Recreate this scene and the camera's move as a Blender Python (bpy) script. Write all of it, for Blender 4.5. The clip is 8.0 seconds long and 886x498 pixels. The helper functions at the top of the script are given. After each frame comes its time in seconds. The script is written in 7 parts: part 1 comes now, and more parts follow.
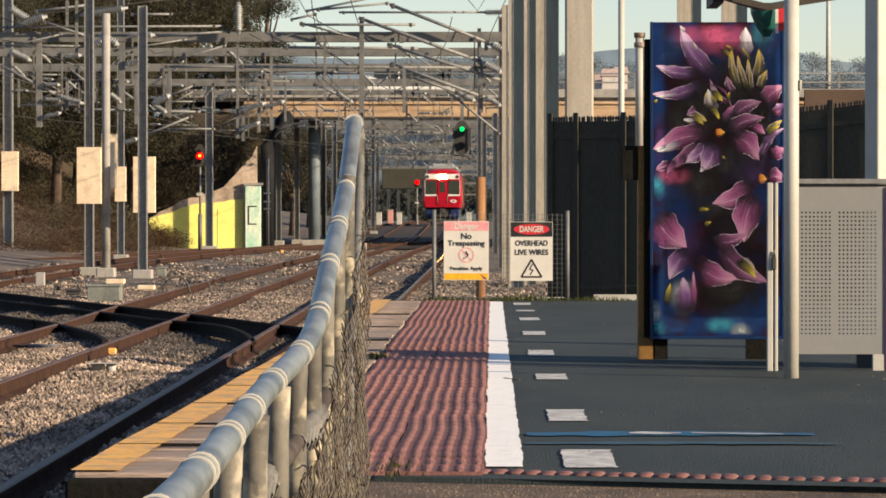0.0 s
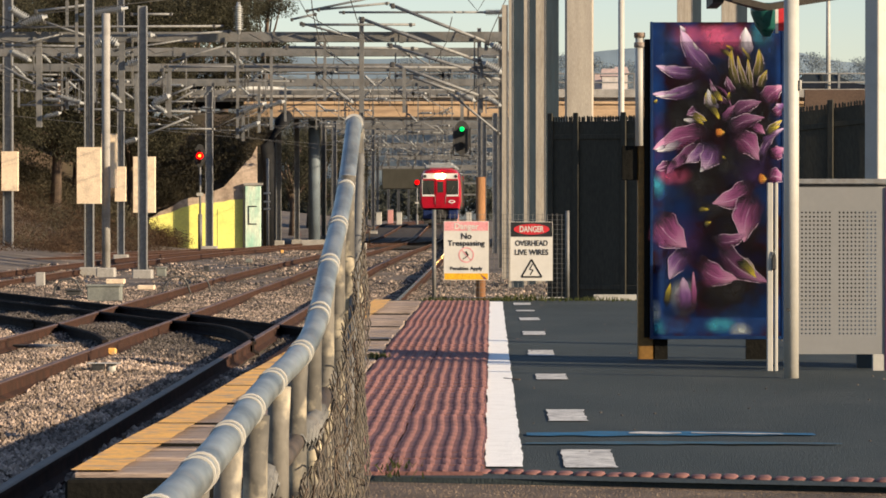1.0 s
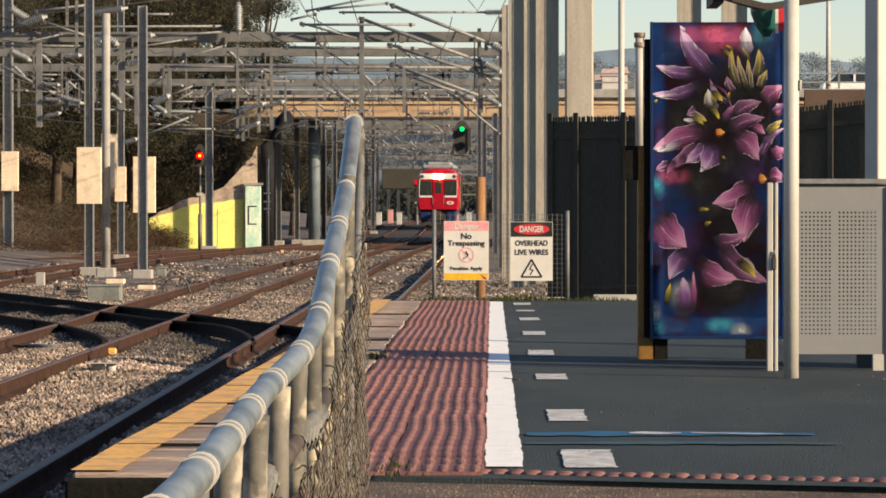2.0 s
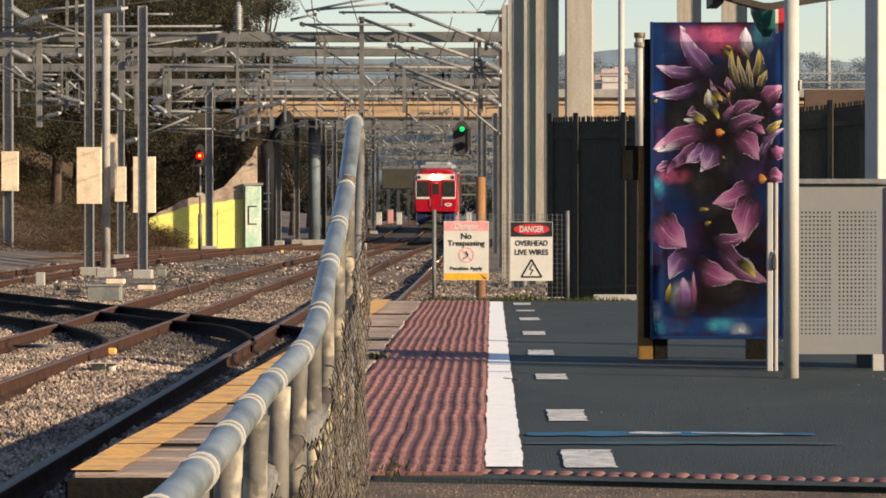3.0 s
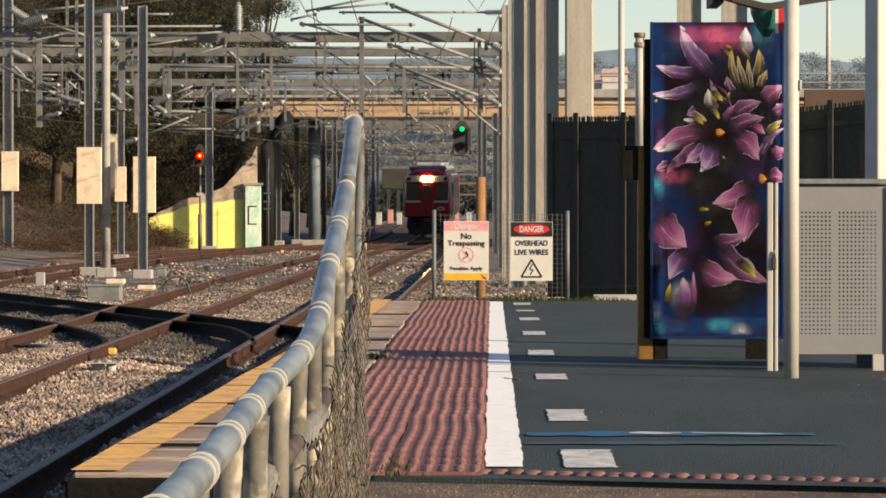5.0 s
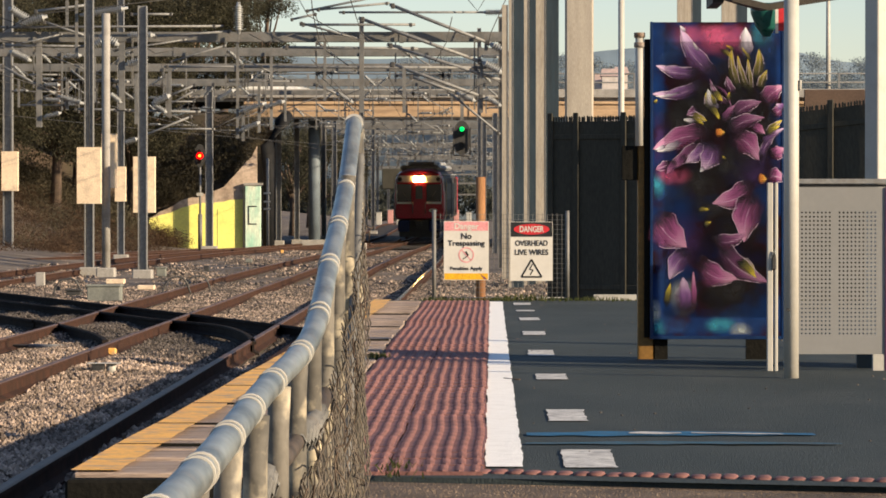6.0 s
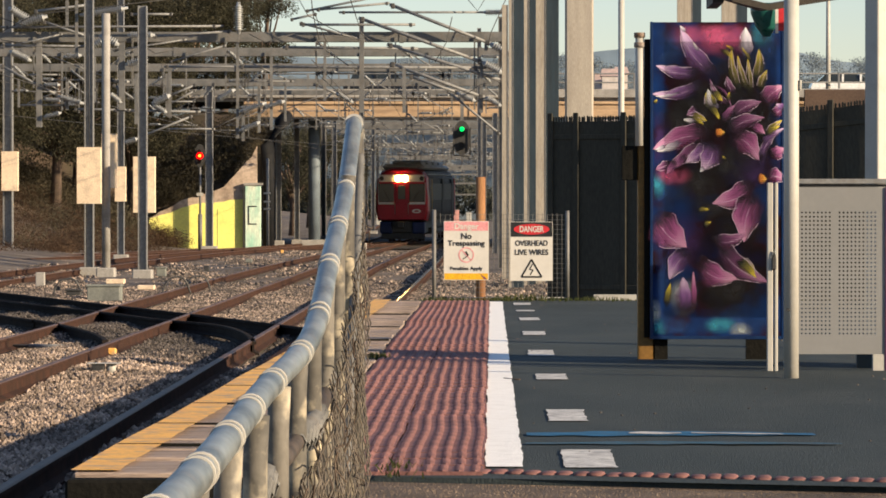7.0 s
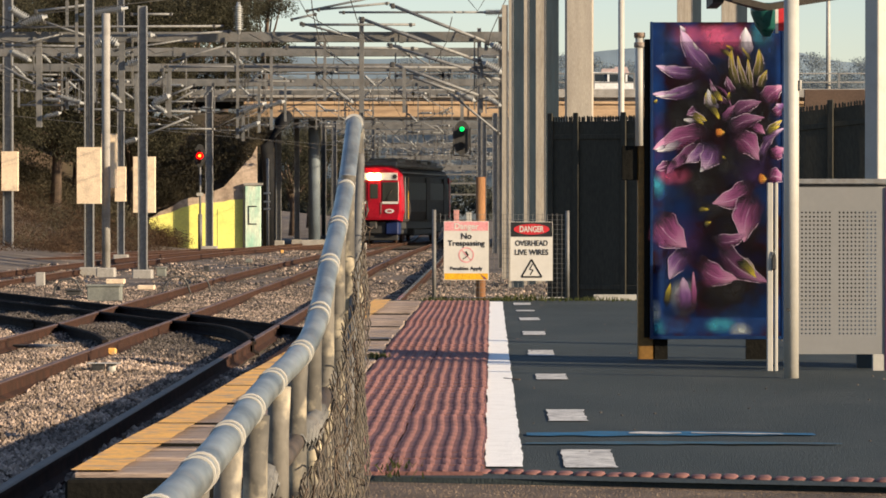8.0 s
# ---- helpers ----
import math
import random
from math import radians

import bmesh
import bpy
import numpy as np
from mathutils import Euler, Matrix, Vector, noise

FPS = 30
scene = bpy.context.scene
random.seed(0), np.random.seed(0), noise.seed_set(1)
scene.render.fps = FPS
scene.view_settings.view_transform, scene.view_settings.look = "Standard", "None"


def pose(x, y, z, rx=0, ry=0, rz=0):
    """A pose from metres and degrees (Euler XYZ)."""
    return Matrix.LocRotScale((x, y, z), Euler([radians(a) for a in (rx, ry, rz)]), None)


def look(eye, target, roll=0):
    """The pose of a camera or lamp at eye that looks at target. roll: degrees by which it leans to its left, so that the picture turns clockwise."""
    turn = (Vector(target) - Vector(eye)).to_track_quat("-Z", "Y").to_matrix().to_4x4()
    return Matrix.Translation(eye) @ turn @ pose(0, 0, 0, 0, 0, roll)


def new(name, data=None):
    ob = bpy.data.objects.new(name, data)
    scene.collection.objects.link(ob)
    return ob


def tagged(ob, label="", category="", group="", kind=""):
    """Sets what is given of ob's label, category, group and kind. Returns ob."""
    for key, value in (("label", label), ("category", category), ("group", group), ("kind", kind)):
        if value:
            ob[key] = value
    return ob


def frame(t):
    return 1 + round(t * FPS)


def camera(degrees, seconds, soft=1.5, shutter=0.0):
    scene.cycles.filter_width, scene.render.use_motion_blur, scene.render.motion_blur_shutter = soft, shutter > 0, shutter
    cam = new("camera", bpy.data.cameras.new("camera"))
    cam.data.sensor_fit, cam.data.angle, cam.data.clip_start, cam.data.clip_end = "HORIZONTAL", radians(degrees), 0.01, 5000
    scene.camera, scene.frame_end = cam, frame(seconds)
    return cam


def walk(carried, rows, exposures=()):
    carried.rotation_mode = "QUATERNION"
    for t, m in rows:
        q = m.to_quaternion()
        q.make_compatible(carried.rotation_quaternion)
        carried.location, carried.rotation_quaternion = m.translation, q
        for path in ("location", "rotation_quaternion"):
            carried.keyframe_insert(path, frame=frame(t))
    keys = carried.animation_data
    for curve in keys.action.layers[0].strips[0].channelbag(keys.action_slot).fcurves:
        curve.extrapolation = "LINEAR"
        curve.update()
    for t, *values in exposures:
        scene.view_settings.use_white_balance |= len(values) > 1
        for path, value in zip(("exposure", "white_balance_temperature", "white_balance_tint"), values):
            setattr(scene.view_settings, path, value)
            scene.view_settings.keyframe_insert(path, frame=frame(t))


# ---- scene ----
cam = camera(13.76, 8.0, soft=1.7)
# the camera stands on a tripod; +Y runs along the platform, z = 0 is the platform's surface
EYE = (0.0, 0.0, 0.88)
STAND = pose(0, 0, 0.88, 90 - 0.5377, 0, 0.758)
walk(cam, [(0.0, STAND), (8.0, STAND)])

# ---- world, sun ----
SUN_TO = Vector((0.89, -0.455, 0.32)).normalized()
world = bpy.data.worlds.new("world")
scene.world = world
world.use_nodes = True
wn = world.node_tree.nodes
sky = wn.new("ShaderNodeTexSky")
sky.sky_type = "NISHITA"
sky.sun_disc = False
sky.sun_elevation = math.asin(SUN_TO.z)
sky.sun_rotation = math.atan2(SUN_TO.x, SUN_TO.y)
sky.air_density, sky.dust_density, sky.ozone_density = 1.0, 0.30, 3.0
wn["Background"].inputs["Strength"].default_value = 0.085
tint = wn.new("ShaderNodeMix")
tint.data_type, tint.blend_type = "RGBA", "MULTIPLY"
tint.inputs["Factor"].default_value, tint.inputs["B"].default_value = 1.0, (1.13, 1.0, 0.98, 1)
world.node_tree.links.new(sky.outputs["Color"], tint.inputs["A"])
world.node_tree.links.new(tint.outputs["Result"], wn["Background"].inputs["Color"])
sun_data = bpy.data.lights.new("sun", "SUN")
sun_data.energy, sun_data.angle, sun_data.color = 4.9, radians(0.6), (1.0, 0.80, 0.55)
sun = new("sun", sun_data)
sun.matrix_world = look(SUN_TO * 60, (0, 0, 0))
scene.view_settings.exposure = 0.87

# ---- mesh helpers ----


def part(name, bm, material, parent=None, label="", smooth=False):
    """Links a bmesh as one mesh object under a thing or part, or as a thing of its own."""
    me = bpy.data.meshes.new(name)
    bm.normal_update()
    bm.to_mesh(me)
    bm.free()
    if smooth:
        me.polygons.foreach_set("use_smooth", [True] * len(me.polygons))
    for m in material if isinstance(material, (list, tuple)) else [material]:
        me.materials.append(m)
    ob = new(name, me)
    ob.parent = parent
    if label:
        ob["label"] = label
    return ob


def shared(name, me, m, parent):
    ob = new(name, me)
    ob.parent = parent
    ob.matrix_basis = m
    return ob


def thing(name, label, category, m=None, group="", kind=""):
    ob = new(name)
    ob.matrix_basis = m or Matrix()
    return tagged(ob, label, category, group, kind)


def box(bm, x0, x1, y0, y1, z0, z1, bevel=0.0, mi=0):
    vs = [bm.verts.new((x, y, z)) for z in (z0, z1) for y in (y0, y1) for x in (x0, x1)]
    fs = [bm.faces.new([vs[i] for i in q]) for q in
          ((0, 2, 3, 1), (4, 5, 7, 6), (0, 1, 5, 4), (2, 6, 7, 3), (0, 4, 6, 2), (1, 3, 7, 5))]
    for f in fs:
        f.material_index = mi
    if bevel:
        es = list({e for f in fs for e in f.edges})
        bmesh.ops.bevel(bm, geom=es, offset=bevel, segments=1, affect="EDGES", profile=0.5)
    return vs


def boxm(x0, x1, y0, y1, z0, z1, bevel=0.0):
    bm = bmesh.new()
    box(bm, x0, x1, y0, y1, z0, z1, bevel)
    return bm


def tube(bm, pts, r, n=8, cap=True):
    """A round bar along points; r is one radius or one for each point."""
    pts = [Vector(p) for p in pts]
    rings = []
    for i, p in enumerate(pts):
        d = (pts[min(i + 1, len(pts) - 1)] - pts[max(i - 1, 0)]).normalized()
        up = Vector((0, 0, 1)) if abs(d.z) < 0.9 else Vector((0, 1, 0))
        a = d.cross(up).normalized()
        b = a.cross(d)
        rr = r[i] if isinstance(r, (list, tuple)) else r
        rings.append([bm.verts.new(p + (a * math.cos(t) + b * math.sin(t)) * rr)
                      for t in [2 * math.pi * k / n for k in range(n)]])
    for a, b in zip(rings, rings[1:]):
        for k in range(n):
            f = bm.faces.new((a[k], a[(k + 1) % n], b[(k + 1) % n], b[k]))
            f.smooth = True
    if cap:
        bm.faces.new(rings[0][::-1])
        bm.faces.new(rings[-1])


def tubem(pts, r, n=8):
    bm = bmesh.new()
    tube(bm, pts, r, n)
    return bm


def loft(bm, path, profile, closed=True):
    """Sweeps a profile of (side, up) pairs along a level path."""
    path = [Vector(p) for p in path]
    rings = []
    for i, p in enumerate(path):
        d = path[min(i + 1, len(path) - 1)] - path[max(i - 1, 0)]
        side = Vector((d.y, -d.x, 0)).normalized()
        rings.append([bm.verts.new(p + side * u + Vector((0, 0, v))) for u, v in profile])
    n = len(profile)
    for a, b in zip(rings, rings[1:]):
        for k in range(n if closed else n - 1):
            bm.faces.new((a[k], b[k], b[(k + 1) % n], a[(k + 1) % n]))
    if closed:
        bm.faces.new(rings[0])
        bm.faces.new(rings[-1][::-1])


def smooth_path(pts, step=1.5):
    """Catmull-Rom through points."""
    p = [Vector(q) for q in pts]
    p = [2 * p[0] - p[1], *p, 2 * p[-1] - p[-2]]
    out = []
    for a, b, c, d in zip(p, p[1:], p[2:], p[3:]):
        n = max(1, int((c - b).length / step))
        for k in range(n):
            t = k / n
            out.append(0.5 * (2 * b + (c - a) * t + (2 * a - 5 * b + 4 * c - d) * t * t + (3 * b - a - 3 * c + d) * t ** 3))
    out.append(p[-2])
    return out


# ---- materials ----


def mat(name, color, color2=None, rough=0.7, metal=0.0, scale=6.0, bump=0.2, fine=60.0, dirt=None, dirt_amount=0.4,
        stretch=(1, 1, 1), emit=None, emit_strength=0.0, per_object=0.0, per_island=0.0, spec=0.3, grain_amount=0.5):
    """Base colour in two scales of noise, stains, grain and relief."""
    m = bpy.data.materials.new(name)
    m.use_nodes = True
    n, l = m.node_tree.nodes, m.node_tree.links
    b = n["Principled BSDF"]
    tc = n.new("ShaderNodeTexCoord")
    mp = n.new("ShaderNodeMapping")
    mp.inputs["Scale"].default_value = stretch
    l.new(tc.outputs["Object"], mp.inputs["Vector"])
    big = n.new("ShaderNodeTexNoise")
    big.inputs["Scale"].default_value, big.inputs["Detail"].default_value = scale, 6
    small = n.new("ShaderNodeTexNoise")
    small.inputs["Scale"].default_value, small.inputs["Detail"].default_value = fine, 4
    l.new(mp.outputs["Vector"], big.inputs["Vector"])
    l.new(mp.outputs["Vector"], small.inputs["Vector"])
    color2 = color2 or tuple(c * 0.7 for c in color)
    mix = n.new("ShaderNodeMix")
    mix.data_type = "RGBA"
    ramp = n.new("ShaderNodeMapRange")
    ramp.inputs["From Min"].default_value, ramp.inputs["From Max"].default_value = 0.35, 0.65
    l.new(big.outputs["Fac"], ramp.inputs["Value"])
    l.new(ramp.outputs["Result"], mix.inputs["Factor"])
    mix.inputs["A"].default_value, mix.inputs["B"].default_value = (*color, 1), (*color2, 1)
    col = mix.outputs["Result"]
    grain = n.new("ShaderNodeMix")
    grain.data_type, grain.blend_type = "RGBA", "MULTIPLY"
    grain.inputs["Factor"].default_value = grain_amount
    gr = n.new("ShaderNodeMapRange")
    gr.inputs["From Min"].default_value, gr.inputs["From Max"].default_value = 0.3, 0.7
    gr.inputs["To Min"].default_value, gr.inputs["To Max"].default_value = 0.6, 1.25
    l.new(small.outputs["Fac"], gr.inputs["Value"])
    l.new(col, grain.inputs["A"])
    l.new(gr.outputs["Result"], grain.inputs["B"])
    col = grain.outputs["Result"]
    if dirt:
        dn = n.new("ShaderNodeTexNoise")
        dn.inputs["Scale"].default_value, dn.inputs["Detail"].default_value = scale * 2.3, 8
        l.new(mp.outputs["Vector"], dn.inputs["Vector"])
        dr = n.new("ShaderNodeMapRange")
        dr.inputs["From Min"].default_value, dr.inputs["From Max"].default_value = 0.5, 0.72
        dr.inputs["To Max"].default_value = dirt_amount
        l.new(dn.outputs["Fac"], dr.inputs["Value"])
        dm = n.new("ShaderNodeMix")
        dm.data_type = "RGBA"
        l.new(dr.outputs["Result"], dm.inputs["Factor"])
        l.new(col, dm.inputs["A"])
        dm.inputs["B"].default_value = (*dirt, 1)
        col = dm.outputs["Result"]
    if per_object or per_island:
        hv = n.new("ShaderNodeHueSaturation")
        src = n.new("ShaderNodeObjectInfo").outputs["Random"] if per_object else n.new("ShaderNodeNewGeometry").outputs["Random Per Island"]
        vr = n.new("ShaderNodeMapRange")
        amount = per_object or per_island
        vr.inputs["To Min"].default_value, vr.inputs["To Max"].default_value = 1 - amount, 1 + amount
        l.new(src, vr.inputs["Value"])
        l.new(vr.outputs["Result"], hv.inputs["Value"])
        l.new(col, hv.inputs["Color"])
        col = hv.outputs["Color"]
    l.new(col, b.inputs["Base Color"])
    b.inputs["Metallic"].default_value = metal
    b.inputs["Specular IOR Level"].default_value = spec
    rr = n.new("ShaderNodeMapRange")
    rr.inputs["To Min"].default_value, rr.inputs["To Max"].default_value = max(0.03, rough - 0.12), min(1, rough + 0.12)
    l.new(small.outputs["Fac"], rr.inputs["Value"])
    l.new(rr.outputs["Result"], b.inputs["Roughness"])
    if bump:
        bp = n.new("ShaderNodeBump")
        bp.inputs["Strength"].default_value, bp.inputs["Distance"].default_value = bump, 0.02
        l.new(small.outputs["Fac"], bp.inputs["Height"])
        l.new(bp.outputs["Normal"], b.inputs["Normal"])
    if emit:
        b.inputs["Emission Color"].default_value = (*emit, 1)
        b.inputs["Emission Strength"].default_value = emit_strength
    return m


def leafy(m, share=0.5):
    """Lets light through thin leaves."""
    n, l = m.node_tree.nodes, m.node_tree.links
    b = n["Principled BSDF"]
    tr = n.new("ShaderNodeBsdfTranslucent")
    l.new(b.inputs["Base Color"].links[0].from_socket, tr.inputs["Color"])
    mix = n.new("ShaderNodeMixShader")
    mix.inputs[0].default_value = share
    l.new(b.outputs["BSDF"], mix.inputs[1])
    l.new(tr.outputs["BSDF"], mix.inputs[2])
    l.new(mix.outputs["Shader"], n["Material Output"].inputs["Surface"])
    return m


def glass(name, color, rough=0.06):
    m = bpy.data.materials.new(name)
    m.use_nodes = True
    b = m.node_tree.nodes["Principled BSDF"]
    b.inputs["Base Color"].default_value = (*color, 1)
    b.inputs["Roughness"].default_value = rough
    b.inputs["IOR"].default_value = 1.5
    b.inputs["Coat Weight"].default_value = 0.4
    return m


BALLAST = mat("ballast_stone", (0.42, 0.32, 0.25), (0.115, 0.093, 0.079), rough=0.9, scale=0.7, fine=30, bump=0.5, per_island=0.6)
OILED = mat("oiled_ballast", (0.10, 0.083, 0.072), (0.05, 0.043, 0.038), rough=0.75, scale=0.9, fine=30, bump=0.5, per_island=0.6)
BED = mat("ballast_bed", (0.20, 0.165, 0.135), (0.09, 0.074, 0.062), rough=0.95, scale=0.4, fine=22, bump=1.0, dirt=(0.10, 0.075, 0.055), dirt_amount=0.7)
RUST = mat("rail_rust", (0.062, 0.031, 0.022), (0.036, 0.022, 0.017), rough=0.9, scale=5, fine=90, spec=0.08)
RAILTOP = mat("rail_head", (0.15, 0.085, 0.055), (0.085, 0.05, 0.034), rough=0.55, metal=0.15, spec=0.3, scale=3, fine=60, bump=0.05)
POLISHED = mat("polished_rail_head", (0.30, 0.22, 0.16), (0.20, 0.14, 0.10), rough=0.10, metal=0.85, scale=2, fine=40, bump=0.03)
ASPHALT = mat("asphalt", (0.025, 0.0345, 0.0355), (0.038, 0.048, 0.0475), rough=0.85, scale=0.9, fine=140, bump=0.35, dirt=(0.062, 0.067, 0.062), dirt_amount=0.4, stretch=(1, 0.35, 1))
PATH = mat("dusty_asphalt", (0.135, 0.10, 0.075), (0.075, 0.058, 0.046), rough=0.95, scale=3, fine=120, bump=0.6)
WHITE = mat("white_line_paint", (0.93, 0.91, 0.87), (0.89, 0.87, 0.83), rough=0.75, scale=6, fine=70, grain_amount=0.1, dirt=(0.50, 0.47, 0.43), dirt_amount=0.22)
WORN = mat("worn_white_paint", (0.62, 0.61, 0.58), (0.42, 0.41, 0.40), grain_amount=0.3, rough=0.8, scale=9, fine=60, dirt=(0.12, 0.12, 0.12), dirt_amount=0.7)
FAINTBLUE = mat("faint_blue_paint", (0.025, 0.10, 0.16), (0.035, 0.07, 0.095), rough=0.85, scale=8, fine=50, dirt=(0.05, 0.055, 0.06), dirt_amount=0.9)
BLUE = mat("blue_chalk_paint", (0.010, 0.12, 0.25), (0.012, 0.085, 0.17), rough=0.8, scale=8, fine=50, dirt=(0.06, 0.09, 0.13), dirt_amount=0.6)
TERRA = mat("terracotta_paver", (0.25, 0.118, 0.103), (0.185, 0.086, 0.078), rough=0.75, scale=3, fine=70, dirt=(0.12, 0.06, 0.055), dirt_amount=0.5, per_object=0.12, per_island=0.12)
# near-black for dark steel and gaps; on the end wall it paints shade
SHADEBLACK = mat("shade_black", (0.009, 0.009, 0.008), (0.014, 0.013, 0.011), rough=0.9, spec=0.05, scale=5, fine=40, bump=0.3)
TIMBER = mat("weathered_plank", (0.40, 0.31, 0.25), (0.28, 0.21, 0.17), rough=0.85, scale=3, fine=26, stretch=(0.8, 7, 7), per_object=0.10, bump=0.6, dirt=(0.10, 0.075, 0.06), dirt_amount=0.6)
YELLOWLINE = mat("yellow_edge_paint", (0.84, 0.46, 0.10), (0.70, 0.38, 0.12), rough=0.7, scale=4, fine=50, dirt=(0.34, 0.25, 0.18), dirt_amount=1.0)
CONCRETE = mat("concrete", (0.36, 0.34, 0.31), (0.27, 0.255, 0.235), rough=0.9, scale=1.2, fine=35, dirt=(0.16, 0.14, 0.12), dirt_amount=0.5)
BRIDGE = mat("bridge_beam", (0.52, 0.36, 0.22), (0.38, 0.26, 0.16), rough=0.85, scale=0.5, fine=12, dirt=(0.13, 0.09, 0.06), dirt_amount=0.7, stretch=(0.3, 1, 2.5))
GALV = mat("galvanised_steel", (0.25, 0.25, 0.245), (0.17, 0.175, 0.18), rough=0.6, metal=0.2, scale=9, fine=45, bump=0.06, dirt=(0.16, 0.13, 0.10), dirt_amount=0.4)
GALVNEW = mat("galvanised_pipe", (0.30, 0.325, 0.32), (0.14, 0.155, 0.155), rough=0.40, metal=0.45, grain_amount=0.45, scale=14, fine=80, bump=0.06, dirt=(0.30, 0.25, 0.2), dirt_amount=0.3, stretch=(1, 0.5, 1))
PALEGREY = mat("pale_painted_steel", (0.45, 0.43, 0.385), (0.40, 0.385, 0.345), grain_amount=0.12, rough=0.5, scale=4, fine=60, bump=0.03, dirt=(0.3, 0.27, 0.22), dirt_amount=0.3)
DARKSTEEL = mat("dark_steel", (0.035, 0.035, 0.036), (0.05, 0.048, 0.045), rough=0.6, scale=6, fine=60, bump=0.1)
PALING = mat("dark_fence_sheet", (0.050, 0.047, 0.037), (0.060, 0.056, 0.044), spec=0.08, rough=0.7, scale=2, fine=40, bump=0.1, stretch=(1, 1, 0.3))
OCHRE = mat("ochre_post_paint", (0.26, 0.135, 0.028), (0.18, 0.095, 0.024), rough=0.5, scale=6, fine=50, bump=0.05)
EARTH = mat("dry_earth", (0.125, 0.088, 0.06), (0.08, 0.06, 0.043), rough=1.0, scale=0.25, fine=5, bump=1.0, dirt=(0.06, 0.06, 0.03), dirt_amount=0.8)
YELLOWWALL = mat("yellow_painted_wall", (0.95, 0.90, 0.25), (0.92, 0.86, 0.22), rough=0.85, scale=0.6, fine=10, grain_amount=0.25, dirt=(0.55, 0.50, 0.16), dirt_amount=0.3)
# ---- lettering helper ----


def words(text, size, x, z, parent, material, y=-0.006, name="lettering", width=None):
    cu = bpy.data.curves.new("text", "FONT")
    cu.body, cu.size, cu.align_x, cu.align_y = text, size, "CENTER", "CENTER"
    cu.extrude = 0.0008
    cu.offset = size * 0.022
    tmp = bpy.data.objects.new("text", cu)
    scene.collection.objects.link(tmp)
    me = bpy.data.meshes.new_from_object(tmp.evaluated_get(bpy.context.evaluated_depsgraph_get()))
    bpy.data.objects.remove(tmp)
    me.materials.clear()
    me.materials.append(material)
    ob = new(name, me)
    ob.parent = parent
    k = 1.0
    if width and len(me.vertices):
        xs = [v.co.x for v in me.vertices]
        k = width / (max(xs) - min(xs))
    ob.matrix_basis = pose(x, y, z, 90, 0, 0) @ Matrix.Diagonal((k, 1, 1, 1))
    return ob


SIGNWHITE = mat("sign_white", (0.62, 0.59, 0.53), (0.56, 0.53, 0.475), grain_amount=0.1, rough=0.4, scale=5, fine=40, bump=0.02)
SIGNRED = mat("sign_red", (0.55, 0.03, 0.04), (0.48, 0.03, 0.035), rough=0.45, scale=8, fine=60, bump=0.02)
FADED = mat("faded_red", (0.72, 0.36, 0.36), (0.66, 0.26, 0.27), rough=0.5, scale=10, fine=60, bump=0.02)
SIGNBLACK = mat("sign_black", (0.015, 0.015, 0.016), (0.03, 0.03, 0.03), rough=0.5, scale=8, fine=60, bump=0.02)
SIGNYELLOW = mat("sign_yellow", (0.75, 0.42, 0.02), (0.68, 0.36, 0.02), rough=0.5, scale=8, fine=60, bump=0.02)
PURPLE = mat("sign_purple", (0.12, 0.03, 0.16), (0.2, 0.04, 0.08), rough=0.5, scale=8, fine=60, bump=0.02)


def disc(bm, cx, cz, rx, rz, y0, y1, n=28):
    a = [bm.verts.new((cx + rx * math.cos(t), y0, cz + rz * math.sin(t))) for t in [2 * math.pi * k / n for k in range(n)]]
    b = [bm.verts.new((v.co.x, y1, v.co.z)) for v in a]
    bm.faces.new(a)
    bm.faces.new(b[::-1])
    for k in range(n):
        bm.faces.new((a[k], b[k], b[(k + 1) % n], a[(k + 1) % n]))


def ring(bm, cx, cz, r0, r1, y0, y1, n=32):
    vs = [[bm.verts.new((cx + r * math.cos(t), y, cz + r * math.sin(t))) for t in [2 * math.pi * k / n for k in range(n)]] for r, y in ((r0, y0), (r1, y0), (r1, y1), (r0, y1))]
    for a, b in zip(vs, vs[1:] + vs[:1]):
        for k in range(n):
            bm.faces.new((a[k], a[(k + 1) % n], b[(k + 1) % n], b[k]))


def bar(bm, p, q, w, y0, y1):
    p, q = Vector((p[0], 0, p[1])), Vector((q[0], 0, q[1]))
    d = (q - p).normalized()
    s = Vector((-d.z, 0, d.x)) * w / 2
    vs = [bm.verts.new(c + Vector((0, y, 0))) for y in (y0, y1) for c in (p + s, q + s, q - s, p - s)]
    for f in ((0, 1, 2, 3), (7, 6, 5, 4), (0, 4, 5, 1), (1, 5, 6, 2), (2, 6, 7, 3), (3, 7, 4, 0)):
        bm.faces.new([vs[i] for i in f])


LEAF = leafy(mat("olive_leaf", (0.066, 0.064, 0.042), (0.084, 0.077, 0.052), rough=1.0, spec=0.03, scale=0.3, fine=2, grain_amount=0.3, bump=0, per_island=0.25))
DRYLEAF = leafy(mat("dry_brush", (0.125, 0.080, 0.052), (0.075, 0.052, 0.037), rough=1.0, spec=0.03, scale=0.4, fine=3, grain_amount=0.3, bump=0, per_island=0.3))
SCRUBLEAF = leafy(mat("grey_brown_scrub", (0.150, 0.128, 0.088), (0.105, 0.092, 0.062), rough=1.0, spec=0.03, scale=0.4, fine=3, grain_amount=0.3, bump=0, per_island=0.25), 0.6)
BARK = mat("bark", (0.12, 0.085, 0.06), (0.07, 0.05, 0.04), rough=0.9, scale=3, fine=20, bump=0.6)
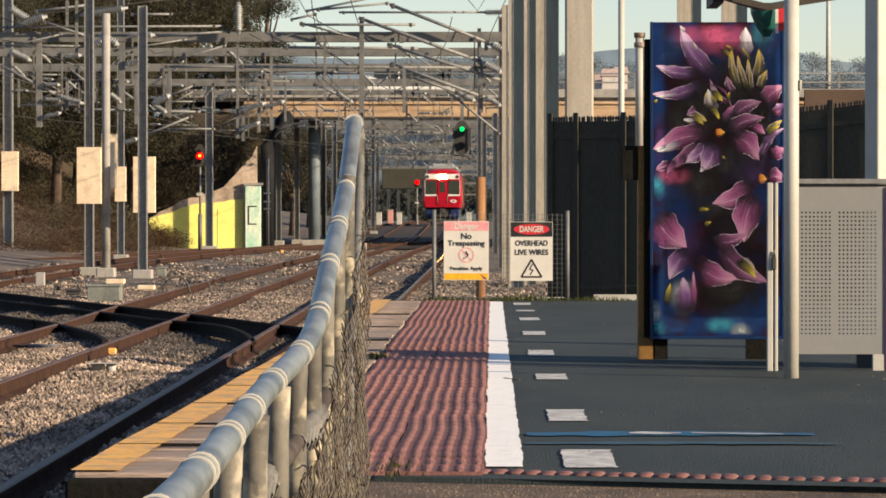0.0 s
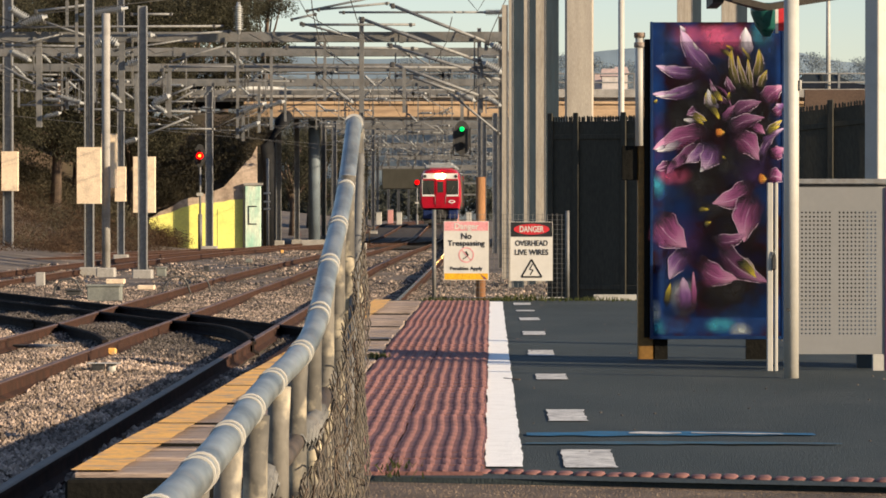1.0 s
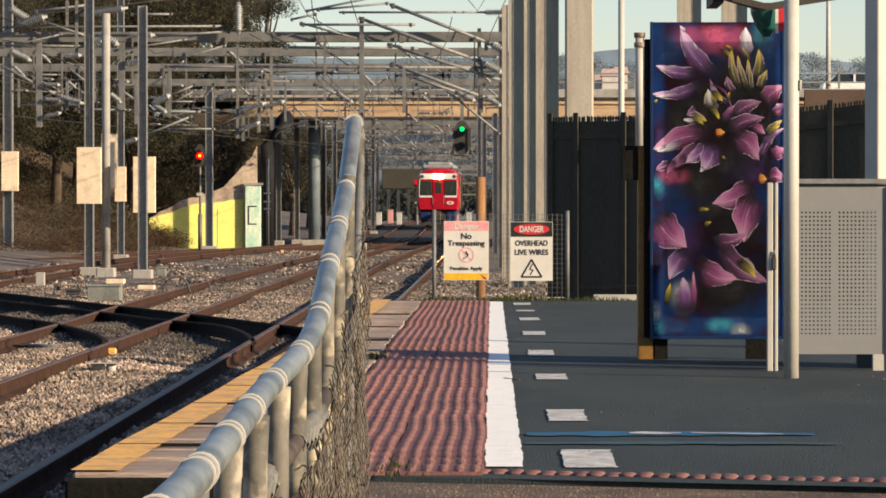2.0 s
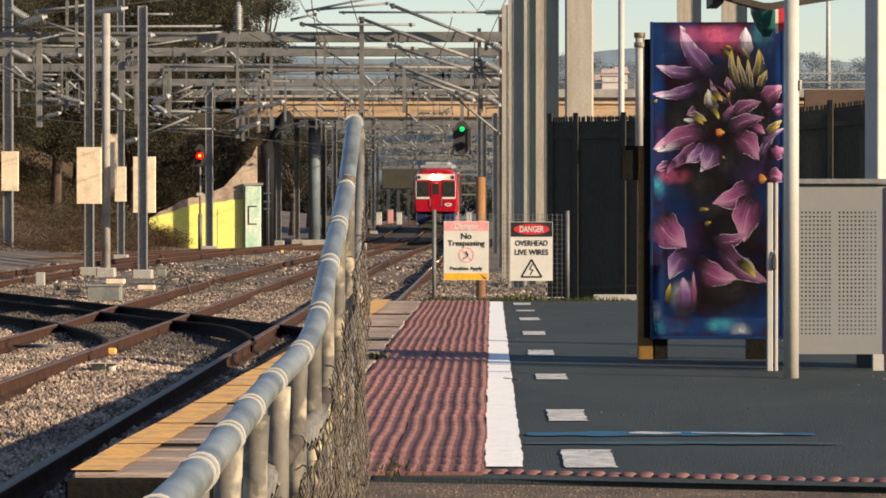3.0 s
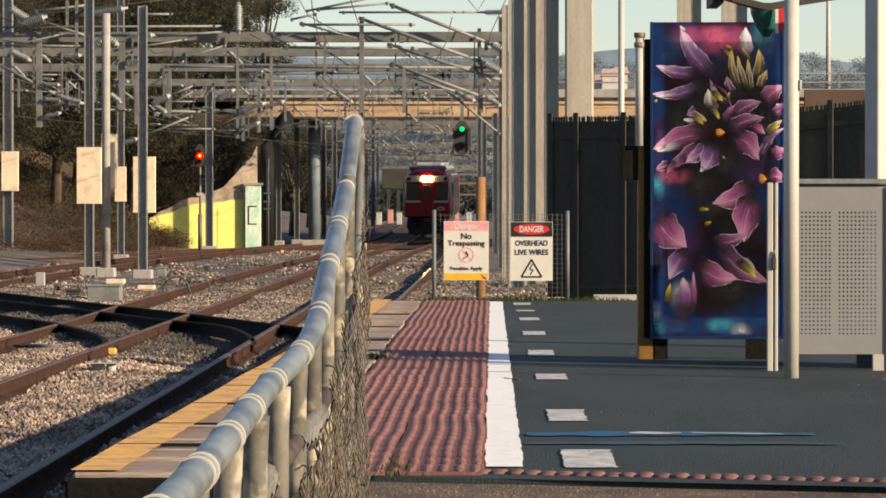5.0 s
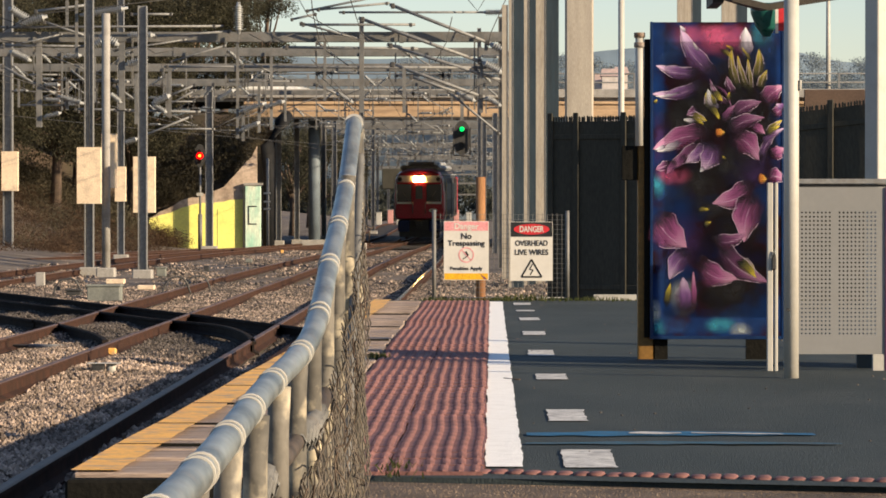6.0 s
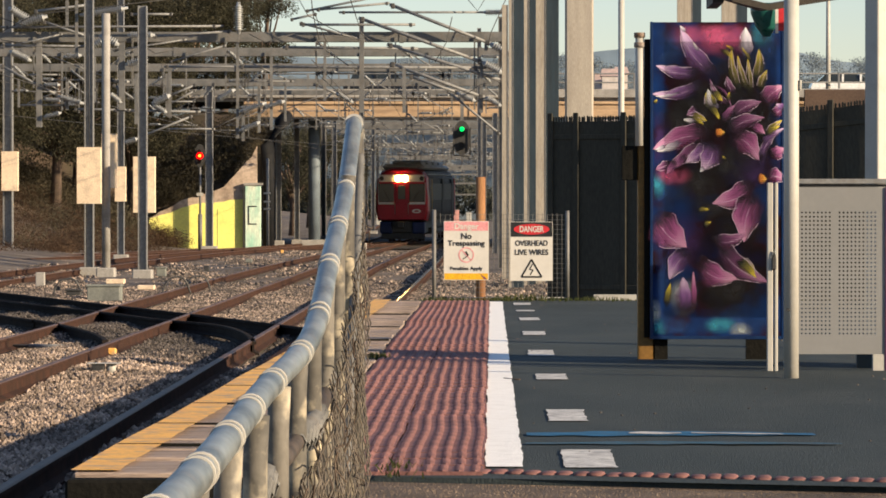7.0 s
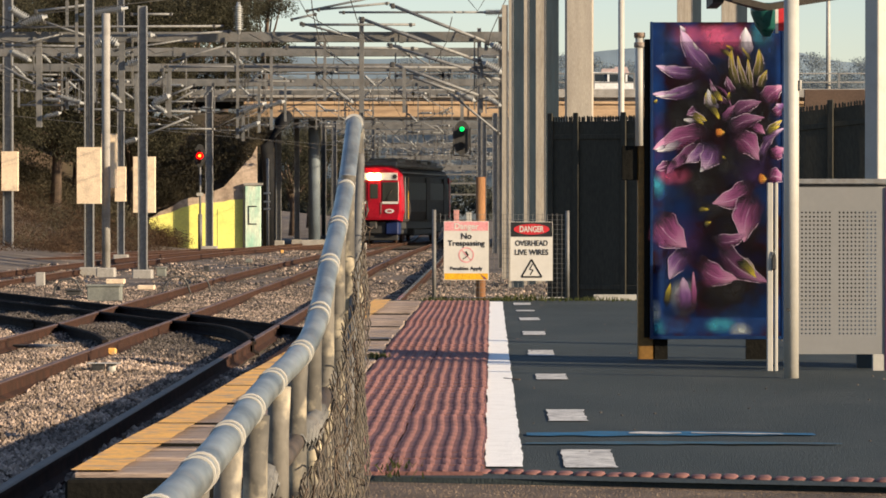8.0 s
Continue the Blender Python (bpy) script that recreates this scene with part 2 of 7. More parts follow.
GRASS = leafy(mat("weed_green", (0.040, 0.060, 0.016), (0.085, 0.085, 0.028), rough=0.8, scale=3, fine=20, bump=0, per_island=0.4))
# distance haze is put into the hill and wood colours
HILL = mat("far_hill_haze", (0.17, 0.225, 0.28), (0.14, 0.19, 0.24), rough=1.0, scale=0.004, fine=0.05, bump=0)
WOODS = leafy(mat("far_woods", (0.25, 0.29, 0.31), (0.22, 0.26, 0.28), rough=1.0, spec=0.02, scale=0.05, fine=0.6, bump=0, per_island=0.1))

RAIL_Z = -0.60


def rise(y):
    """Height of the track over its near level: it climbs beyond the bridge."""
    t = min(max((y - 198) / 75, 0), 1)
    return 0.80 * t * t * (3 - 2 * t)


# ---- ground: one sheet to the horizon ----


def ground():
    bm = bmesh.new()
    xs = [-1500, -400, -120, -60, -40, -30, -24, -20, -17, -14, -11, -8, -6, -5, -4, -3, -2, -1.3, 0, 3, 8, 20, 60, 200, 1500]
    ys = [-600, -100, -20, 0, 8, 12, 16, 22, 30, 40, 55, 70, 90, 110, 130, 150, 170, 185, 198, 205, 215, 225, 235, 245, 255, 265, 280, 310, 350, 420, 600, 1200, 2600]
    g = []
    for y in ys:
        row = []
        for x in xs:
            z = RAIL_Z - 0.20 + rise(y)
            if x < -14 and y > 60:
                z += min((-14 - x) * 0.10, 2.5)
            z += 0.05 * noise.noise(Vector((x * 0.3, y * 0.1, 0))) if abs(x) < 60 else 0
            row.append(bm.verts.new((x, y, z)))
        g.append(row)
    for a, b in zip(g, g[1:]):
        for k in range(len(xs) - 1):
            bm.faces.new((a[k], a[k + 1], b[k + 1], b[k]))
    ob = part("ground", bm, BED)
    return tagged(ob, "grey-brown crushed stone ground along the railway", "ground", kind="structure")


ground()


def wall_top(x):
    """Height of the wing wall's broken top edge."""
    ks = [(-30, -0.5), (-16.5, 0.75), (-15.4, 1.35), (-14.3, 1.7), (-13.6, 1.98), (-12.7, 2.35), (-12.2, 2.9), (-11.6, 3.6), (-11.25, 4.3), (-11.0, 4.3), (0, 4.3)]
    for (a, za), (b, zb) in zip(ks, ks[1:]):
        if x <= b:
            return za + (zb - za) * max(0, x - a) / (b - a)
    return 4.3


def embankment():
    """The earth slope beside and behind the wing wall, up to the bridge road."""
    bm = bmesh.new()
    ys = [118, 126, 134, 142, 150, 157, 164, 170, 175, 177.30, 177.36, 179, 181, 184, 188, 193, 200, 206, 212]
    xs = [-12.45, -13, -14, -15, -16, -17, -18.5, -20, -22, -25, -29, -34, -42, -60]
    g = []
    for y in ys:
        row = []
        for x in xs:
            foot = -16.2 - max(0, 172 - y) * 0.05
            side = max(0, foot - x) * 0.42
            if y < 177.33:
                z = -0.8 + min(side, 6.5) * min(1, (y - 112) / 45)
            else:
                z = min(6.0, wall_top(x) - 0.15 + (y - 177.4) * 0.75 + side * 0.3)
            z += 0.35 * noise.noise(Vector((x * 0.4, y * 0.3, 3))) * (1 if z > 0 else 0.2)
            row.append(bm.verts.new((x, y, z)))
        g.append(row)
    for a, b in zip(g, g[1:]):
        for k in range(len(xs) - 1):
            bm.faces.new((a[k + 1], a[k], b[k], b[k + 1]))
    return tagged(part("embankment", bm, EARTH, smooth=True), "dry brown earth slope beside the road bridge", "embankment", kind="structure")


embankment()

# ---- tracks ----
RAIL_PROFILE = [(-0.07, -0.16), (0.07, -0.16), (0.07, -0.145), (0.014, -0.12), (0.010, -0.045), (0.036, -0.035),
                (0.036, -0.008), (0.028, 0.0), (-0.028, 0.0), (-0.036, -0.008), (-0.036, -0.035), (-0.010, -0.045), (-0.014, -0.12), (-0.07, -0.145)]


def rail(path, parent, name="rail", step=2.0, z=None, mats=None):
    pts = []
    for p in smooth_path([(x, y, 0) for x, y in path], step):
        pts.append((p.x, p.y, RAIL_Z + rise(p.y) if z is None else z))
    bm = bmesh.new()
    loft(bm, pts, RAIL_PROFILE)
    for f in bm.faces:
        if len(f.verts) == 4 and f.calc_center_median().z > RAIL_Z + rise(f.calc_center_median().y) - 0.006:
            f.material_index = 1
    return part(name, bm, mats or [RUST, RAILTOP], parent)


def side_path(path, off):
    out = []
    p = [Vector(q) for q in path]
    for i, q in enumerate(p):
        d = (p[min(i + 1, len(p) - 1)] - p[max(i - 1, 0)]).normalized()
        out.append((q.x + d.y * off, q.y - d.x * off))
    return out


def track(label, path, gauge=1.6):
    t = thing("railway_track", label, "railway track", group="railway tracks")
    fine = [(p.x, p.y) for p in smooth_path([(x, y, 0) for x, y in path], 3.0)]
    for s in (-1, 1):
        rail(side_path(fine, s * gauge / 2), t, step=3)
    return t


MAIN = [(-3.42, 14), (-3.52, 28), (-3.70, 52), (-3.92, 80), (-4.13, 110), (-4.05, 150), (-3.78, 195), (-3.62, 225), (-3.6, 265), (-3.5, 320), (-3.4, 420)]
TURNOUT = [(-3.6, 232), (-3.69, 222), (-3.97, 211), (-4.33, 202.6), (-4.84, 197.8), (-6.02, 188.2), (-8.3, 175), (-11.3, 159), (-14.2, 141), (-16.6, 123), (-19.5, 100), (-24, 70)]
LEFT = [(-10.6, 50), (-11.6, 75), (-11.9, 100), (-11.7, 130), (-10.7, 158), (-9.2, 182), (-7.8, 208), (-7.2, 240), (-7.1, 300), (-7.0, 420)]
PLATFORM_TRACK = [(-2.35, 30), (-2.38, 64), (-2.40, 96), (-2.55, 130), (-2.95, 170), (-3.35, 205), (-3.6, 235)]
track("rusty steel rails of the main line through ballast", MAIN)
track("rusty rails curving away beside the earth slope", TURNOUT)
track("rusty rails running past the overhead masts", LEFT)
OUTER = [(-5.82, 36), (-5.85, 43.7), (-5.90, 51), (-6.12, 61), (-6.26, 75), (-6.48, 97), (-6.45, 130), (-6.1, 160), (-5.6, 190), (-5.3, 215)]
outer = thing("railway_track", "rusty outer rail through the diamond crossing", "railway track", group="railway tracks")
rail(OUTER, outer)
single = thing("railway_track", "rusty platform rail joining the main line", "railway track", group="railway tracks")
rail([(-1.60, 38), (-1.63, 64), (-1.67, 96), (-1.75, 130), (-2.1, 170), (-2.6, 205), (-2.8, 235)], single, mats=[RUST, POLISHED])
CROSSRUST = mat('dark_oiled_rail', (0.026, 0.020, 0.017), (0.016, 0.013, 0.012), rough=0.9, scale=4, fine=80, spec=0.06)
crossing = thing("rail_crossing", "dark diamond crossing with flared check rails", "rail crossing")
rail([(-16, 91), (-9.33, 69.7), (-5.02, 56.4), (-2.2, 47.3)], crossing, mats=[CROSSRUST, CROSSRUST])
rail([(-15.5, 86), (-8.47, 63.3), (-6.17, 56.6), (-4.72, 52.0), (-4.03, 50.4), (-3.51, 48.6), (-3.13, 46.25), (-2.89, 44.1), (-2.78, 42.8)], crossing, step=0.6, mats=[CROSSRUST, CROSSRUST])
rail([(-14.2, 76), (-7.23, 54), (-6.44, 51.7), (-5.77, 49.3), (-5.20, 46.9), (-4.81, 44.95), (-4.56, 43.3)], crossing, step=0.6, mats=[CROSSRUST, CROSSRUST])
rail([(-2.42, 47.5), (-2.38, 30), (-2.26, 14)], crossing, "check_rail", z=RAIL_Z - 0.085, mats=[RUST, RUST])


def stones(name, n, near, far, bias, small, more, seed, beside=False):
    """Loose ballast, as many small angular stones in one mesh."""
    rng = np.random.default_rng(seed)
    y = near + far * rng.random(n) ** bias
    x = -1.32 - rng.random(n) * (np.minimum(0.145 * y + 0.8, 21))
    keep = x < -1.30
    if beside:
        x = 1.3 - rng.random(n) * 2.55
        keep = x > -2
    far_rails = [side_path(p, o) for p in (LEFT, TURNOUT[::-1]) for o in (-0.8, 0.8)] if near > 50 else []
    # keep the rails' own width clear
    for path in (side_path(MAIN, -0.8), side_path(MAIN, 0.8), OUTER, *far_rails):
        px = np.interp(y, [q[1] for q in path], [q[0] for q in path])
        keep &= np.abs(x - px) > (0.075 if near < 50 else 0.13)
    x, y = x[keep], y[keep]
    n = len(x)
    base = np.array([(1, 0, 0), (0.1, 1, 0.1), (-1, 0.1, 0), (0, -1, -0.1), (0.1, 0, 1), (0, 0.1, -1)], float)
    tri = np.array([(0, 1, 4), (1, 2, 4), (2, 3, 4), (3, 0, 4), (1, 0, 5), (2, 1, 5), (3, 2, 5), (0, 3, 5)])
    size = small + more * rng.random(n)
    ang = rng.random(n) * 6.283
    v = base[None] * (0.65 + 0.7 * rng.random((n, 6, 3))) * size[:, None, None]
    tilt = rng.normal(0, 0.5, n)
    c, s = np.cos(tilt)[:, None], np.sin(tilt)[:, None]
    v = np.stack([v[..., 0], v[..., 1] * c - v[..., 2] * s, v[..., 1] * s + v[..., 2] * c], -1)
    c, s = np.cos(ang)[:, None], np.sin(ang)[:, None]
    v = np.stack([v[..., 0] * c - v[..., 1] * s, v[..., 0] * s + v[..., 1] * c, v[..., 2]], -1)
    z = RAIL_Z - (0.165 if near < 50 else 0.225) + 0.02 * rng.random(n) + 0.035 * np.sin(x * 1.7 + y * 0.22) + 0.025 * np.sin(x * 4.1 - y * 0.5)
    v += np.stack([x, y, z], -1)[:, None, :]
    me = bpy.data.meshes.new(name)
    me.from_pydata(v.reshape(-1, 3).tolist(), [], (tri[None] + 6 * np.arange(n)[:, None, None]).reshape(-1, 3).tolist())
    me.materials.append(BALLAST)
    me.materials.append(OILED)
    # greasy stones lie between and beside the crossing's rails
    far_line = np.interp(-x, [2.2, 5.02, 9.33, 16], [47.3, 56.4, 69.7, 91])
    near_line = np.interp(-x, [2.8, 4.56, 5.77, 7.23, 14.2], [42.0, 43.3, 49.3, 54, 76])
    edge_y = rng.normal(0, 1.0, n)
    # share of dark stones grows with distance
    worn = rng.random(n) < np.clip((y - 46) / 60, 0.0, 0.55)
    greasy = (y < far_line + 1.6 + edge_y) & (y > near_line - 0.8 + edge_y) | worn
    me.polygons.foreach_set("material_index", np.repeat(greasy.astype(int), 8))
    return tagged(new(name, me), "loose pale crushed-stone ballast between the rails", "ballast", kind="stuff")


stones("ballast", 165000, 11, 74, 0.72, 0.0125, 0.015, 4)
stones("far_ballast", 60000, 85, 90, 0.8, 0.034, 0.03, 5)
stones("fence_rubble", 9000, 38.6, 60, 0.7, 0.02, 0.025, 6, True)


def dark_bed():
    """Oily track bed under and beyond the road bridge; the bridge's shade is put into its dark colour."""
    bm = bmesh.new()
    rng = random.Random(12)
    rows = []
    for i in range(48):
        y = 172 + 3.2 * i
        rows.append([bm.verts.new((x + rng.gauss(0, 0.12), y, RAIL_Z - 0.135 + rise(y) + rng.gauss(0, 0.012) - (0.06 if k in (0, 9) else 0))) for k, x in enumerate((-9.4, -8.6, -7.6, -6.6, -5.6, -4.8, -4.2, -3.4, -2.5, -1.6))])
    for a, b in zip(rows, rows[1:]):
        for k in range(9):
            bm.faces.new((a[k], a[k + 1], b[k + 1], b[k]))
    return tagged(part("track_bed", bm, mat("oil_and_shade_bed", (0.050, 0.042, 0.036), (0.026, 0.022, 0.02), rough=0.9, scale=0.8, fine=14, bump=0.9, dirt=(0.10, 0.075, 0.055), dirt_amount=0.4)), "oily stone bed under the rails with bridge shade in its colour", "track bed", kind="structure")


dark_bed()

# ---- platform ----


def heave(y):
    """Slight unevenness of the old platform surface."""
    return 0.006 * math.sin(y * 1.05) + 0.004 * math.sin(y * 2.3 + 1) - 0.002


def front_y(x):
    """The platform's front edge, a little askew."""
    return 12.28 - 0.30 * min(max(x, -0.6), 3.0)


def platform():
    bm = bmesh.new()
    ys = [12.35 + 0.25 * i for i in range(102)]
    cols = (-1.08, -0.7, 0, 0.6, 1.5, 3.5, 9)
    rows = [[bm.verts.new((x, y if i else front_y(x), heave(y) * (1 if x < 1 else 0.5))) for x in cols] for i, y in enumerate(ys)]
    for a, b in zip(rows, rows[1:]):
        for k in range(6):
            bm.faces.new((a[k], a[k + 1], b[k + 1], b[k]))
    low = [[bm.verts.new((x, y, -0.9)) for x in (-1.08, 9)] for y in (ys[0], ys[-1])]
    bm.faces.new((*rows[0][::-1], low[0][0], low[0][1]))
    bm.faces.new((*rows[-1], low[1][1], low[1][0]))
    bm.faces.new((*[r[0] for r in rows], low[1][0], low[0][0]))
    return tagged(part("platform", bm, ASPHALT), "dark grey asphalt station platform with a patched surface", "platform", kind="structure")


platform_ob = platform()


def ramp():
    bm = bmesh.new()
    prof = [(12.6, -0.020), (11.3, -0.028), (8.3, -0.56), (7.6, -0.6), (-12, -0.6)]
    rows = [[bm.verts.new((x, y, z)) for x in (-0.55, 2, 5, 9)] for y, z in prof]
    for a, b in zip(rows, rows[1:]):
        for k in range(3):
            bm.faces.new((b[k], b[k + 1], a[k + 1], a[k]))
    low = [[bm.verts.new((x, y, -1.0)) for x in (-0.55, 9)] for y, z in prof]
    for i in range(len(prof) - 1):
        bm.faces.new((rows[i][0], low[i][0], low[i + 1][0], rows[i + 1][0]))
    return tagged(part("ramp", bm, PATH), "dusty brown asphalt ramp up to the platform", "ramp", kind="structure")


ramp()
# ---- overhead line: masts, portals, insulators ----
WEIGHT = mat("pale_concrete_weight", (0.80, 0.63, 0.44), (0.70, 0.55, 0.39), rough=0.9, scale=2.0, fine=30, dirt=(0.3, 0.24, 0.19), dirt_amount=0.4)
PORCELAIN = mat("grey_porcelain", (0.36, 0.37, 0.37), (0.27, 0.28, 0.285), rough=0.3, scale=10, fine=60, bump=0.02)
STEELDIM = mat("aged_galvanised_steel", (0.19, 0.185, 0.175), (0.125, 0.125, 0.12), rough=0.6, metal=0.25, scale=2, fine=25, bump=0.05, dirt=(0.16, 0.13, 0.10), dirt_amount=0.4)
CABLE = mat("dark_cable", (0.05, 0.05, 0.05), (0.08, 0.075, 0.07), rough=0.6, scale=3, fine=30, bump=0)


def hbar(bm, x, y, z0, z1, w):
    """An H-section upright with its flanges facing the line."""
    a, t = w / 2, w * 0.05
    q = w * 0.10
    out = [(-a, -a), (-a + q, -a), (-a + q, -t), (a - q, -t), (a - q, -a), (a, -a), (a, a), (a - q, a), (a - q, t), (-a + q, t), (-a + q, a), (-a, a)]
    lo = [bm.verts.new((x + u, y + v, z0)) for u, v in out]
    hi = [bm.verts.new((x + u, y + v, z1)) for u, v in out]
    for k in range(12):
        bm.faces.new((lo[k], lo[(k + 1) % 12], hi[(k + 1) % 12], hi[k]))
    bm.faces.new(hi)
    bm.faces.new(lo[::-1])


def mast(x, y, z0, z1, w, label, round_=False, base=True, mat_=None):
    t = thing("overhead_mast", label, "mast", pose(x, y, 0), group="overhead line masts")
    bm = bmesh.new()
    if round_:
        tube(bm, [(0, 0, z0), (0, 0, z1)], w / 2, 18)
    else:
        hbar(bm, 0, 0, z0, z1, w)
    part("shaft", bm, mat_ or GALV, t)
    if base:
        part("footing", boxm(-w * 1.1, w * 1.1, -w * 1.1, w * 1.1, z0 - 0.2, z0 + 0.14, 0.03), CONCRETE, t, "concrete footing")
    return t


def weights(x0, x1, z0, z1, y, label="pale concrete tension weights hung on a mast"):
    t = thing("tension_weight", label, "weight", group="tension weights")
    n = max(3, int((z1 - z0) / 0.42))
    h = (z1 - z0) / n
    for i in range(n):
        part("weight_block", boxm(x0, x1, y - 0.16, y + 0.16, z0 + i * h + 0.0005, z0 + (i + 1) * h - 0.0005), WEIGHT, t)
    c = (x0 + x1) / 2
    part("hanger", tubem([(c, y, z1), (c, y, z1 + 3.0)], 0.012, 6), CABLE, t)
    return t


def portal(y, z, h, x0, x1, label):
    t = thing("overhead_portal", label, "gantry", group="overhead line portals")
    bm = bmesh.new()
    box(bm, x0, x1, y - h / 2, y + h / 2, z - h / 2, z + h / 2, 0.01)
    x = x0 + 2
    part("beam", bm, STEELDIM, t)
    while x < x1:
        part("splice", boxm(x - 0.06, x + 0.06, y - h / 2 - 0.02, y + h / 2 + 0.02, z - h / 2 - 0.02, z + h / 2 + 0.02), STEELDIM, t)
        x += 5.4
    return t


def dropper(t, x, y, z0, z1, w):
    part("drop_tube", boxm(x - w / 2, x + w / 2, y - w / 2, y + w / 2, z0, z1), STEELDIM, t)


def pipe(t, a, b, r):
    tb = part("bracket_tube", tubem([a, b], r, 8), GALV, t)
    a, b = Vector(a), Vector(b)
    for k in (0.03, 0.96):
        c = a.lerp(b, k)
        s = max(0.03, r * 1.2)
        part("clamp", boxm(c.x - s, c.x + s, c.y - s, c.y + s, c.z - s * 1.5, c.z + s * 1.1, s * 0.3), CABLE, tb, "dark clamp")


def insulator(t, a, b, r):
    """Ribbed porcelain: discs strung on a core."""
    a, b = Vector(a), Vector(b)
    d = b - a
    n = max(5, int(d.length / (r * 0.42)))
    pts, rad = [], []
    for i in range(n):
        c = a + d * (i + 0.2) / n
        pts += [c, c + d * 0.25 / n, c + d * 0.55 / n]
        rad += [r * 0.48, r, r * 0.5]
    bm = bmesh.new()
    tube(bm, [a - d * 0.15, *pts, b + d * 0.15], [r * 0.3, *rad, r * 0.3], 10)
    part("insulator", bm, PORCELAIN, t, "ribbed grey porcelain insulator")


def wire(pts, r=0.012, label="dark overhead cable slung between the portals"):
    bm = bmesh.new()
    tube(bm, smooth_path(pts, 2.0), r, 6)
    return tagged(part("overhead_cable", bm, CABLE), label, "cable", "overhead cables")


def clutter(t, y, zb, xs, seed):
    """The usual hardware at each track: drop tube, cantilever, registration arm, insulators and clips."""
    rng = random.Random(seed)
    for x in xs:
        low = zb - rng.uniform(1.3, 2.2)
        dropper(t, x, y - 0.2, low, zb, rng.uniform(0.035, 0.06))
        s = rng.choice((-1, 1))
        L = rng.uniform(1.2, 2.6)
        z1 = low + rng.uniform(0.1, 0.4)
        pipe(t, (x, y - 0.2, z1), (x + s * L, y - 0.2, z1 + rng.uniform(-0.02, 0.05)), 0.02)
        pipe(t, (x, y - 0.2, z1 + 0.9), (x + s * L * 0.9, y - 0.2, z1 + 0.05), 0.018)
        insulator(t, (x + s * 0.15, y - 0.2, z1 + 0.02), (x + s * 0.55, y - 0.2, z1 + 0.03), 0.07)
        insulator(t, (x + s * 0.12, y - 0.2, z1 + 0.86), (x + s * 0.45, y - 0.2, z1 + 0.56), 0.07)
        bm = bmesh.new()
        for k in range(4):
            xx = x + s * L * rng.random()
            tube(bm, [(xx, y - 0.2, z1 - rng.uniform(0.05, 0.4)), (xx + rng.uniform(-0.1, 0.1), y - 0.2, z1 + rng.uniform(0.2, 0.9))], 0.012, 5)
            box(bm, xx - 0.04, xx + 0.04, y - 0.25, y - 0.15, z1 - 0.05, z1 + 0.06)
        tagged(part("clip", bm, CABLE, t), kind="stuff")


# the pier's blue-grey shade is put into its colour
PIERSHADE = mat("blue_grey_pier_shade", (0.15, 0.185, 0.21), (0.115, 0.14, 0.16), rough=0.6, scale=1.5, fine=20, bump=0.05)
# lit and shaded sides of the columns are put into these two colours
LITSTEEL = mat("lit_weathered_steel", (0.42, 0.37, 0.30), (0.33, 0.295, 0.245), rough=0.55, metal=0.15, scale=3, fine=30, bump=0.04, dirt=(0.20, 0.15, 0.10), dirt_amount=0.4, stretch=(4, 4, 0.4))
SHADEBLUE = mat("shade_blue_steel", (0.024, 0.040, 0.054), (0.017, 0.029, 0.040), rough=0.6, scale=3, fine=30, bump=0.04, dirt=(0.05, 0.05, 0.05), dirt_amount=0.3, stretch=(4, 4, 0.4))
BARKPOST = mat('rusty_timber', (0.34, 0.17, 0.07), (0.22, 0.10, 0.045), rough=0.8, scale=3, fine=30, bump=0.3, stretch=(4, 4, 0.5))
mast(-18.46, 140, -0.7, 10.36, 0.366, 'grey galvanised H-section overhead line mast', False, True)
mast(-10.86, 99, -0.68, 7.58, 0.244, 'grey galvanised H-section overhead line mast with hanging weights', False, True)
mast(-10.3, 98, -0.68, 6.25, 0.226, 'slim weathered concrete pole beside the masts', True, True, CONCRETE)
mast(-9.13, 96, -0.7, 6.34, 0.236, 'grey galvanised H-section overhead line mast', False, True)
mast(-13.08, 170, -0.72, 6.95, 0.34, 'grey galvanised H-section overhead line mast', False, True)
mast(-13.34, 132, -0.7, 9.82, 0.244, 'grey galvanised H-section overhead line mast with hanging weights', False, True)
mast(-11.02, 190, -0.6, 5.6, 0.263, 'grey galvanised H-section overhead line mast', False, True)
mast(-10.08, 190, -0.55, 6.1, 0.263, 'grey galvanised H-section overhead line mast', False, True)
mast(-9.08, 188, -0.55, 6.2, 0.607, 'wide bridge support column with blue-grey shade in its colour', True, True, PIERSHADE)
mast(-9.89, 216, -0.5, 6.83, 0.232, 'grey galvanised H-section overhead line mast', False, True)
mast(-9.62, 225, -0.4, 7.11, 0.277, 'grey galvanised H-section overhead line mast', False, True)
mast(-7.59, 235, -0.3, 7.39, 0.253, 'grey galvanised H-section overhead line mast', False, True)


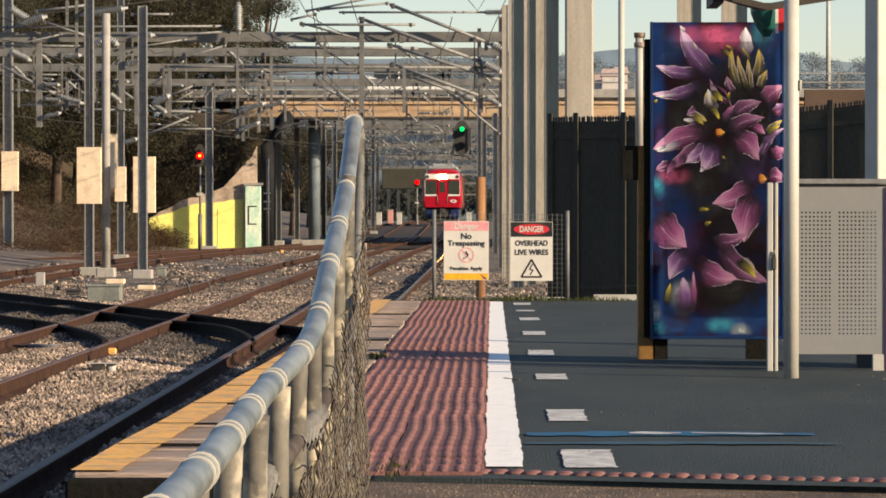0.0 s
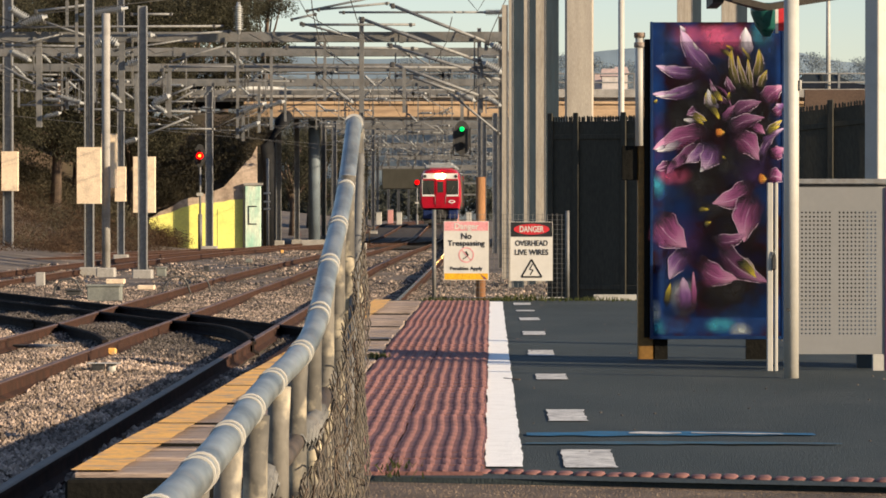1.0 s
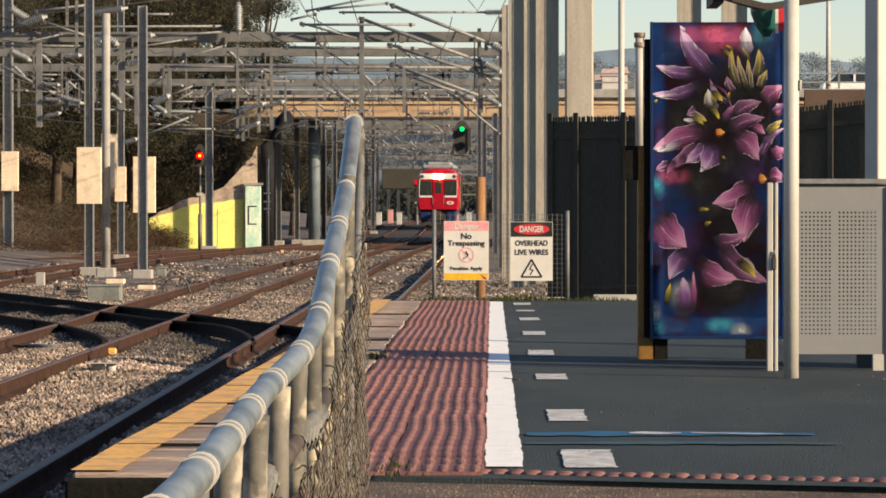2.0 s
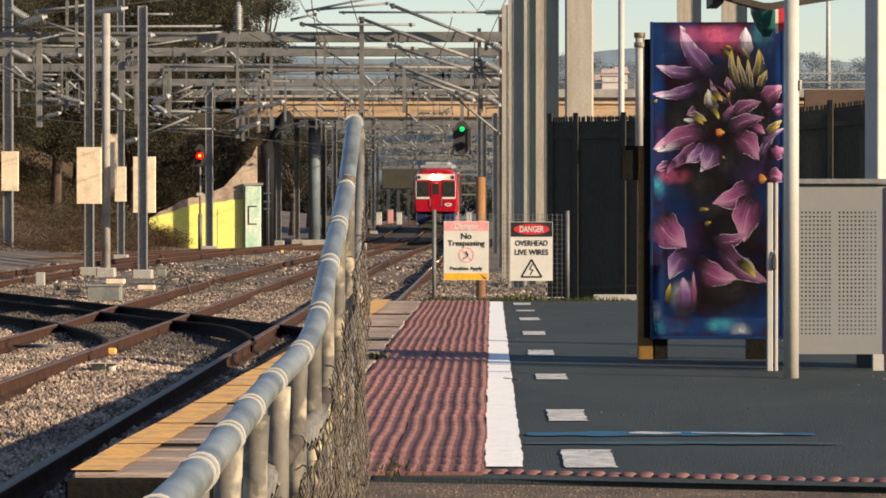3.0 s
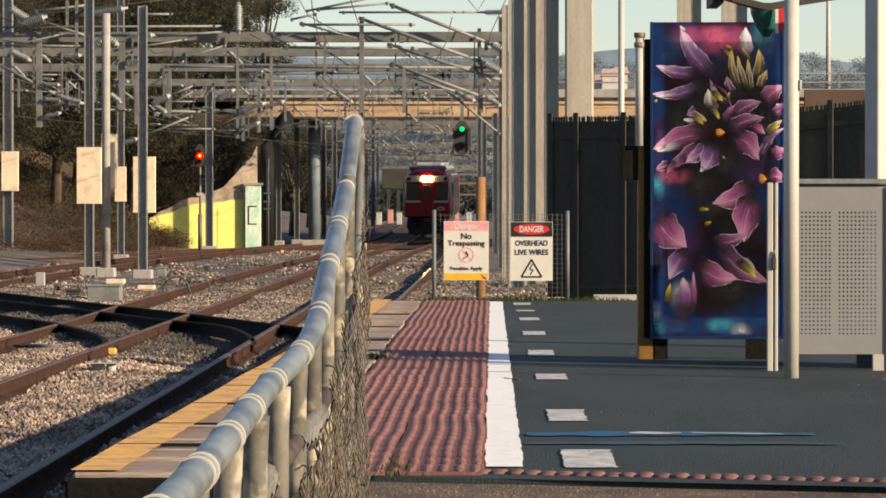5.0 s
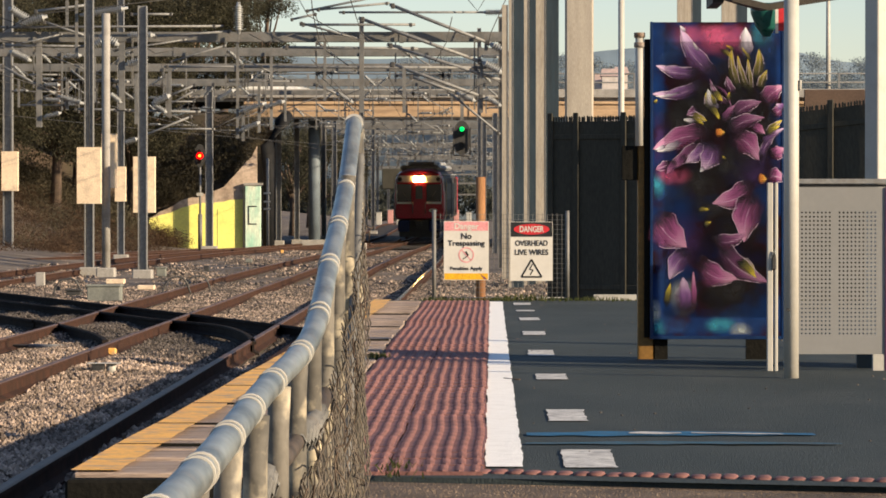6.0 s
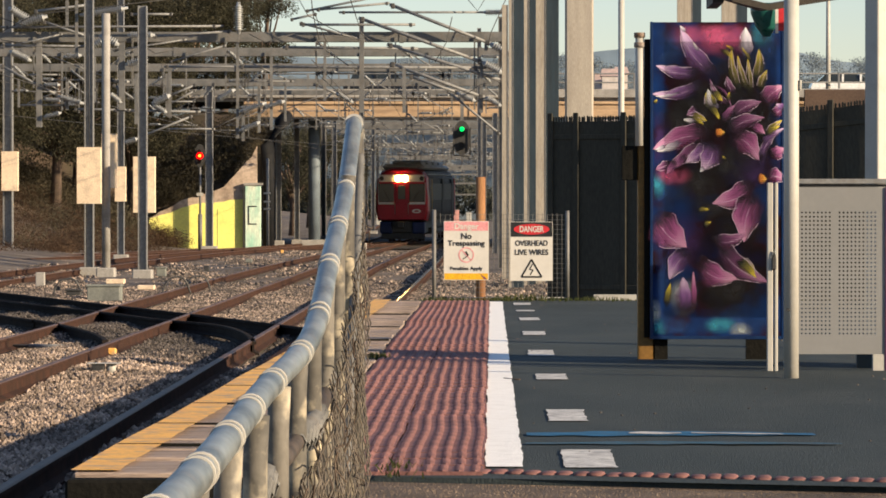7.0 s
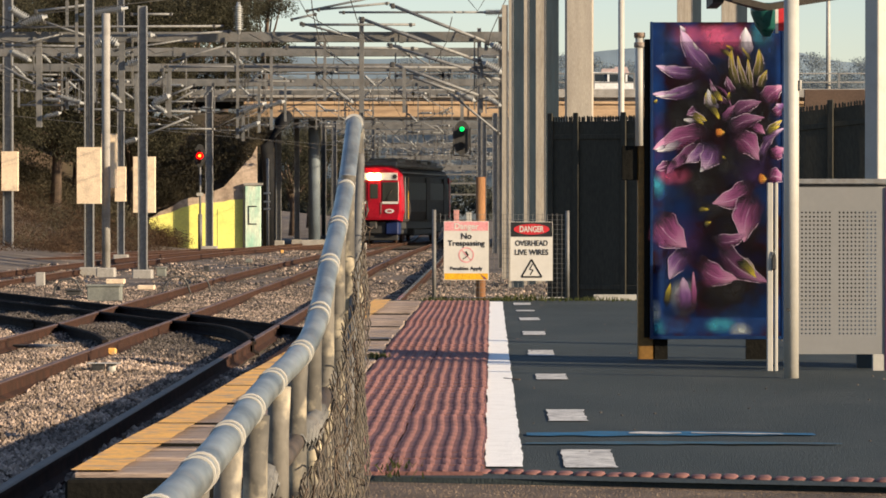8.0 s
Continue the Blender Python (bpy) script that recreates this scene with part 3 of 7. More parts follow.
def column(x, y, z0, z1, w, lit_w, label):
    """A tall built-up column: its lit side is a pale flange plate, its shaded side a dark web box, both by colour."""
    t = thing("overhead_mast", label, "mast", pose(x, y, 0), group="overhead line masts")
    part("flange", boxm(0, lit_w, -0.02, 0.06, z0, z1, 0.006), LITSTEEL, t, "weathered flange plate in the lit colour")
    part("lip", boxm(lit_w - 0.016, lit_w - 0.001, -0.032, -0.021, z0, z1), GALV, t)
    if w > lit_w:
        part("web", boxm(lit_w + 0.002, w, 0.03, 0.22, z0, z1, 0.006), SHADEBLUE, t, "web box in the shaded blue-grey colour")
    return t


column(0.245, 88, -0.72, 5.9, 0.15, 0.15, "tall grey steel column in the warm lit colour")
column(0.369, 80, -0.72, 6.3, 0.338, 0.105, "tall steel column with its lit and shaded sides put into its colours")
column(0.703, 83, -0.72, 6.5, 0.300, 0.145, "tall steel column with its lit and shaded sides put into its colours")
column(0.997, 84, -0.72, 6.7, 0.54, 0.245, "broad steel column with its lit and shaded sides put into its colours")
mast(0.14, 150, -0.7, 5.03, 0.208, 'grey galvanised H-section overhead line mast', False, False)
mast(-0.356, 178, -0.6, 5.4, 0.219, 'grey galvanised H-section overhead line mast', False, True)
mast(-6.09, 172, -0.6, 10.14, 0.212, 'grey galvanised H-section overhead line mast', False, True)
mast(-0.58, 172, -0.5, 9.61, 0.185, 'grey galvanised H-section overhead line mast', False, True)
pier = thing("viaduct_pier", "broad pale concrete pier of a viaduct", "pier", pose(2.62, 110, 0), group="viaduct piers")
part("shaft", boxm(-0.42, 0.42, -0.4, 0.4, -0.7, 8.7, 0.05), mat("pier_concrete", (0.40, 0.36, 0.30), (0.33, 0.295, 0.25), rough=0.9, scale=0.9, fine=22, dirt=(0.20, 0.17, 0.14), dirt_amount=0.4, stretch=(2.5, 2.5, 0.4)), pier)
part("footing", boxm(-0.7, 0.7, -0.7, 0.7, -0.9, -0.56, 0.04), CONCRETE, pier, "concrete footing")
column(5.65, 112, -0.7, 8.8, 0.74, 0.47, "tall steel column with its lit and shaded sides put into its colours")
column(7.0, 112, -0.7, 8.8, 0.79, 0.47, "tall steel column with its lit and shaded sides put into its colours")
mast(2.47, 70, -0.7, 5.62, 0.118, 'slim cream-painted lamp column', True, False, PALEGREY)
mast(-0.14, 47, -0.7, 1.36, 0.123, 'short rusty brown timber post', True, False, BARKPOST)
weights(-18.63, -18.01, 1.78, 3.28, 139.5)
weights(-11.02, -10.39, 1.17, 2.67, 97.6)
weights(-11.68, -11.24, 1.68, 3.3, 110)
weights(-13.49, -13.11, 1.35, 2.6, 131.5)
weights(-9.51, -8.94, 0.93, 2.42, 97.5)
p0 = portal(108, 6.1, 0.299, -15.45, 0.45, 'grey steel box beam of an overhead line portal')
clutter(p0, 108, 6.1, (-13.46, -10.55, -7.81, -5.15, -2.82, -0.5), 3)
bm = bmesh.new()
hbar(bm, 0.32, 108, -0.7, 6.70, 0.24)
part('column', bm, STEELDIM, p0)
p1 = portal(130, 6.63, 0.3, -18.6, 0.4, 'grey steel box beam of an overhead line portal')
clutter(p1, 130, 6.63, (-17.0, -15.2, -10.8, -8.0, -4.6, -2.2), 4)
bm = bmesh.new()
hbar(bm, 0.38, 130, -0.7, 7.23, 0.24)
part('column', bm, STEELDIM, p1)
p2 = portal(150, 6.88, 0.323, -21.46, 0.35, 'grey steel box beam of an overhead line portal')
clutter(p2, 150, 6.88, (-16.85, -13.38, -10.38, -6.23, -4.15, -1.62), 5)
bm = bmesh.new()
hbar(bm, 0.44, 150, -0.7, 7.48, 0.24)
part('column', bm, STEELDIM, p2)
p3 = portal(165, 6.81, 0.33, -16.63, 0.3, 'grey steel box beam of an overhead line portal')
clutter(p3, 165, 6.81, (-15.48, -12.44, -9.9, -7.87, -5.33, -3.3, -0.25), 6)
p4 = portal(174, 6.66, 0.214, -17.53, 0.32, 'grey steel box beam of an overhead line portal')
clutter(p4, 174, 6.66, (-15.26, -11.51, -9.37, -6.96, -4.02, -1.87), 7)
dropper(p0, -13.26, 107.5, 3.44, 5.92, 0.165)
dropper(p0, -10.83, 107.5, 3.94, 5.92, 0.165)
dropper(p0, -9.43, 107.5, 3.72, 5.1, 0.099)
dropper(p0, -7.44, 107.5, 3.11, 6.17, 0.083)
dropper(p0, -3.8, 107.5, 3.86, 6.17, 0.132)
dropper(p0, -12.44, 107.5, 6.37, 7.16, 0.083)
dropper(p0, -12.16, 107.5, 5.59, 7.16, 0.083)
dropper(p0, -9.51, 107.5, 3.77, 5.01, 0.083)
dropper(p0, -13.86, 107.5, 4.02, 4.85, 0.066)
dropper(p0, -12.44, 107.5, 3.94, 4.77, 0.083)
dropper(p0, -11.63, 107.5, 4.22, 5.51, 0.066)
dropper(p0, -10.42, 107.5, 3.53, 5.01, 0.083)
dropper(p0, -7.28, 107.5, 3.03, 3.86, 0.083)
dropper(p0, -6.81, 107.5, 3.28, 4.68, 0.083)
dropper(p0, -6.45, 107.5, 3.36, 5.51, 0.083)
dropper(p0, -6.04, 107.5, 3.61, 4.68, 0.066)
dropper(p0, -4.88, 107.5, 4.19, 5.92, 0.083)
dropper(p0, -2.56, 107.5, 3.86, 5.18, 0.099)
dropper(p0, -0.3, 107.5, 3.86, 5.35, 0.099)
dropper(p0, -0.17, 107.5, 5.68, 6.17, 0.083)
pipe(p0, (-14.39, 107.5, 6.37), (-7.86, 107.5, 6.4), 0.033)
pipe(p0, (-14.39, 107.5, 5.84), (-11.66, 107.5, 5.81), 0.033)
pipe(p0, (-5.62, 107.5, 6.44), (-2.23, 107.5, 6.44), 0.037)
pipe(p0, (-4.47, 107.5, 6.8), (0.17, 107.5, 6.8), 0.033)
pipe(p0, (-6.12, 107.5, 5.78), (-2.15, 107.5, 5.74), 0.041)
pipe(p0, (-7.53, 107.5, 5.21), (-0.17, 107.5, 5.18), 0.041)
pipe(p0, (-9.59, 107.5, 5.21), (-6.62, 107.5, 5.21), 0.033)
pipe(p0, (-11.08, 107.5, 3.94), (-8.52, 107.5, 3.89), 0.033)
pipe(p0, (-13.64, 107.5, 4.98), (-12.65, 107.5, 4.98), 0.025)
pipe(p0, (-12.24, 107.5, 3.97), (-10.58, 107.5, 3.94), 0.033)
pipe(p0, (-10.58, 107.5, 6.75), (-9.34, 107.5, 6.75), 0.033)
pipe(p0, (-13.89, 107.5, 4.09), (-12.49, 107.5, 4.09), 0.025)
pipe(p0, (-9.51, 107.5, 3.39), (-8.1, 107.5, 3.39), 0.025)
pipe(p0, (-9.76, 107.5, 4.19), (-8.68, 107.5, 4.19), 0.025)
pipe(p0, (-2.98, 107.5, 7.03), (0.0, 107.5, 5.87), 0.05)
pipe(p0, (-3.89, 107.5, 6.64), (-0.2, 107.5, 5.31), 0.05)
pipe(p0, (-3.06, 107.5, 5.87), (0.46, 107.5, 4.75), 0.05)
pipe(p0, (-2.98, 107.5, 5.31), (-0.2, 107.5, 4.3), 0.05)
pipe(p0, (-2.4, 107.5, 4.93), (-0.96, 107.5, 4.44), 0.041)
pipe(p0, (-1.32, 107.5, 4.52), (0.25, 107.5, 3.23), 0.033)
pipe(p0, (-13.15, 107.5, 6.54), (-11.66, 107.5, 6.04), 0.041)
pipe(p0, (-14.39, 107.5, 5.25), (-12.67, 107.5, 4.35), 0.041)
pipe(p0, (-8.68, 107.5, 4.68), (-9.46, 107.5, 4.35), 0.033)
pipe(p0, (-8.77, 107.5, 3.77), (-10.42, 107.5, 3.1), 0.033)
pipe(p0, (-9.43, 107.5, 4.11), (-8.68, 107.5, 4.52), 0.025)
pipe(p0, (-12.4, 107.5, 5.18), (-11.58, 107.5, 4.52), 0.033)
pipe(p0, (-13.4, 107.5, 6.83), (-11.74, 107.5, 7.03), 0.041)
pipe(p0, (-11.08, 107.5, 4.68), (-10.25, 107.5, 4.11), 0.033)
pipe(p0, (-5.13, 107.5, 4.68), (-4.47, 107.5, 4.39), 0.033)
pipe(p0, (-12.57, 107.5, 6.17), (-14.39, 107.5, 5.76), 0.025)
pipe(p0, (-5.62, 107.5, 6.5), (-3.72, 107.5, 5.97), 0.033)
pipe(p0, (-5.87, 107.5, 6.59), (-5.13, 107.5, 6.75), 0.033)
pipe(p0, (-5.13, 107.5, 6.87), (-2.98, 107.5, 7.07), 0.033)
pipe(p0, (-5.46, 107.5, 6.83), (-2.98, 107.5, 7.33), 0.033)
pipe(p0, (-9.92, 107.5, 6.09), (-7.61, 107.5, 6.25), 0.033)
pipe(p0, (-11.08, 107.5, 5.68), (-8.93, 107.5, 6.01), 0.025)
pipe(p0, (-9.43, 107.5, 5.35), (-7.77, 107.5, 5.84), 0.025)
insulator(p0, (-14.07, 107.35, 6.89), (-13.58, 107.35, 6.59), 0.149)
insulator(p0, (-13.82, 107.35, 6.46), (-13.11, 107.35, 6.66), 0.149)
insulator(p0, (-11.89, 107.35, 6.74), (-10.8, 107.35, 6.91), 0.132)
insulator(p0, (-11.81, 107.35, 5.75), (-11.4, 107.35, 5.97), 0.149)
insulator(p0, (-11.4, 107.35, 6.1), (-10.97, 107.35, 5.87), 0.149)
insulator(p0, (-10.57, 107.35, 6.13), (-9.94, 107.35, 6.13), 0.116)
insulator(p0, (-12.47, 107.35, 5.5), (-12.06, 107.35, 5.54), 0.099)
insulator(p0, (-10.65, 107.35, 5.29), (-10.14, 107.35, 5.42), 0.132)
insulator(p0, (-7.4, 107.35, 6.99), (-7.4, 107.35, 6.26), 0.149)
insulator(p0, (-0.17, 107.35, 6.79), (0.33, 107.35, 6.79), 0.116)
insulator(p0, (0.03, 107.35, 5.83), (0.63, 107.35, 5.54), 0.165)
insulator(p0, (-0.2, 107.35, 5.29), (0.26, 107.35, 5.04), 0.149)
insulator(p0, (-0.13, 107.35, 4.28), (0.23, 107.35, 4.08), 0.116)
insulator(p0, (-0.96, 107.35, 4.41), (-0.53, 107.35, 4.22), 0.116)
insulator(p0, (-0.25, 107.35, 5.5), (0.17, 107.35, 5.5), 0.083)
insulator(p0, (-4.49, 107.35, 4.41), (-4.1, 107.35, 4.18), 0.099)
insulator(p0, (-14.04, 107.35, 5.64), (-13.54, 107.35, 5.41), 0.116)
insulator(p0, (-12.62, 107.35, 4.33), (-12.02, 107.35, 4.15), 0.099)
insulator(p0, (-13.05, 107.35, 4.68), (-12.68, 107.35, 4.68), 0.083)
insulator(p0, (-13.05, 107.35, 4.25), (-12.62, 107.35, 4.22), 0.083)
insulator(p0, (-13.05, 107.35, 3.75), (-12.65, 107.35, 3.85), 0.083)
insulator(p0, (-11.15, 107.35, 4.41), (-10.87, 107.35, 4.18), 0.099)
insulator(p0, (-9.46, 107.35, 4.35), (-9.88, 107.35, 4.15), 0.132)
insulator(p0, (-9.88, 107.35, 4.08), (-9.55, 107.35, 3.89), 0.099)
insulator(p0, (-7.96, 107.35, 4.28), (-7.56, 107.35, 4.51), 0.116)
insulator(p0, (-7.27, 107.35, 3.92), (-6.67, 107.35, 4.12), 0.116)
insulator(p0, (-7.3, 107.35, 3.36), (-6.84, 107.35, 3.56), 0.099)
insulator(p0, (-10.4, 107.35, 3.09), (-10.7, 107.35, 2.99), 0.099)
insulator(p0, (-6.61, 107.35, 4.02), (-6.11, 107.35, 4.18), 0.099)
wire([(-5.69, 107.2, 7.28), (-5.36, 107.2, 6.69), (-4.7, 107.2, 6.32), (-3.79, 107.2, 5.96)], 0.014)
wire([(-5.28, 107.2, 7.31), (-5.2, 107.2, 6.65), (-5.03, 107.2, 5.99)], 0.014)
wire([(-7.42, 107.2, 7.31), (-7.36, 107.2, 7.02)], 0.014)
wire([(-0.82, 107.2, 7.31), (-0.41, 107.2, 6.82), (-0.16, 107.2, 7.23)], 0.014)
wire([(-4.12, 107.2, 7.15), (-3.79, 107.2, 6.16), (-3.46, 107.2, 5.91)], 0.014)
wire([(0.41, 107.2, 7.15), (-0.03, 107.2, 6.16), (-0.13, 107.2, 5.66)], 0.014)
wire([(0.41, 107.2, 4.84), (-0.33, 107.2, 4.67), (-0.82, 107.2, 4.34)], 0.014)
wire([(-5.11, 107.2, 5.0), (-4.45, 107.2, 4.43), (-4.12, 107.2, 4.01)], 0.014)
wire([(-3.05, 107.2, 5.0), (-2.8, 107.2, 4.51), (-2.47, 107.2, 4.21)], 0.014)
wire([(-12.7, 107.2, 6.16), (-13.36, 107.2, 5.83), (-14.35, 107.2, 5.99)], 0.014)
wire([(-10.23, 107.2, 5.83), (-9.81, 107.2, 5.58), (-9.24, 107.2, 5.7)], 0.014)
wire([(-14.43, 107.2, 6.65), (-13.36, 107.2, 6.32), (-12.2, 107.2, 6.4)], 0.014)
wire([(-14.43, 107.2, 6.16), (-13.36, 107.2, 6.73), (-11.05, 107.2, 6.98), (-8.91, 107.2, 7.23)], 0.014)
wire([(-7.09, 107.2, 6.16), (-6.6, 107.2, 5.91), (-5.77, 107.2, 6.16)], 0.014)
wire([(-1.15, 107.2, 6.65), (-1.32, 107.2, 5.91), (-1.65, 107.2, 5.33)], 0.014)

# contact and catenary wires over each line
for path in (MAIN, LEFT, TURNOUT):
    for dz, r in ((4.85, 0.010), (6.0, 0.009)):
        sub = [q for q in path if q[1] > 60]
        pts = []
        for (xa, ya), (xb, yb) in zip(sub, sub[1:]):
            pts.append((xa, ya, RAIL_Z + rise(ya) + dz))
            sag = 0.0 if dz < 5 else -0.5
            pts.append(((xa + xb) / 2, (ya + yb) / 2, RAIL_Z + rise((ya + yb) / 2) + dz + sag))
        wire(pts, r, "thin dark contact wire over the rails")
for i, y in enumerate((217, 228, 241, 258, 280, 305, 335, 370, 410, 460)):
    zb = 6.3 + 0.8 * min(1, (y - 198) / 60) - 0.4 * (i % 2)
    t = portal(y, zb, 0.26, -10.6, 0.4 + 0.1 * i, "distant grey overhead line portal")
    bm = bmesh.new()
    hbar(bm, -10.4, y, -0.7, zb + 0.8, 0.26)
    part("column", bm, STEELDIM, t)
    bm = bmesh.new()
    hbar(bm, 0.2 + 0.1 * i, y, -0.7, zb + 0.8, 0.26)
    part("column", bm, STEELDIM, t)
    clutter(t, y, zb, (-8.6, -6.9, -5.2, -3.4, -1.9, -0.6), 40 + i)
# ---- road bridge ----
BR = 185.0
KB = BR / 180.0


# the shade under the bridge is put into this concrete's colour
SHADEDCONCRETE = mat("shaded_concrete", (0.085, 0.080, 0.075), (0.05, 0.047, 0.045), rough=0.95, scale=0.5, fine=12, dirt=(0.10, 0.085, 0.07), dirt_amount=0.4)
BLACKSTEEL = mat("black_pipe_paint", (0.010, 0.011, 0.013), (0.016, 0.016, 0.017), rough=0.7, spec=0.15, scale=2, fine=20, bump=0.05)


def up(z):
    """Heights on the bridge."""
    return 0.88 + (z - 0.88) * KB


def bridge():
    t = thing("road_bridge", "long concrete road bridge with a sunlit edge beam", "bridge", kind="structure")
    part("edge_beam", boxm(-12.5, 1.0, BR, BR + 0.5, up(5.66), up(6.42), 0.03), BRIDGE, t, "sunlit ochre concrete edge beam")
    part("edge_beam", boxm(1.02, 30, BR, BR + 0.5, up(5.60), up(6.42), 0.03), BRIDGE, t)
    part("beam_flange", boxm(-12.5, 30, BR - 0.12, BR - 0.004, up(6.28), up(6.42), 0.02), BRIDGE, t)
    part("lower_strip", boxm(-12.5, 30, BR - 0.05, BR - 0.004, up(5.58), up(5.655)), DARKSTEEL, t, "dark lower edge")
    x = -10.4
    while x < 29:
        part("stiffener", boxm(x - 0.03, x + 0.03, BR - 0.05, BR - 0.004, up(5.67), up(6.27)), BRIDGE, t)
        x += 3.1
    part("soffit", boxm(-12.5, 30, BR + 0.52, BR + 27.5, up(6.22), up(6.40)), CONCRETE, t)
    part("deck", boxm(-130, 130, BR + 0.55, BR + 12.3, up(6.402), up(6.46)), ASPHALT, t, "asphalt carriageway")
    part("rear_deck", boxm(-12.5, 130, BR + 12.31, BR + 27.5, up(6.402), up(6.46)), ASPHALT, t)
    part("fascia_slab", boxm(-60, 60, BR - 0.25, BR + 0.52, up(6.60), up(7.02), 0.02), CONCRETE, t, "grey concrete fascia slab")
    part("bearing_strip", boxm(-60, 60, BR + 0.1, BR + 0.52, up(6.422), up(6.598)), CONCRETE, t)
    part("parapet", boxm(-11.9, 60, BR + 27.3, BR + 27.5, up(6.47), up(7.45), 0.02), CONCRETE, t)
    for z in (7.35, 7.78):
        part("guard_rail", tubem([(-60, BR, up(z)), (60, BR, up(z))], 0.04, 6), GALV, t)
    me = bpy.data.meshes.new("rail_post")
    bm = bmesh.new()
    box(bm, -0.05, 0.05, -0.05, 0.05, 0, 0.78)
    bm.to_mesh(me)
    bm.free()
    me.materials.append(GALV)
    for i in range(34):
        shared("rail_post", me, pose((-33 + 2 * i) * KB, BR, up(7.05)), t)
    part("abutment", boxm(-12.95, -12.35, BR - 0.6, BR + 27, -0.9, up(5.6)), SHADEDCONCRETE, t, "concrete abutment with the bridge shade put into its colour")
    for y in (BR + 1.5, BR + 14, BR + 25):
        part("pier", boxm(4.9, 5.7, y, y + 1.2, -0.9, up(6.2), 0.05), CONCRETE, t)
    # brown is darkened here to hold the shade on the fascia
    part("fascia", boxm(15.2 * KB, 32, BR - 1.4, BR - 1.1, up(5.2), up(6.95), 0.02), mat("shaded_brown_fascia", (0.10, 0.066, 0.048), (0.075, 0.05, 0.038), rough=0.9, scale=0.7, fine=10), t, "brown fascia darkened for the shade it stands in")
    lamp = thing("street_lamp", "slim pale lamp post on the bridge", "street lamp", pose(16.55 * KB, BR + 0.9, up(6.46)))
    part("post", tubem([(0, 0, 0), (0, 0, 6.2)], [0.13, 0.09], 10), PALEGREY, lamp)


bridge()


def wing_wall():
    t = thing("wing_wall", "broken concrete wing wall painted bright yellow below", "wall", kind="structure")
    y0, y1 = 176.6, 177.3
    xs = [-16.5 + 0.26 * i for i in range(21)]
    rng = random.Random(4)

    def slab(name, lo, hi, material, ya, yb, label):
        bm = bmesh.new()
        f = [[bm.verts.new((x, ya, lo(x))), bm.verts.new((x, ya, hi(x)))] for x in xs]
        b = [[bm.verts.new((x, yb, lo(x))), bm.verts.new((x, yb, hi(x)))] for x in xs]
        for k in range(len(xs) - 1):
            bm.faces.new((f[k][0], f[k + 1][0], f[k + 1][1], f[k][1]))
            bm.faces.new((f[k][1], f[k + 1][1], b[k + 1][1], b[k][1]))
            bm.faces.new((b[k][0], b[k][1], b[k + 1][1], b[k + 1][0]))
        bm.faces.new((f[0][0], f[0][1], b[0][1], b[0][0]))
        bm.faces.new((f[-1][0], b[-1][0], b[-1][1], f[-1][1]))
        return part(name, bm, material, t, label)
    jag = {x: rng.uniform(-0.09, 0.09) for x in xs}
    line = lambda x: min(wall_top(x) - 0.05, 0.70 + (x + 16.5) * 0.30 if x < -14.2 else 1.42 + (x + 14.2) * 0.08) + jag[x] * 0.5
    slab("raw_wall", lambda x: -0.9, lambda x: wall_top(x) + jag[x], mat("raw_stone_wall", (0.56, 0.44, 0.34), (0.38, 0.29, 0.22), rough=0.95, scale=1.1, fine=8, bump=0.6, dirt=(0.12, 0.09, 0.06), dirt_amount=0.6), y0, y1, "rough tan masonry")
    slab("painted_face", lambda x: -0.9, line, YELLOWWALL, y0 - 0.03, y0 - 0.004, "bright yellow paint")
    for x in (-15.3, -13.2):
        part("joint", boxm(x - 0.012, x + 0.012, y0 - 0.034, y0 - 0.03, -0.9, 1.15), DARKSTEEL, t, "dark wall joint")
    p = thing("painted_door", "pale green and white painted steel door by the bridge", "door", pose(-11.45, 176.38, 0))
    part("leaf", boxm(-0.40, 0.36, 0, 0.16, -0.85, 2.27, 0.02), mat("pale_green_paint", (0.78, 0.82, 0.66), (0.38, 0.66, 0.52), rough=0.7, scale=1.2, fine=8, bump=0.1, stretch=(2, 2, 0.5)), p)
    part("lintel", boxm(-0.46, 0.46, -0.05, 0.16, 2.28, 2.4), CONCRETE, p)
    bm = bmesh.new()
    for z in (0.4, 1.25):
        box(bm, -0.22, 0.16, -0.02, -0.004, z, z + 0.05)
    box(bm, -0.25, -0.2, -0.02, -0.004, 0.4, 1.3)
    part("markings", bm, SIGNBLACK, p, "dark painted strokes")
    part("dark_edge", boxm(-0.50, -0.43, -0.02, 0.16, -0.85, 2.2), DARKSTEEL, p)


wing_wall()


def chute():
    t = thing("drain_chute", "black drain chute slung under the bridge end", "drain chute")
    bm = bmesh.new()
    tube(bm, [(-10.75, 177, -0.7), (-10.75, 177, 2.9), (-10.8, 177, 4.1), (-10.2, 177.5, 5.3), (-9.9, 178, 5.7)], [0.28, 0.3, 0.36, 0.33, 0.3], 10)
    part("chute_pipe", bm, BLACKSTEEL, t)
    s = thing("signal_post", "slim galvanised post with small brackets beside the bridge", "post", pose(-10.65, 174.5, 0))
    part("post", tubem([(0, 0, -0.75), (0, 0, 3.55)], 0.07, 10), GALV, s)
    for z in (1.85, 1.45, 1.1):
        part("bracket", boxm(-0.18, 0.14, -0.12, -0.08, z, z + 0.09), PALEGREY, s)


chute()


def lamp_mat(name, color, strength):
    return mat(name, color, color, rough=0.3, bump=0, emit=color, emit_strength=strength)


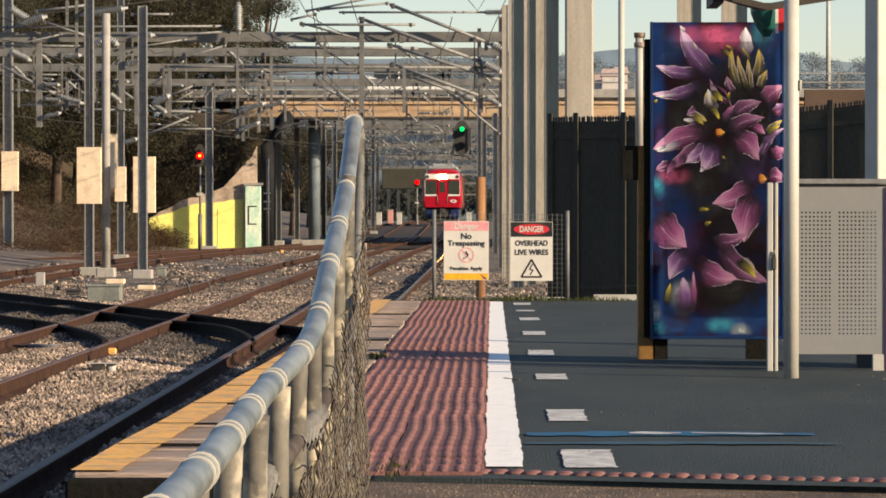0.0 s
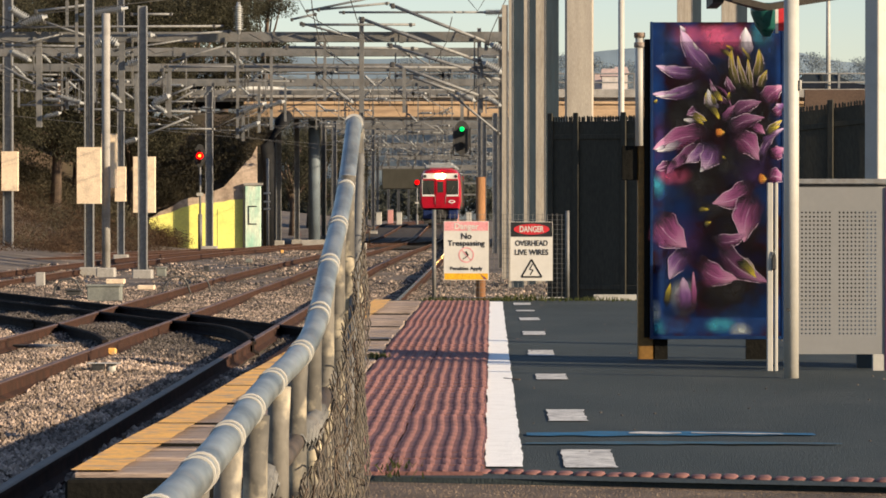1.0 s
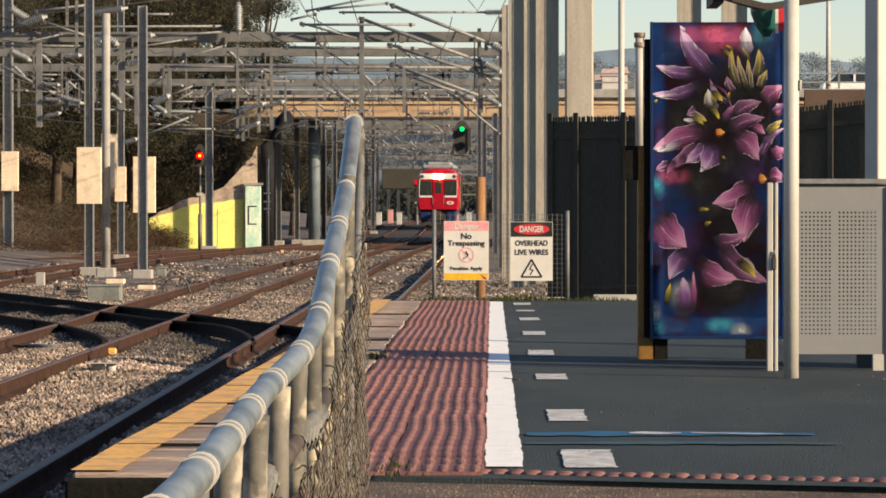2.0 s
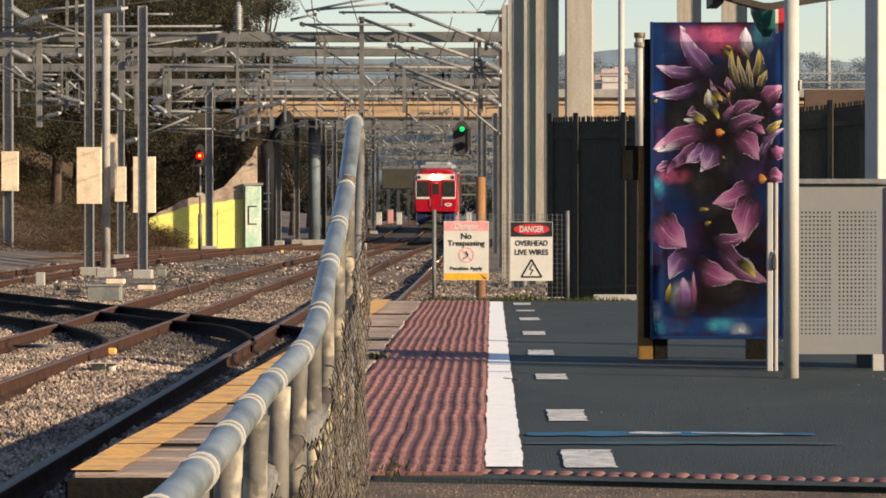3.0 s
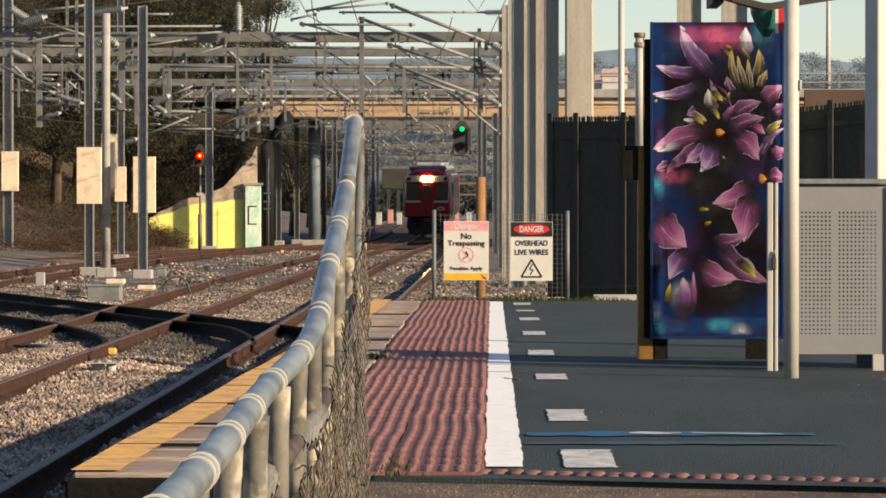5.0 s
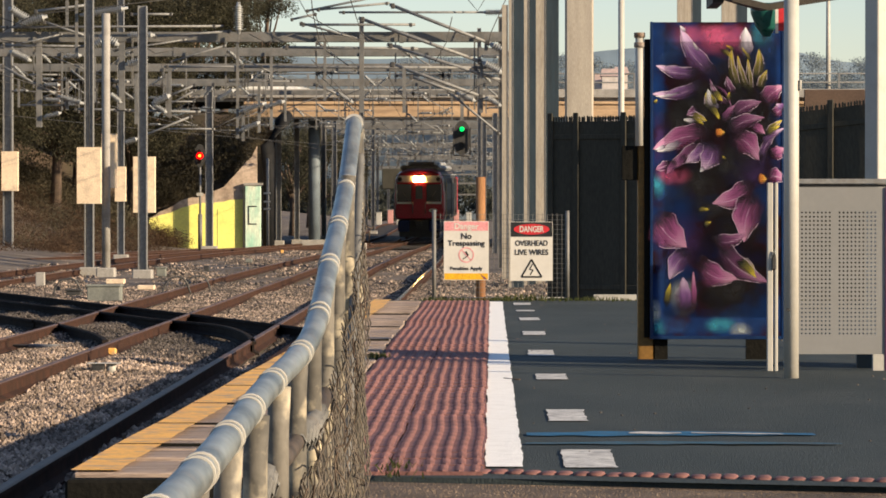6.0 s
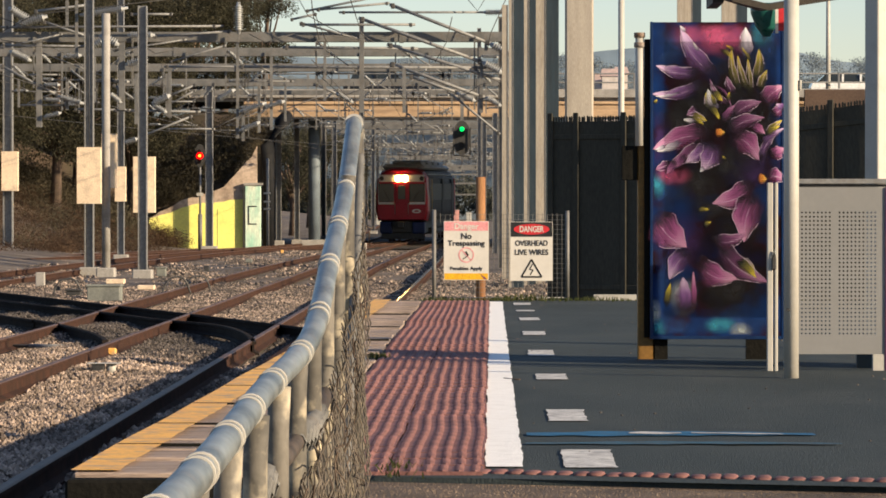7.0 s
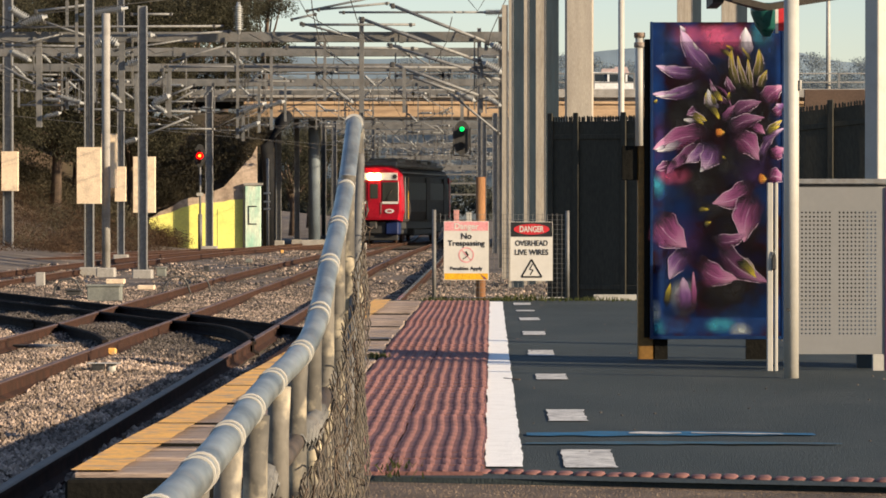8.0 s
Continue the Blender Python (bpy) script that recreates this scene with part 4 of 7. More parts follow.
REDLAMP = lamp_mat("red_signal_lens", (1.0, 0.0, 0.0), 0.85)
AMBERLAMP = lamp_mat("bright_signal_core", (1.0, 0.35, 0.03), 1.7)
GREENLAMP = lamp_mat("green_signal_lens", (0.0, 1.0, 0.16), 0.8)


def signal(x, y, z, w, h, lens, lens_z, lens_r, post_z, label, core=None, hang=0.0):
    """A colour-light signal: backboard, hoods, lens and its post."""
    t = thing("railway_signal", label, "railway signal", pose(x, y, 0), group="railway signals")
    bm = bmesh.new()
    disc(bm, 0, z, w / 2, h / 2, 0, 0.10, 24)
    part("backboard", bm, DARKSTEEL, t, "black backboard")
    for k, dz in enumerate((-h * 0.22, h * 0.16)):
        bm = bmesh.new()
        tube(bm, [(0, -0.02, z + dz), (0, -0.30, z + dz)], w * 0.22, 14, False)
        part("hood", bm, DARKSTEEL, t)
    bm = bmesh.new()
    disc(bm, 0, lens_z, lens_r, lens_r, -0.06, -0.03, 18)
    part("lens", bm, lens, t, "lit signal lens")
    if core:
        bm = bmesh.new()
        disc(bm, 0, lens_z, lens_r * 0.4, lens_r * 0.4, -0.09, -0.065, 14)
        part("lens_core", bm, core, t, "glowing centre of the lens")
    if hang:
        part("hanger", boxm(-0.08, 0.08, 0.11, 0.42, z, hang), STEELDIM, t)
        bm = bmesh.new()
        for k in (-0.4, 0.4):
            tube(bm, [(k, -0.1, z - h * 0.5), (k, -0.1, z + h * 0.3)], 0.03, 6)
        tube(bm, [(-0.4, -0.1, z - h * 0.5), (0.4, -0.1, z - h * 0.5)], 0.03, 6)
        part("cage", bm, DARKSTEEL, t)
    else:
        part("post", tubem([(0, 0.18, -0.75), (0, 0.18, 0.9)], w * 0.2, 10), STEELDIM, t)
        part("post", tubem([(0, 0.18, 0.9), (0, 0.18, post_z)], w * 0.11, 10), GALV, t)
        part("plate", boxm(-w * 0.3, w * 0.3, 0.02, 0.05, 1.75, 1.9), PALEGREY, t)
    return t


signal(-13.6, 171, 3.62, 0.50, 1.1, REDLAMP, 3.62, 0.17, 3.3, "black railway signal showing a red light", AMBERLAMP)
signal(-1.40, 173.7, 4.50, 0.85, 1.65, GREENLAMP, 4.92, 0.11, 0, "black hanging railway signal showing green", None, 6.551)
signal(-6.05, 298, 3.45, 0.5, 0.9, REDLAMP, 3.5, 0.2, 3.2, "far black railway signal showing red")


def far_bits():
    t = thing("far_footbridge", "dark distant bridge over the tracks", "bridge")
    part("span", boxm(-10.3, -6.1, 345, 349, 3.3, 5.2, 0.05), PALING, t)
    part("truss", boxm(-12.5, 1.5, 350, 350.4, 5.1, 5.5), STEELDIM, t)
    for i in range(9):
        part("brace", tubem([(-12 + 1.5 * i, 350, 5.3), (-11.2 + 1.5 * i, 350, 7.6)], 0.06, 5), STEELDIM, t)
    for z in (2.6, 3.6, 4.4, 5.2, 6.0):
        part("girder", boxm(-4.6, -0.6, 330, 330.4, z, z + 0.15), STEELDIM, t)
    for i, x in enumerate((-8.9, -8.1, -7.5, -2.9, -1.9)):
        s = thing("relay_case", "small pale trackside cabinet far along the line", "cabinet", pose(x, 290 + 4 * i, rise(290) - 0.75), group="trackside cabinets")
        part("case", boxm(-0.22, 0.22, -0.2, 0.2, 0, 1.0 + 0.2 * (i % 2), 0.03), (PALEGREY, FADEDPINK)[i % 2], s)
        part("lid", boxm(-0.25, 0.25, -0.23, 0.23, 1.001 + 0.2 * (i % 2), 1.06 + 0.2 * (i % 2)), GALV, s)


FADEDPINK = mat("faded_pink_case", (0.55, 0.27, 0.24), (0.45, 0.22, 0.2), rough=0.8, scale=1, fine=10)
far_bits()

# ---- trackside hardware ----


def hardware(name, x, y, w, d, h, material, label, lid=True):
    t = thing(name, label, name.replace("_", " "), pose(x, y, RAIL_Z - 0.16))
    part("body", boxm(-w / 2, w / 2, -d / 2, d / 2, 0, h, 0.015), material, t)
    if lid:
        part("lid", boxm(-w / 2 - 0.02, w / 2 + 0.02, -d / 2 - 0.02, d / 2 + 0.02, h + 0.001, h + 0.04, 0.01), material, t)
    return t


CASE = mat("grey_green_case", (0.22, 0.23, 0.20), (0.15, 0.155, 0.14), rough=0.8, scale=2, fine=30)
hardware("point_machine", -7.31, 69.3, 0.62, 0.56, 0.28, CASE, "grey concrete point machine case in the ballast", True)
hardware("cable_box", -8.28, 72.7, 0.29, 0.26, 0.12, DARKSTEEL, "low black cable box beside the rails", True)
hardware("marker_post", -10.08, 81.9, 0.20, 0.18, 0.35, CONCRETE, "stubby grey concrete marker post", False)
hardware("cable_box", -8.99, 75.9, 0.12, 0.12, 0.16, DARKSTEEL, "small black cable box beside the rails", False)
hardware("cable_box", -6.90, 67.5, 0.19, 0.17, 0.06, DARKSTEEL, "low black box by the point machine", False)
hardware("cable_box", -7.84, 71.2, 0.14, 0.13, 0.08, RUST, "small rusty box by the point machine", False)
hardware("footing_block", -8.89, 86.7, 0.43, 0.38, 0.12, WEIGHT, "broad pale concrete footing block", False)
hardware("footing_block", -7.53, 80.0, 0.37, 0.33, 0.10, WEIGHT, "low pale concrete footing block", False)
hardware("junction_box", -8.75, 97.2, 0.25, 0.23, 0.21, CASE, "grey trackside junction box", True)
hardware("junction_box", -8.24, 106.1, 0.16, 0.15, 0.16, DARKSTEEL, "small dark trackside junction box", False)
hardware("junction_box", -8.29, 125.3, 0.23, 0.21, 0.13, CASE, "small grey trackside junction box", False)
hardware("marker_block", -4.38, 42.3, 0.10, 0.12, 0.10, YELLOWLINE, "small yellow marker block beside the rail", False)
bond = thing("bond_box", "small bond box on a pale plate between the rails", "bond box", pose(-3.92, 37.2, RAIL_Z - 0.10))
part("body", boxm(-0.13, -0.01, -0.07, 0.07, -0.04, 0.066, 0.006), DARKSTEEL, bond, "black box")
part("canister", tubem([(0.06, 0, -0.04), (0.06, 0, 0.066)], 0.05, 14), PALEGREY, bond, "pale round canister")
part("plate", boxm(-0.18, 0.15, -0.09, 0.09, 0.067, 0.075, 0.003), PALEGREY, bond, "pale flat plate")
pull = thing("point_rod", "dark steel rod lying across the ballast by the crossing", "rod")
part("rod", tubem([(-6.5, 44.9, -0.735), (-5.6, 44.6, -0.72), (-4.75, 44.2, -0.725)], 0.022, 8), CABLE, pull)
part("sleeve", tubem([(-5.62, 44.58, -0.719), (-5.2, 44.41, -0.721)], 0.027, 8), GALV, pull, "pale sleeve")
hardware("track_marker", -8.86, 155.2, 0.12, 0.12, 0.14, YELLOWLINE, "tiny orange track marker in the ballast", False)
for i, (x, y) in enumerate(((-8.75, 73), (-6.75, 75), (-6.4, 76))):
    bm = bmesh.new()
    tube(bm, smooth_path([(x, y, -0.75), (x + 0.15, y, -0.45), (x + 0.45, y, -0.42), (x + 0.6, y, -0.75)], 0.08), 0.02, 6)
    tagged(part("track_cable", bm, CABLE), "black cable looping over the ballast", "cable", "track cables")

# ---- trees, scrub ----


def leaves(centres, n, spread, size, material, name, parent=None, seed=1, flat=0.8, slim=0.4):
    """A crown of many small leaf blades round clump centres."""
    rng = np.random.default_rng(seed)
    c = np.array(centres)[rng.integers(0, len(centres), n)]
    off = rng.normal(0, 1, (n, 3))
    off /= np.linalg.norm(off, axis=1)[:, None] + 1e-6
    off *= (rng.random((n, 1)) ** 0.45) * spread
    off[:, 2] *= flat
    p = c + off
    a = rng.normal(0, 1, (n, 3))
    a /= np.linalg.norm(a, axis=1)[:, None]
    b = np.cross(a, rng.normal(0, 1, (n, 3)))
    b /= np.linalg.norm(b, axis=1)[:, None]
    s = size * (0.6 + 0.8 * rng.random((n, 1)))
    v = np.stack([p - a * s, p + b * s * slim, p + a * s, p - b * s * slim], 1)
    me = bpy.data.meshes.new(name)
    me.from_pydata(v.reshape(-1, 3).tolist(), [], np.arange(4 * n).reshape(-1, 4).tolist())
    me.materials.append(material)
    ob = new(name, me)
    ob.parent = parent
    return ob


def tree(x, y, z, h, w, seed, label, material=LEAF, n=9000, size=0.16):
    rng = random.Random(seed)
    t = thing("tree", label, "tree", pose(x, y, z), group="trees on the slope")
    bm = bmesh.new()
    tube(bm, [(0, 0, -0.4), (0.1, 0, h * 0.25), (rng.uniform(-0.4, 0.4), 0, h * 0.55), (rng.uniform(-0.6, 0.6), 0, h * 0.85)], [0.28, 0.22, 0.15, 0.05], 8)
    cs = []
    for k in range(13):
        a = rng.uniform(0, 6.28)
        q = rng.uniform(0.3, 1.0)
        e = Vector((math.cos(a) * w * q * 0.45, math.sin(a) * w * q * 0.45, h * rng.uniform(0.35, 0.95)))
        tube(bm, [(0.05, 0, h * rng.uniform(0.2, 0.5)), e * 0.6 + Vector((0, 0, h * 0.15)), e], [0.09, 0.06, 0.02], 5)
        cs += [tuple(e + Vector((rng.gauss(0, 0.5), rng.gauss(0, 0.5), rng.gauss(0, 0.4)))) for _ in range(2)]
    part("trunk", bm, BARK, t)
    leaves(cs, n, w * 0.2, size, material, "crown", t, seed)
    return t


for i, (x, y, z, h, w) in enumerate(((-31, 172, 5, 11, 9), (-27, 176, 4.5, 10, 8), (-23.5, 178, 4, 10, 8), (-20.5, 181, 4, 9.5, 7), (-17.5, 184, 4.5, 8.5, 7), (-15.2, 187, 5, 7.5, 6),
                                     (-24, 164, 2.2, 9, 8), (-20.0, 168, 1.2, 8.5, 7.5), (-28, 190, 6, 12, 10), (-22, 194, 6, 11, 9), (-18, 192, 6, 10.5, 8), (-25, 170, 3, 10, 8), (-17.0, 173, 0.5, 8.5, 4.8), (-19.5, 172, 1.0, 9, 6), (-15, 205, 5.5, 10.5, 5.5), (-13.0, 210, 5.5, 9.2, 4.2), (-12.6, 232, -0.4, 6.5, 5), (-12.0, 246, -0.2, 6.5, 5), (-13, 262, 0, 8, 6), (-11.6, 280, 0, 7, 5))):
    tree(x, y, z, h, w, 20 + i, "dark olive gum tree on the railway slope", n=40000 if i < 14 else 14000, size=0.07)


def scrub():
    rng = random.Random(6)
    cs, cd = [], []
    for i in range(420):
        x = rng.uniform(-34, -15.8)
        y = rng.uniform(140, 172)
        side = max(0, (-16.2 - max(0, 172 - y) * 0.05) - x) * 0.42
        z = -0.8 + min(side, 6.5) * min(1, (y - 112) / 45)
        (cd if rng.random() < 0.88 else cs).append((x, y, z + rng.uniform(0.1, 0.7)))
    for i in range(220):
        x = rng.uniform(-27, -16.5)
        y = rng.uniform(168, 176.5)
        cs.append((x, y, -0.8 + max(0, -16.2 - x) * 0.42 + rng.uniform(0.2, 1.3)))
    for i in range(130):
        x = rng.uniform(-17, -11.8)
        y = rng.uniform(177.6, 181)
        cs.append((x, y, wall_top(x) + (y - 177.4) * 0.75 + rng.uniform(0.0, 0.6)))
    for i in range(170):
        y = rng.uniform(122, 160)
        inner = -14.2 - (141 - y) * 0.145 - 2.1
        outside = -16.0 - (172 - y) * 0.05
        if outside < inner:
            cd.append((rng.uniform(outside - 1.5, inner), y, -0.95 + rng.uniform(0, 0.25)))
    for i in range(40):
        x = rng.uniform(-17.8, -15.0)
        cd.append((x, 175.6 + rng.gauss(0, 0.3), -0.75 + rng.uniform(0, 0.35) + max(0, -15.2 - x) * 0.35))
    tagged(leaves(cs, 170000, 1.0, 0.06, SCRUBLEAF, "scrub", seed=7, slim=0.3), "dark olive scrub on the earth slope", "scrub", kind="stuff")
    tagged(leaves(cd, 150000, 0.85, 0.08, DRYLEAF, "dry_brush", seed=8, slim=0.15), "dry brown brush along the tracks", "brush", kind="stuff")


scrub()


def far_hedge():
    rng = random.Random(14)
    cs = [(rng.uniform(-34, 14), rng.uniform(478, 500), rng.uniform(0.0, 5.2) + 1.2 * noise.noise(Vector((k * 0.37, 0, 0)))) for k in range(260)]
    # the grey of far haze is mixed into the leaf colour
    tagged(leaves(cs, 26000, 1.5, 0.34, leafy(mat("haze_grey_leaf", (0.10, 0.105, 0.085), (0.075, 0.08, 0.066), rough=1.0, spec=0.03, scale=0.3, fine=2, bump=0, per_island=0.2)), "far_hedge", seed=15), "dull grey-green trees closing the line far off", "hedge", kind="stuff")


far_hedge()

# ---- far distance ----


def hills():
    def ridge(y, z0, amp, name, material, label, seed, dip=0.0):
        bm = bmesh.new()
        n = 220
        top, low, back = [], [], []
        for i in range(n + 1):
            x = -1400 + 2800 * i / n
            z = z0 + amp * (noise.noise(Vector((x * 0.004, seed, 0))) + 0.5 * noise.noise(Vector((x * 0.015, seed, 2)))) + 0.4 * noise.noise(Vector((x * 0.08, seed, 5)))
            top.append(bm.verts.new((x, y, z)))
            low.append(bm.verts.new((x, y - 60, -1)))
            back.append(bm.verts.new((x, y + 300, -1)))
        for k in range(n):
            bm.faces.new((low[k], low[k + 1], top[k + 1], top[k]))
            bm.faces.new((top[k], top[k + 1], back[k + 1], back[k]))
        return tagged(part(name, bm, material), label, "hills", kind="structure")
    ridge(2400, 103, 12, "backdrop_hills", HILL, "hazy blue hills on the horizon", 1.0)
    rng = random.Random(9)
    cs = []
    for i in range(420):
        x = rng.uniform(-14, 76)
        base = 26.3 + 2.4 * noise.noise(Vector((x * 0.05, 4, 0))) + 1.2 * noise.noise(Vector((x * 0.3, 4, 0)))
        cs.append((x + rng.gauss(0, 1), 620 + rng.uniform(-12, 12), base - rng.uniform(0, 5) ** 1.3))
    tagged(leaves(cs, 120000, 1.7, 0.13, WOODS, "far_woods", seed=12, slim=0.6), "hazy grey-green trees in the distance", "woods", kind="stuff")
    bm = bmesh.new()
    top, low = [], []
    for i in range(900):
        x = -110 + 290 * i / 899
        z = 24.6 + 1.6 * noise.noise(Vector((x * 0.06, 7, 0))) + 0.8 * abs(noise.noise(Vector((x * 0.33, 7, 1)))) + 0.35 * noise.noise(Vector((x * 1.1, 7, 2)))
        top.append(bm.verts.new((x, 640, z)))
        low.append(bm.verts.new((x, 636, -1)))
    for a, b, c, d in zip(low, low[1:], top[1:], top):
        bm.faces.new((a, b, c, d))
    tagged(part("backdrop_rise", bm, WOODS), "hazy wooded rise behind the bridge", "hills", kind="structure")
    for i, (x, z, w) in enumerate(((19.3, 23.4, 1.3), (21.3, 23.9, 1.0), (17.9, 22.9, 0.9))):
        h = thing("far_house", "small sunlit house among distant trees", "house", pose(x, 600 + 5 * i, 0), group="far houses")
        part("wall", boxm(-w, w, -2, 2, -1, z), mat("far_render", (0.55, 0.50, 0.46), (0.5, 0.45, 0.42), scale=0.3, fine=1, bump=0), h)
        bm = bmesh.new()
        vs = [bm.verts.new(p) for p in ((-w - 0.3, -2.2, z), (w + 0.3, -2.2, z), (w + 0.3, 2.2, z), (-w - 0.3, 2.2, z), (-w, 0, z + 1.3), (w, 0, z + 1.3))]
        for f in ((0, 1, 5, 4), (2, 3, 4, 5), (0, 4, 3), (1, 2, 5), (3, 2, 1, 0)):
            bm.faces.new([vs[k] for k in f])
        part("roof", bm, mat("far_roof", (0.48, 0.36, 0.32), (0.42, 0.32, 0.3), scale=0.3, fine=1, bump=0), h)


hills()
# ---- the train ----
TRAINRED = mat("train_red", (0.38, 0.005, 0.020), (0.32, 0.005, 0.017), rough=0.3, scale=1.5, fine=20, bump=0.02, dirt=(0.12, 0.03, 0.02), dirt_amount=0.3)
TRAINWHITE = mat("train_white", (0.72, 0.71, 0.68), (0.62, 0.60, 0.56), rough=0.35, scale=2, fine=20, bump=0.02)
TRAINGREY = mat("train_side_grey", (0.046, 0.040, 0.040), (0.034, 0.030, 0.030), rough=0.6, spec=0.12, scale=1.0, fine=15, bump=0.02, dirt=(0.06, 0.05, 0.04), dirt_amount=0.4)
TRAINROOF = mat("train_roof_grey", (0.30, 0.31, 0.31), (0.22, 0.225, 0.225), rough=0.55, scale=1, fine=15, bump=0.05, dirt=(0.12, 0.11, 0.10), dirt_amount=0.5)
TRAINBLUE = mat("train_blue", (0.010, 0.024, 0.10), (0.008, 0.016, 0.06), rough=0.5, scale=2, fine=20, bump=0.05)
TRAINYELLOW = mat("train_yellow", (0.75, 0.42, 0.03), (0.65, 0.36, 0.03), rough=0.4, scale=2, fine=20, bump=0.02)
TINT = glass("tinted_glass", (0.022, 0.026, 0.024), 0.10)
SIDEGLASS = mat("dull_side_glass", (0.010, 0.011, 0.011), (0.016, 0.017, 0.016), rough=0.45, spec=0.12, scale=2, fine=20, bump=0)
HEADLAMP = mat("headlamp_glow", (1.0, 0.62, 0.22), (1.0, 0.62, 0.22), rough=0.3, bump=0, emit=(1.0, 0.55, 0.14), emit_strength=75.0)


def section(w, z0, z1):
    """Half-rounded cross-section of a railcar body."""
    return [(-w + 0.10, z0), (-w, z0 + 0.5), (-w, z0 + 1.3), (-w + 0.09, z1 - 0.55), (-w + 0.30, z1 - 0.20), (-w + 0.75, z1 - 0.03), (0, z1),
            (w - 0.75, z1 - 0.03), (w - 0.30, z1 - 0.20), (w - 0.09, z1 - 0.55), (w, z0 + 1.3), (w, z0 + 0.5), (w - 0.10, z0)]


def hull(bm, stations):
    rows = []
    for y, w, z0, z1 in stations:
        rows.append([bm.verts.new((x, y, z)) for x, z in section(w, z0, z1)])
    n = len(rows[0])
    for a, b in zip(rows, rows[1:]):
        for k in range(n):
            bm.faces.new((a[k], a[(k + 1) % n], b[(k + 1) % n], b[k]))
    bm.faces.new(rows[0][::-1])
    bm.faces.new(rows[-1])


def railcar():
    t = thing("train", "red-fronted diesel railcar with its headlight on", "train")
    bm = bmesh.new()
    hull(bm, [(0.86, 1.45, 1.12, 4.02), (19.0, 1.45, 1.12, 4.02)])
    part("body", bm, TRAINGREY, t, "dark grey side body")
    bm = bmesh.new()
    hull(bm, [(0.0, 1.30, 1.22, 3.86), (0.16, 1.40, 1.17, 3.93), (0.855, 1.455, 1.12, 4.03)])
    mask = part("front_mask", bm, TRAINRED, t, "bright red cab front")
    bm = bmesh.new()
    box(bm, -1.12, 1.12, 0.9, 18.7, 3.90, 4.20, 0.12)
    part("roof", bm, TRAINROOF, t, "dusty grey roof")
    for y in (3.2, 7.6, 11.6, 15.6):
        part("roof_unit", boxm(-0.8, 0.8, y, y + 2.6, 4.15, 4.40, 0.08), TRAINROOF, t)
    part("visor_band", boxm(-1.22, 1.22, -0.035, -0.004, 3.24, 3.62, 0.012), TRAINWHITE, mask, "white band round the headlights")
    for s in (-1, 1):
        bm = bmesh.new()
        box(bm, *sorted((s * 0.42, s * 1.24)), -0.030, -0.006, 2.16, 3.14, 0.02)
        part("windscreen", bm, TINT, mask, "black tinted windscreen")
        bm = bmesh.new()
        box(bm, *sorted((s * 0.42, s * 1.26)), -0.045, -0.006, 2.02, 2.145, 0.01)
        part("window_sill", bm, TRAINWHITE, mask, "white sill stripe")
        bm = bmesh.new()
        disc(bm, s * 1.08, 3.42, 0.12, 0.12, -0.06, -0.037, 16)
        part("marker_light", bm, DARKSTEEL, mask, "dark marker light")
        bm = bmesh.new()
        tube(bm, [(s * 0.36, -0.05, 1.5), (s * 0.36, -0.05, 2.1)], 0.018, 6)
        part("grab_rail", bm, GALV, mask)
        part("wiper", tubem([(s * 0.62, -0.05, 2.2), (s * 0.95, -0.05, 2.75)], 0.014, 5), DARKSTEEL, mask)
        part("frame_strip", boxm(*sorted((s * 1.245, s * 1.275)), -0.04, -0.006, 2.15, 3.2, 0.006), TRAINWHITE, mask, "white window surround")
        bm = bmesh.new()
        box(bm, *sorted((s * 1.452, s * 1.462)), 1.4, 18.2, 2.25, 3.15)
        part("window_band", bm, SIDEGLASS, t, "dark side window band")
        for y in (0.95, 2.1):
            bm = bmesh.new()
            box(bm, *sorted((s * 1.464, s * 1.475)), y, y + 0.10, 1.25, 3.4)
            part("door_edge", bm, TRAINYELLOW if y > 1 else TRAINROOF, t, "yellow door edge")
        for y in (9.0, 16.0):
            bm = bmesh.new()
            box(bm, *sorted((s * 1.464, s * 1.48)), y, y + 1.5, 1.2, 3.45)
            part("side_door", bm, TRAINGREY, t)
        part("skirt", boxm(*sorted((s * 0.55, s * 1.22)), 0.25, 1.3, 0.45, 1.10, 0.06), TRAINBLUE, t, "dark blue underframe skirt")
    part("gangway_door", boxm(-0.33, 0.33, -0.035, -0.008, 1.30, 3.20, 0.012), TRAINRED, mask, "red gangway door")
    part("door_window", boxm(-0.2, 0.2, -0.048, -0.037, 2.3, 3.05, 0.01), TINT, mask)
    bm = bmesh.new()
    disc(bm, 0.80, 1.66, 0.24, 0.11, -0.035, -0.02, 24)
    badge = part("badge", bm, TRAINWHITE, mask, "plain white oval badge")
    bm = bmesh.new()
    disc(bm, 0.80, 1.66, 0.13, 0.05, -0.042, -0.037, 20)
    part("badge_centre", bm, TRAINRED, mask)
    for x in (-0.17, 0.17):
        bm = bmesh.new()
        disc(bm, x, 3.42, 0.165, 0.165, -0.075, -0.037, 20)
        part("headlight", bm, HEADLAMP, mask, "glaring warm headlight")
    part("tail_band", boxm(-1.47, 1.47, 18.4, 19.02, 1.3, 3.5, 0.03), TRAINRED, t, "red band at the rear end")
    part("underframe", boxm(-1.2, 1.2, 0.9, 18.6, 0.75, 1.11), DARKSTEEL, t)
    bm = bmesh.new()
    tube(bm, [(0, 0.3, 0.92), (0, -0.35, 0.92)], 0.14, 10)
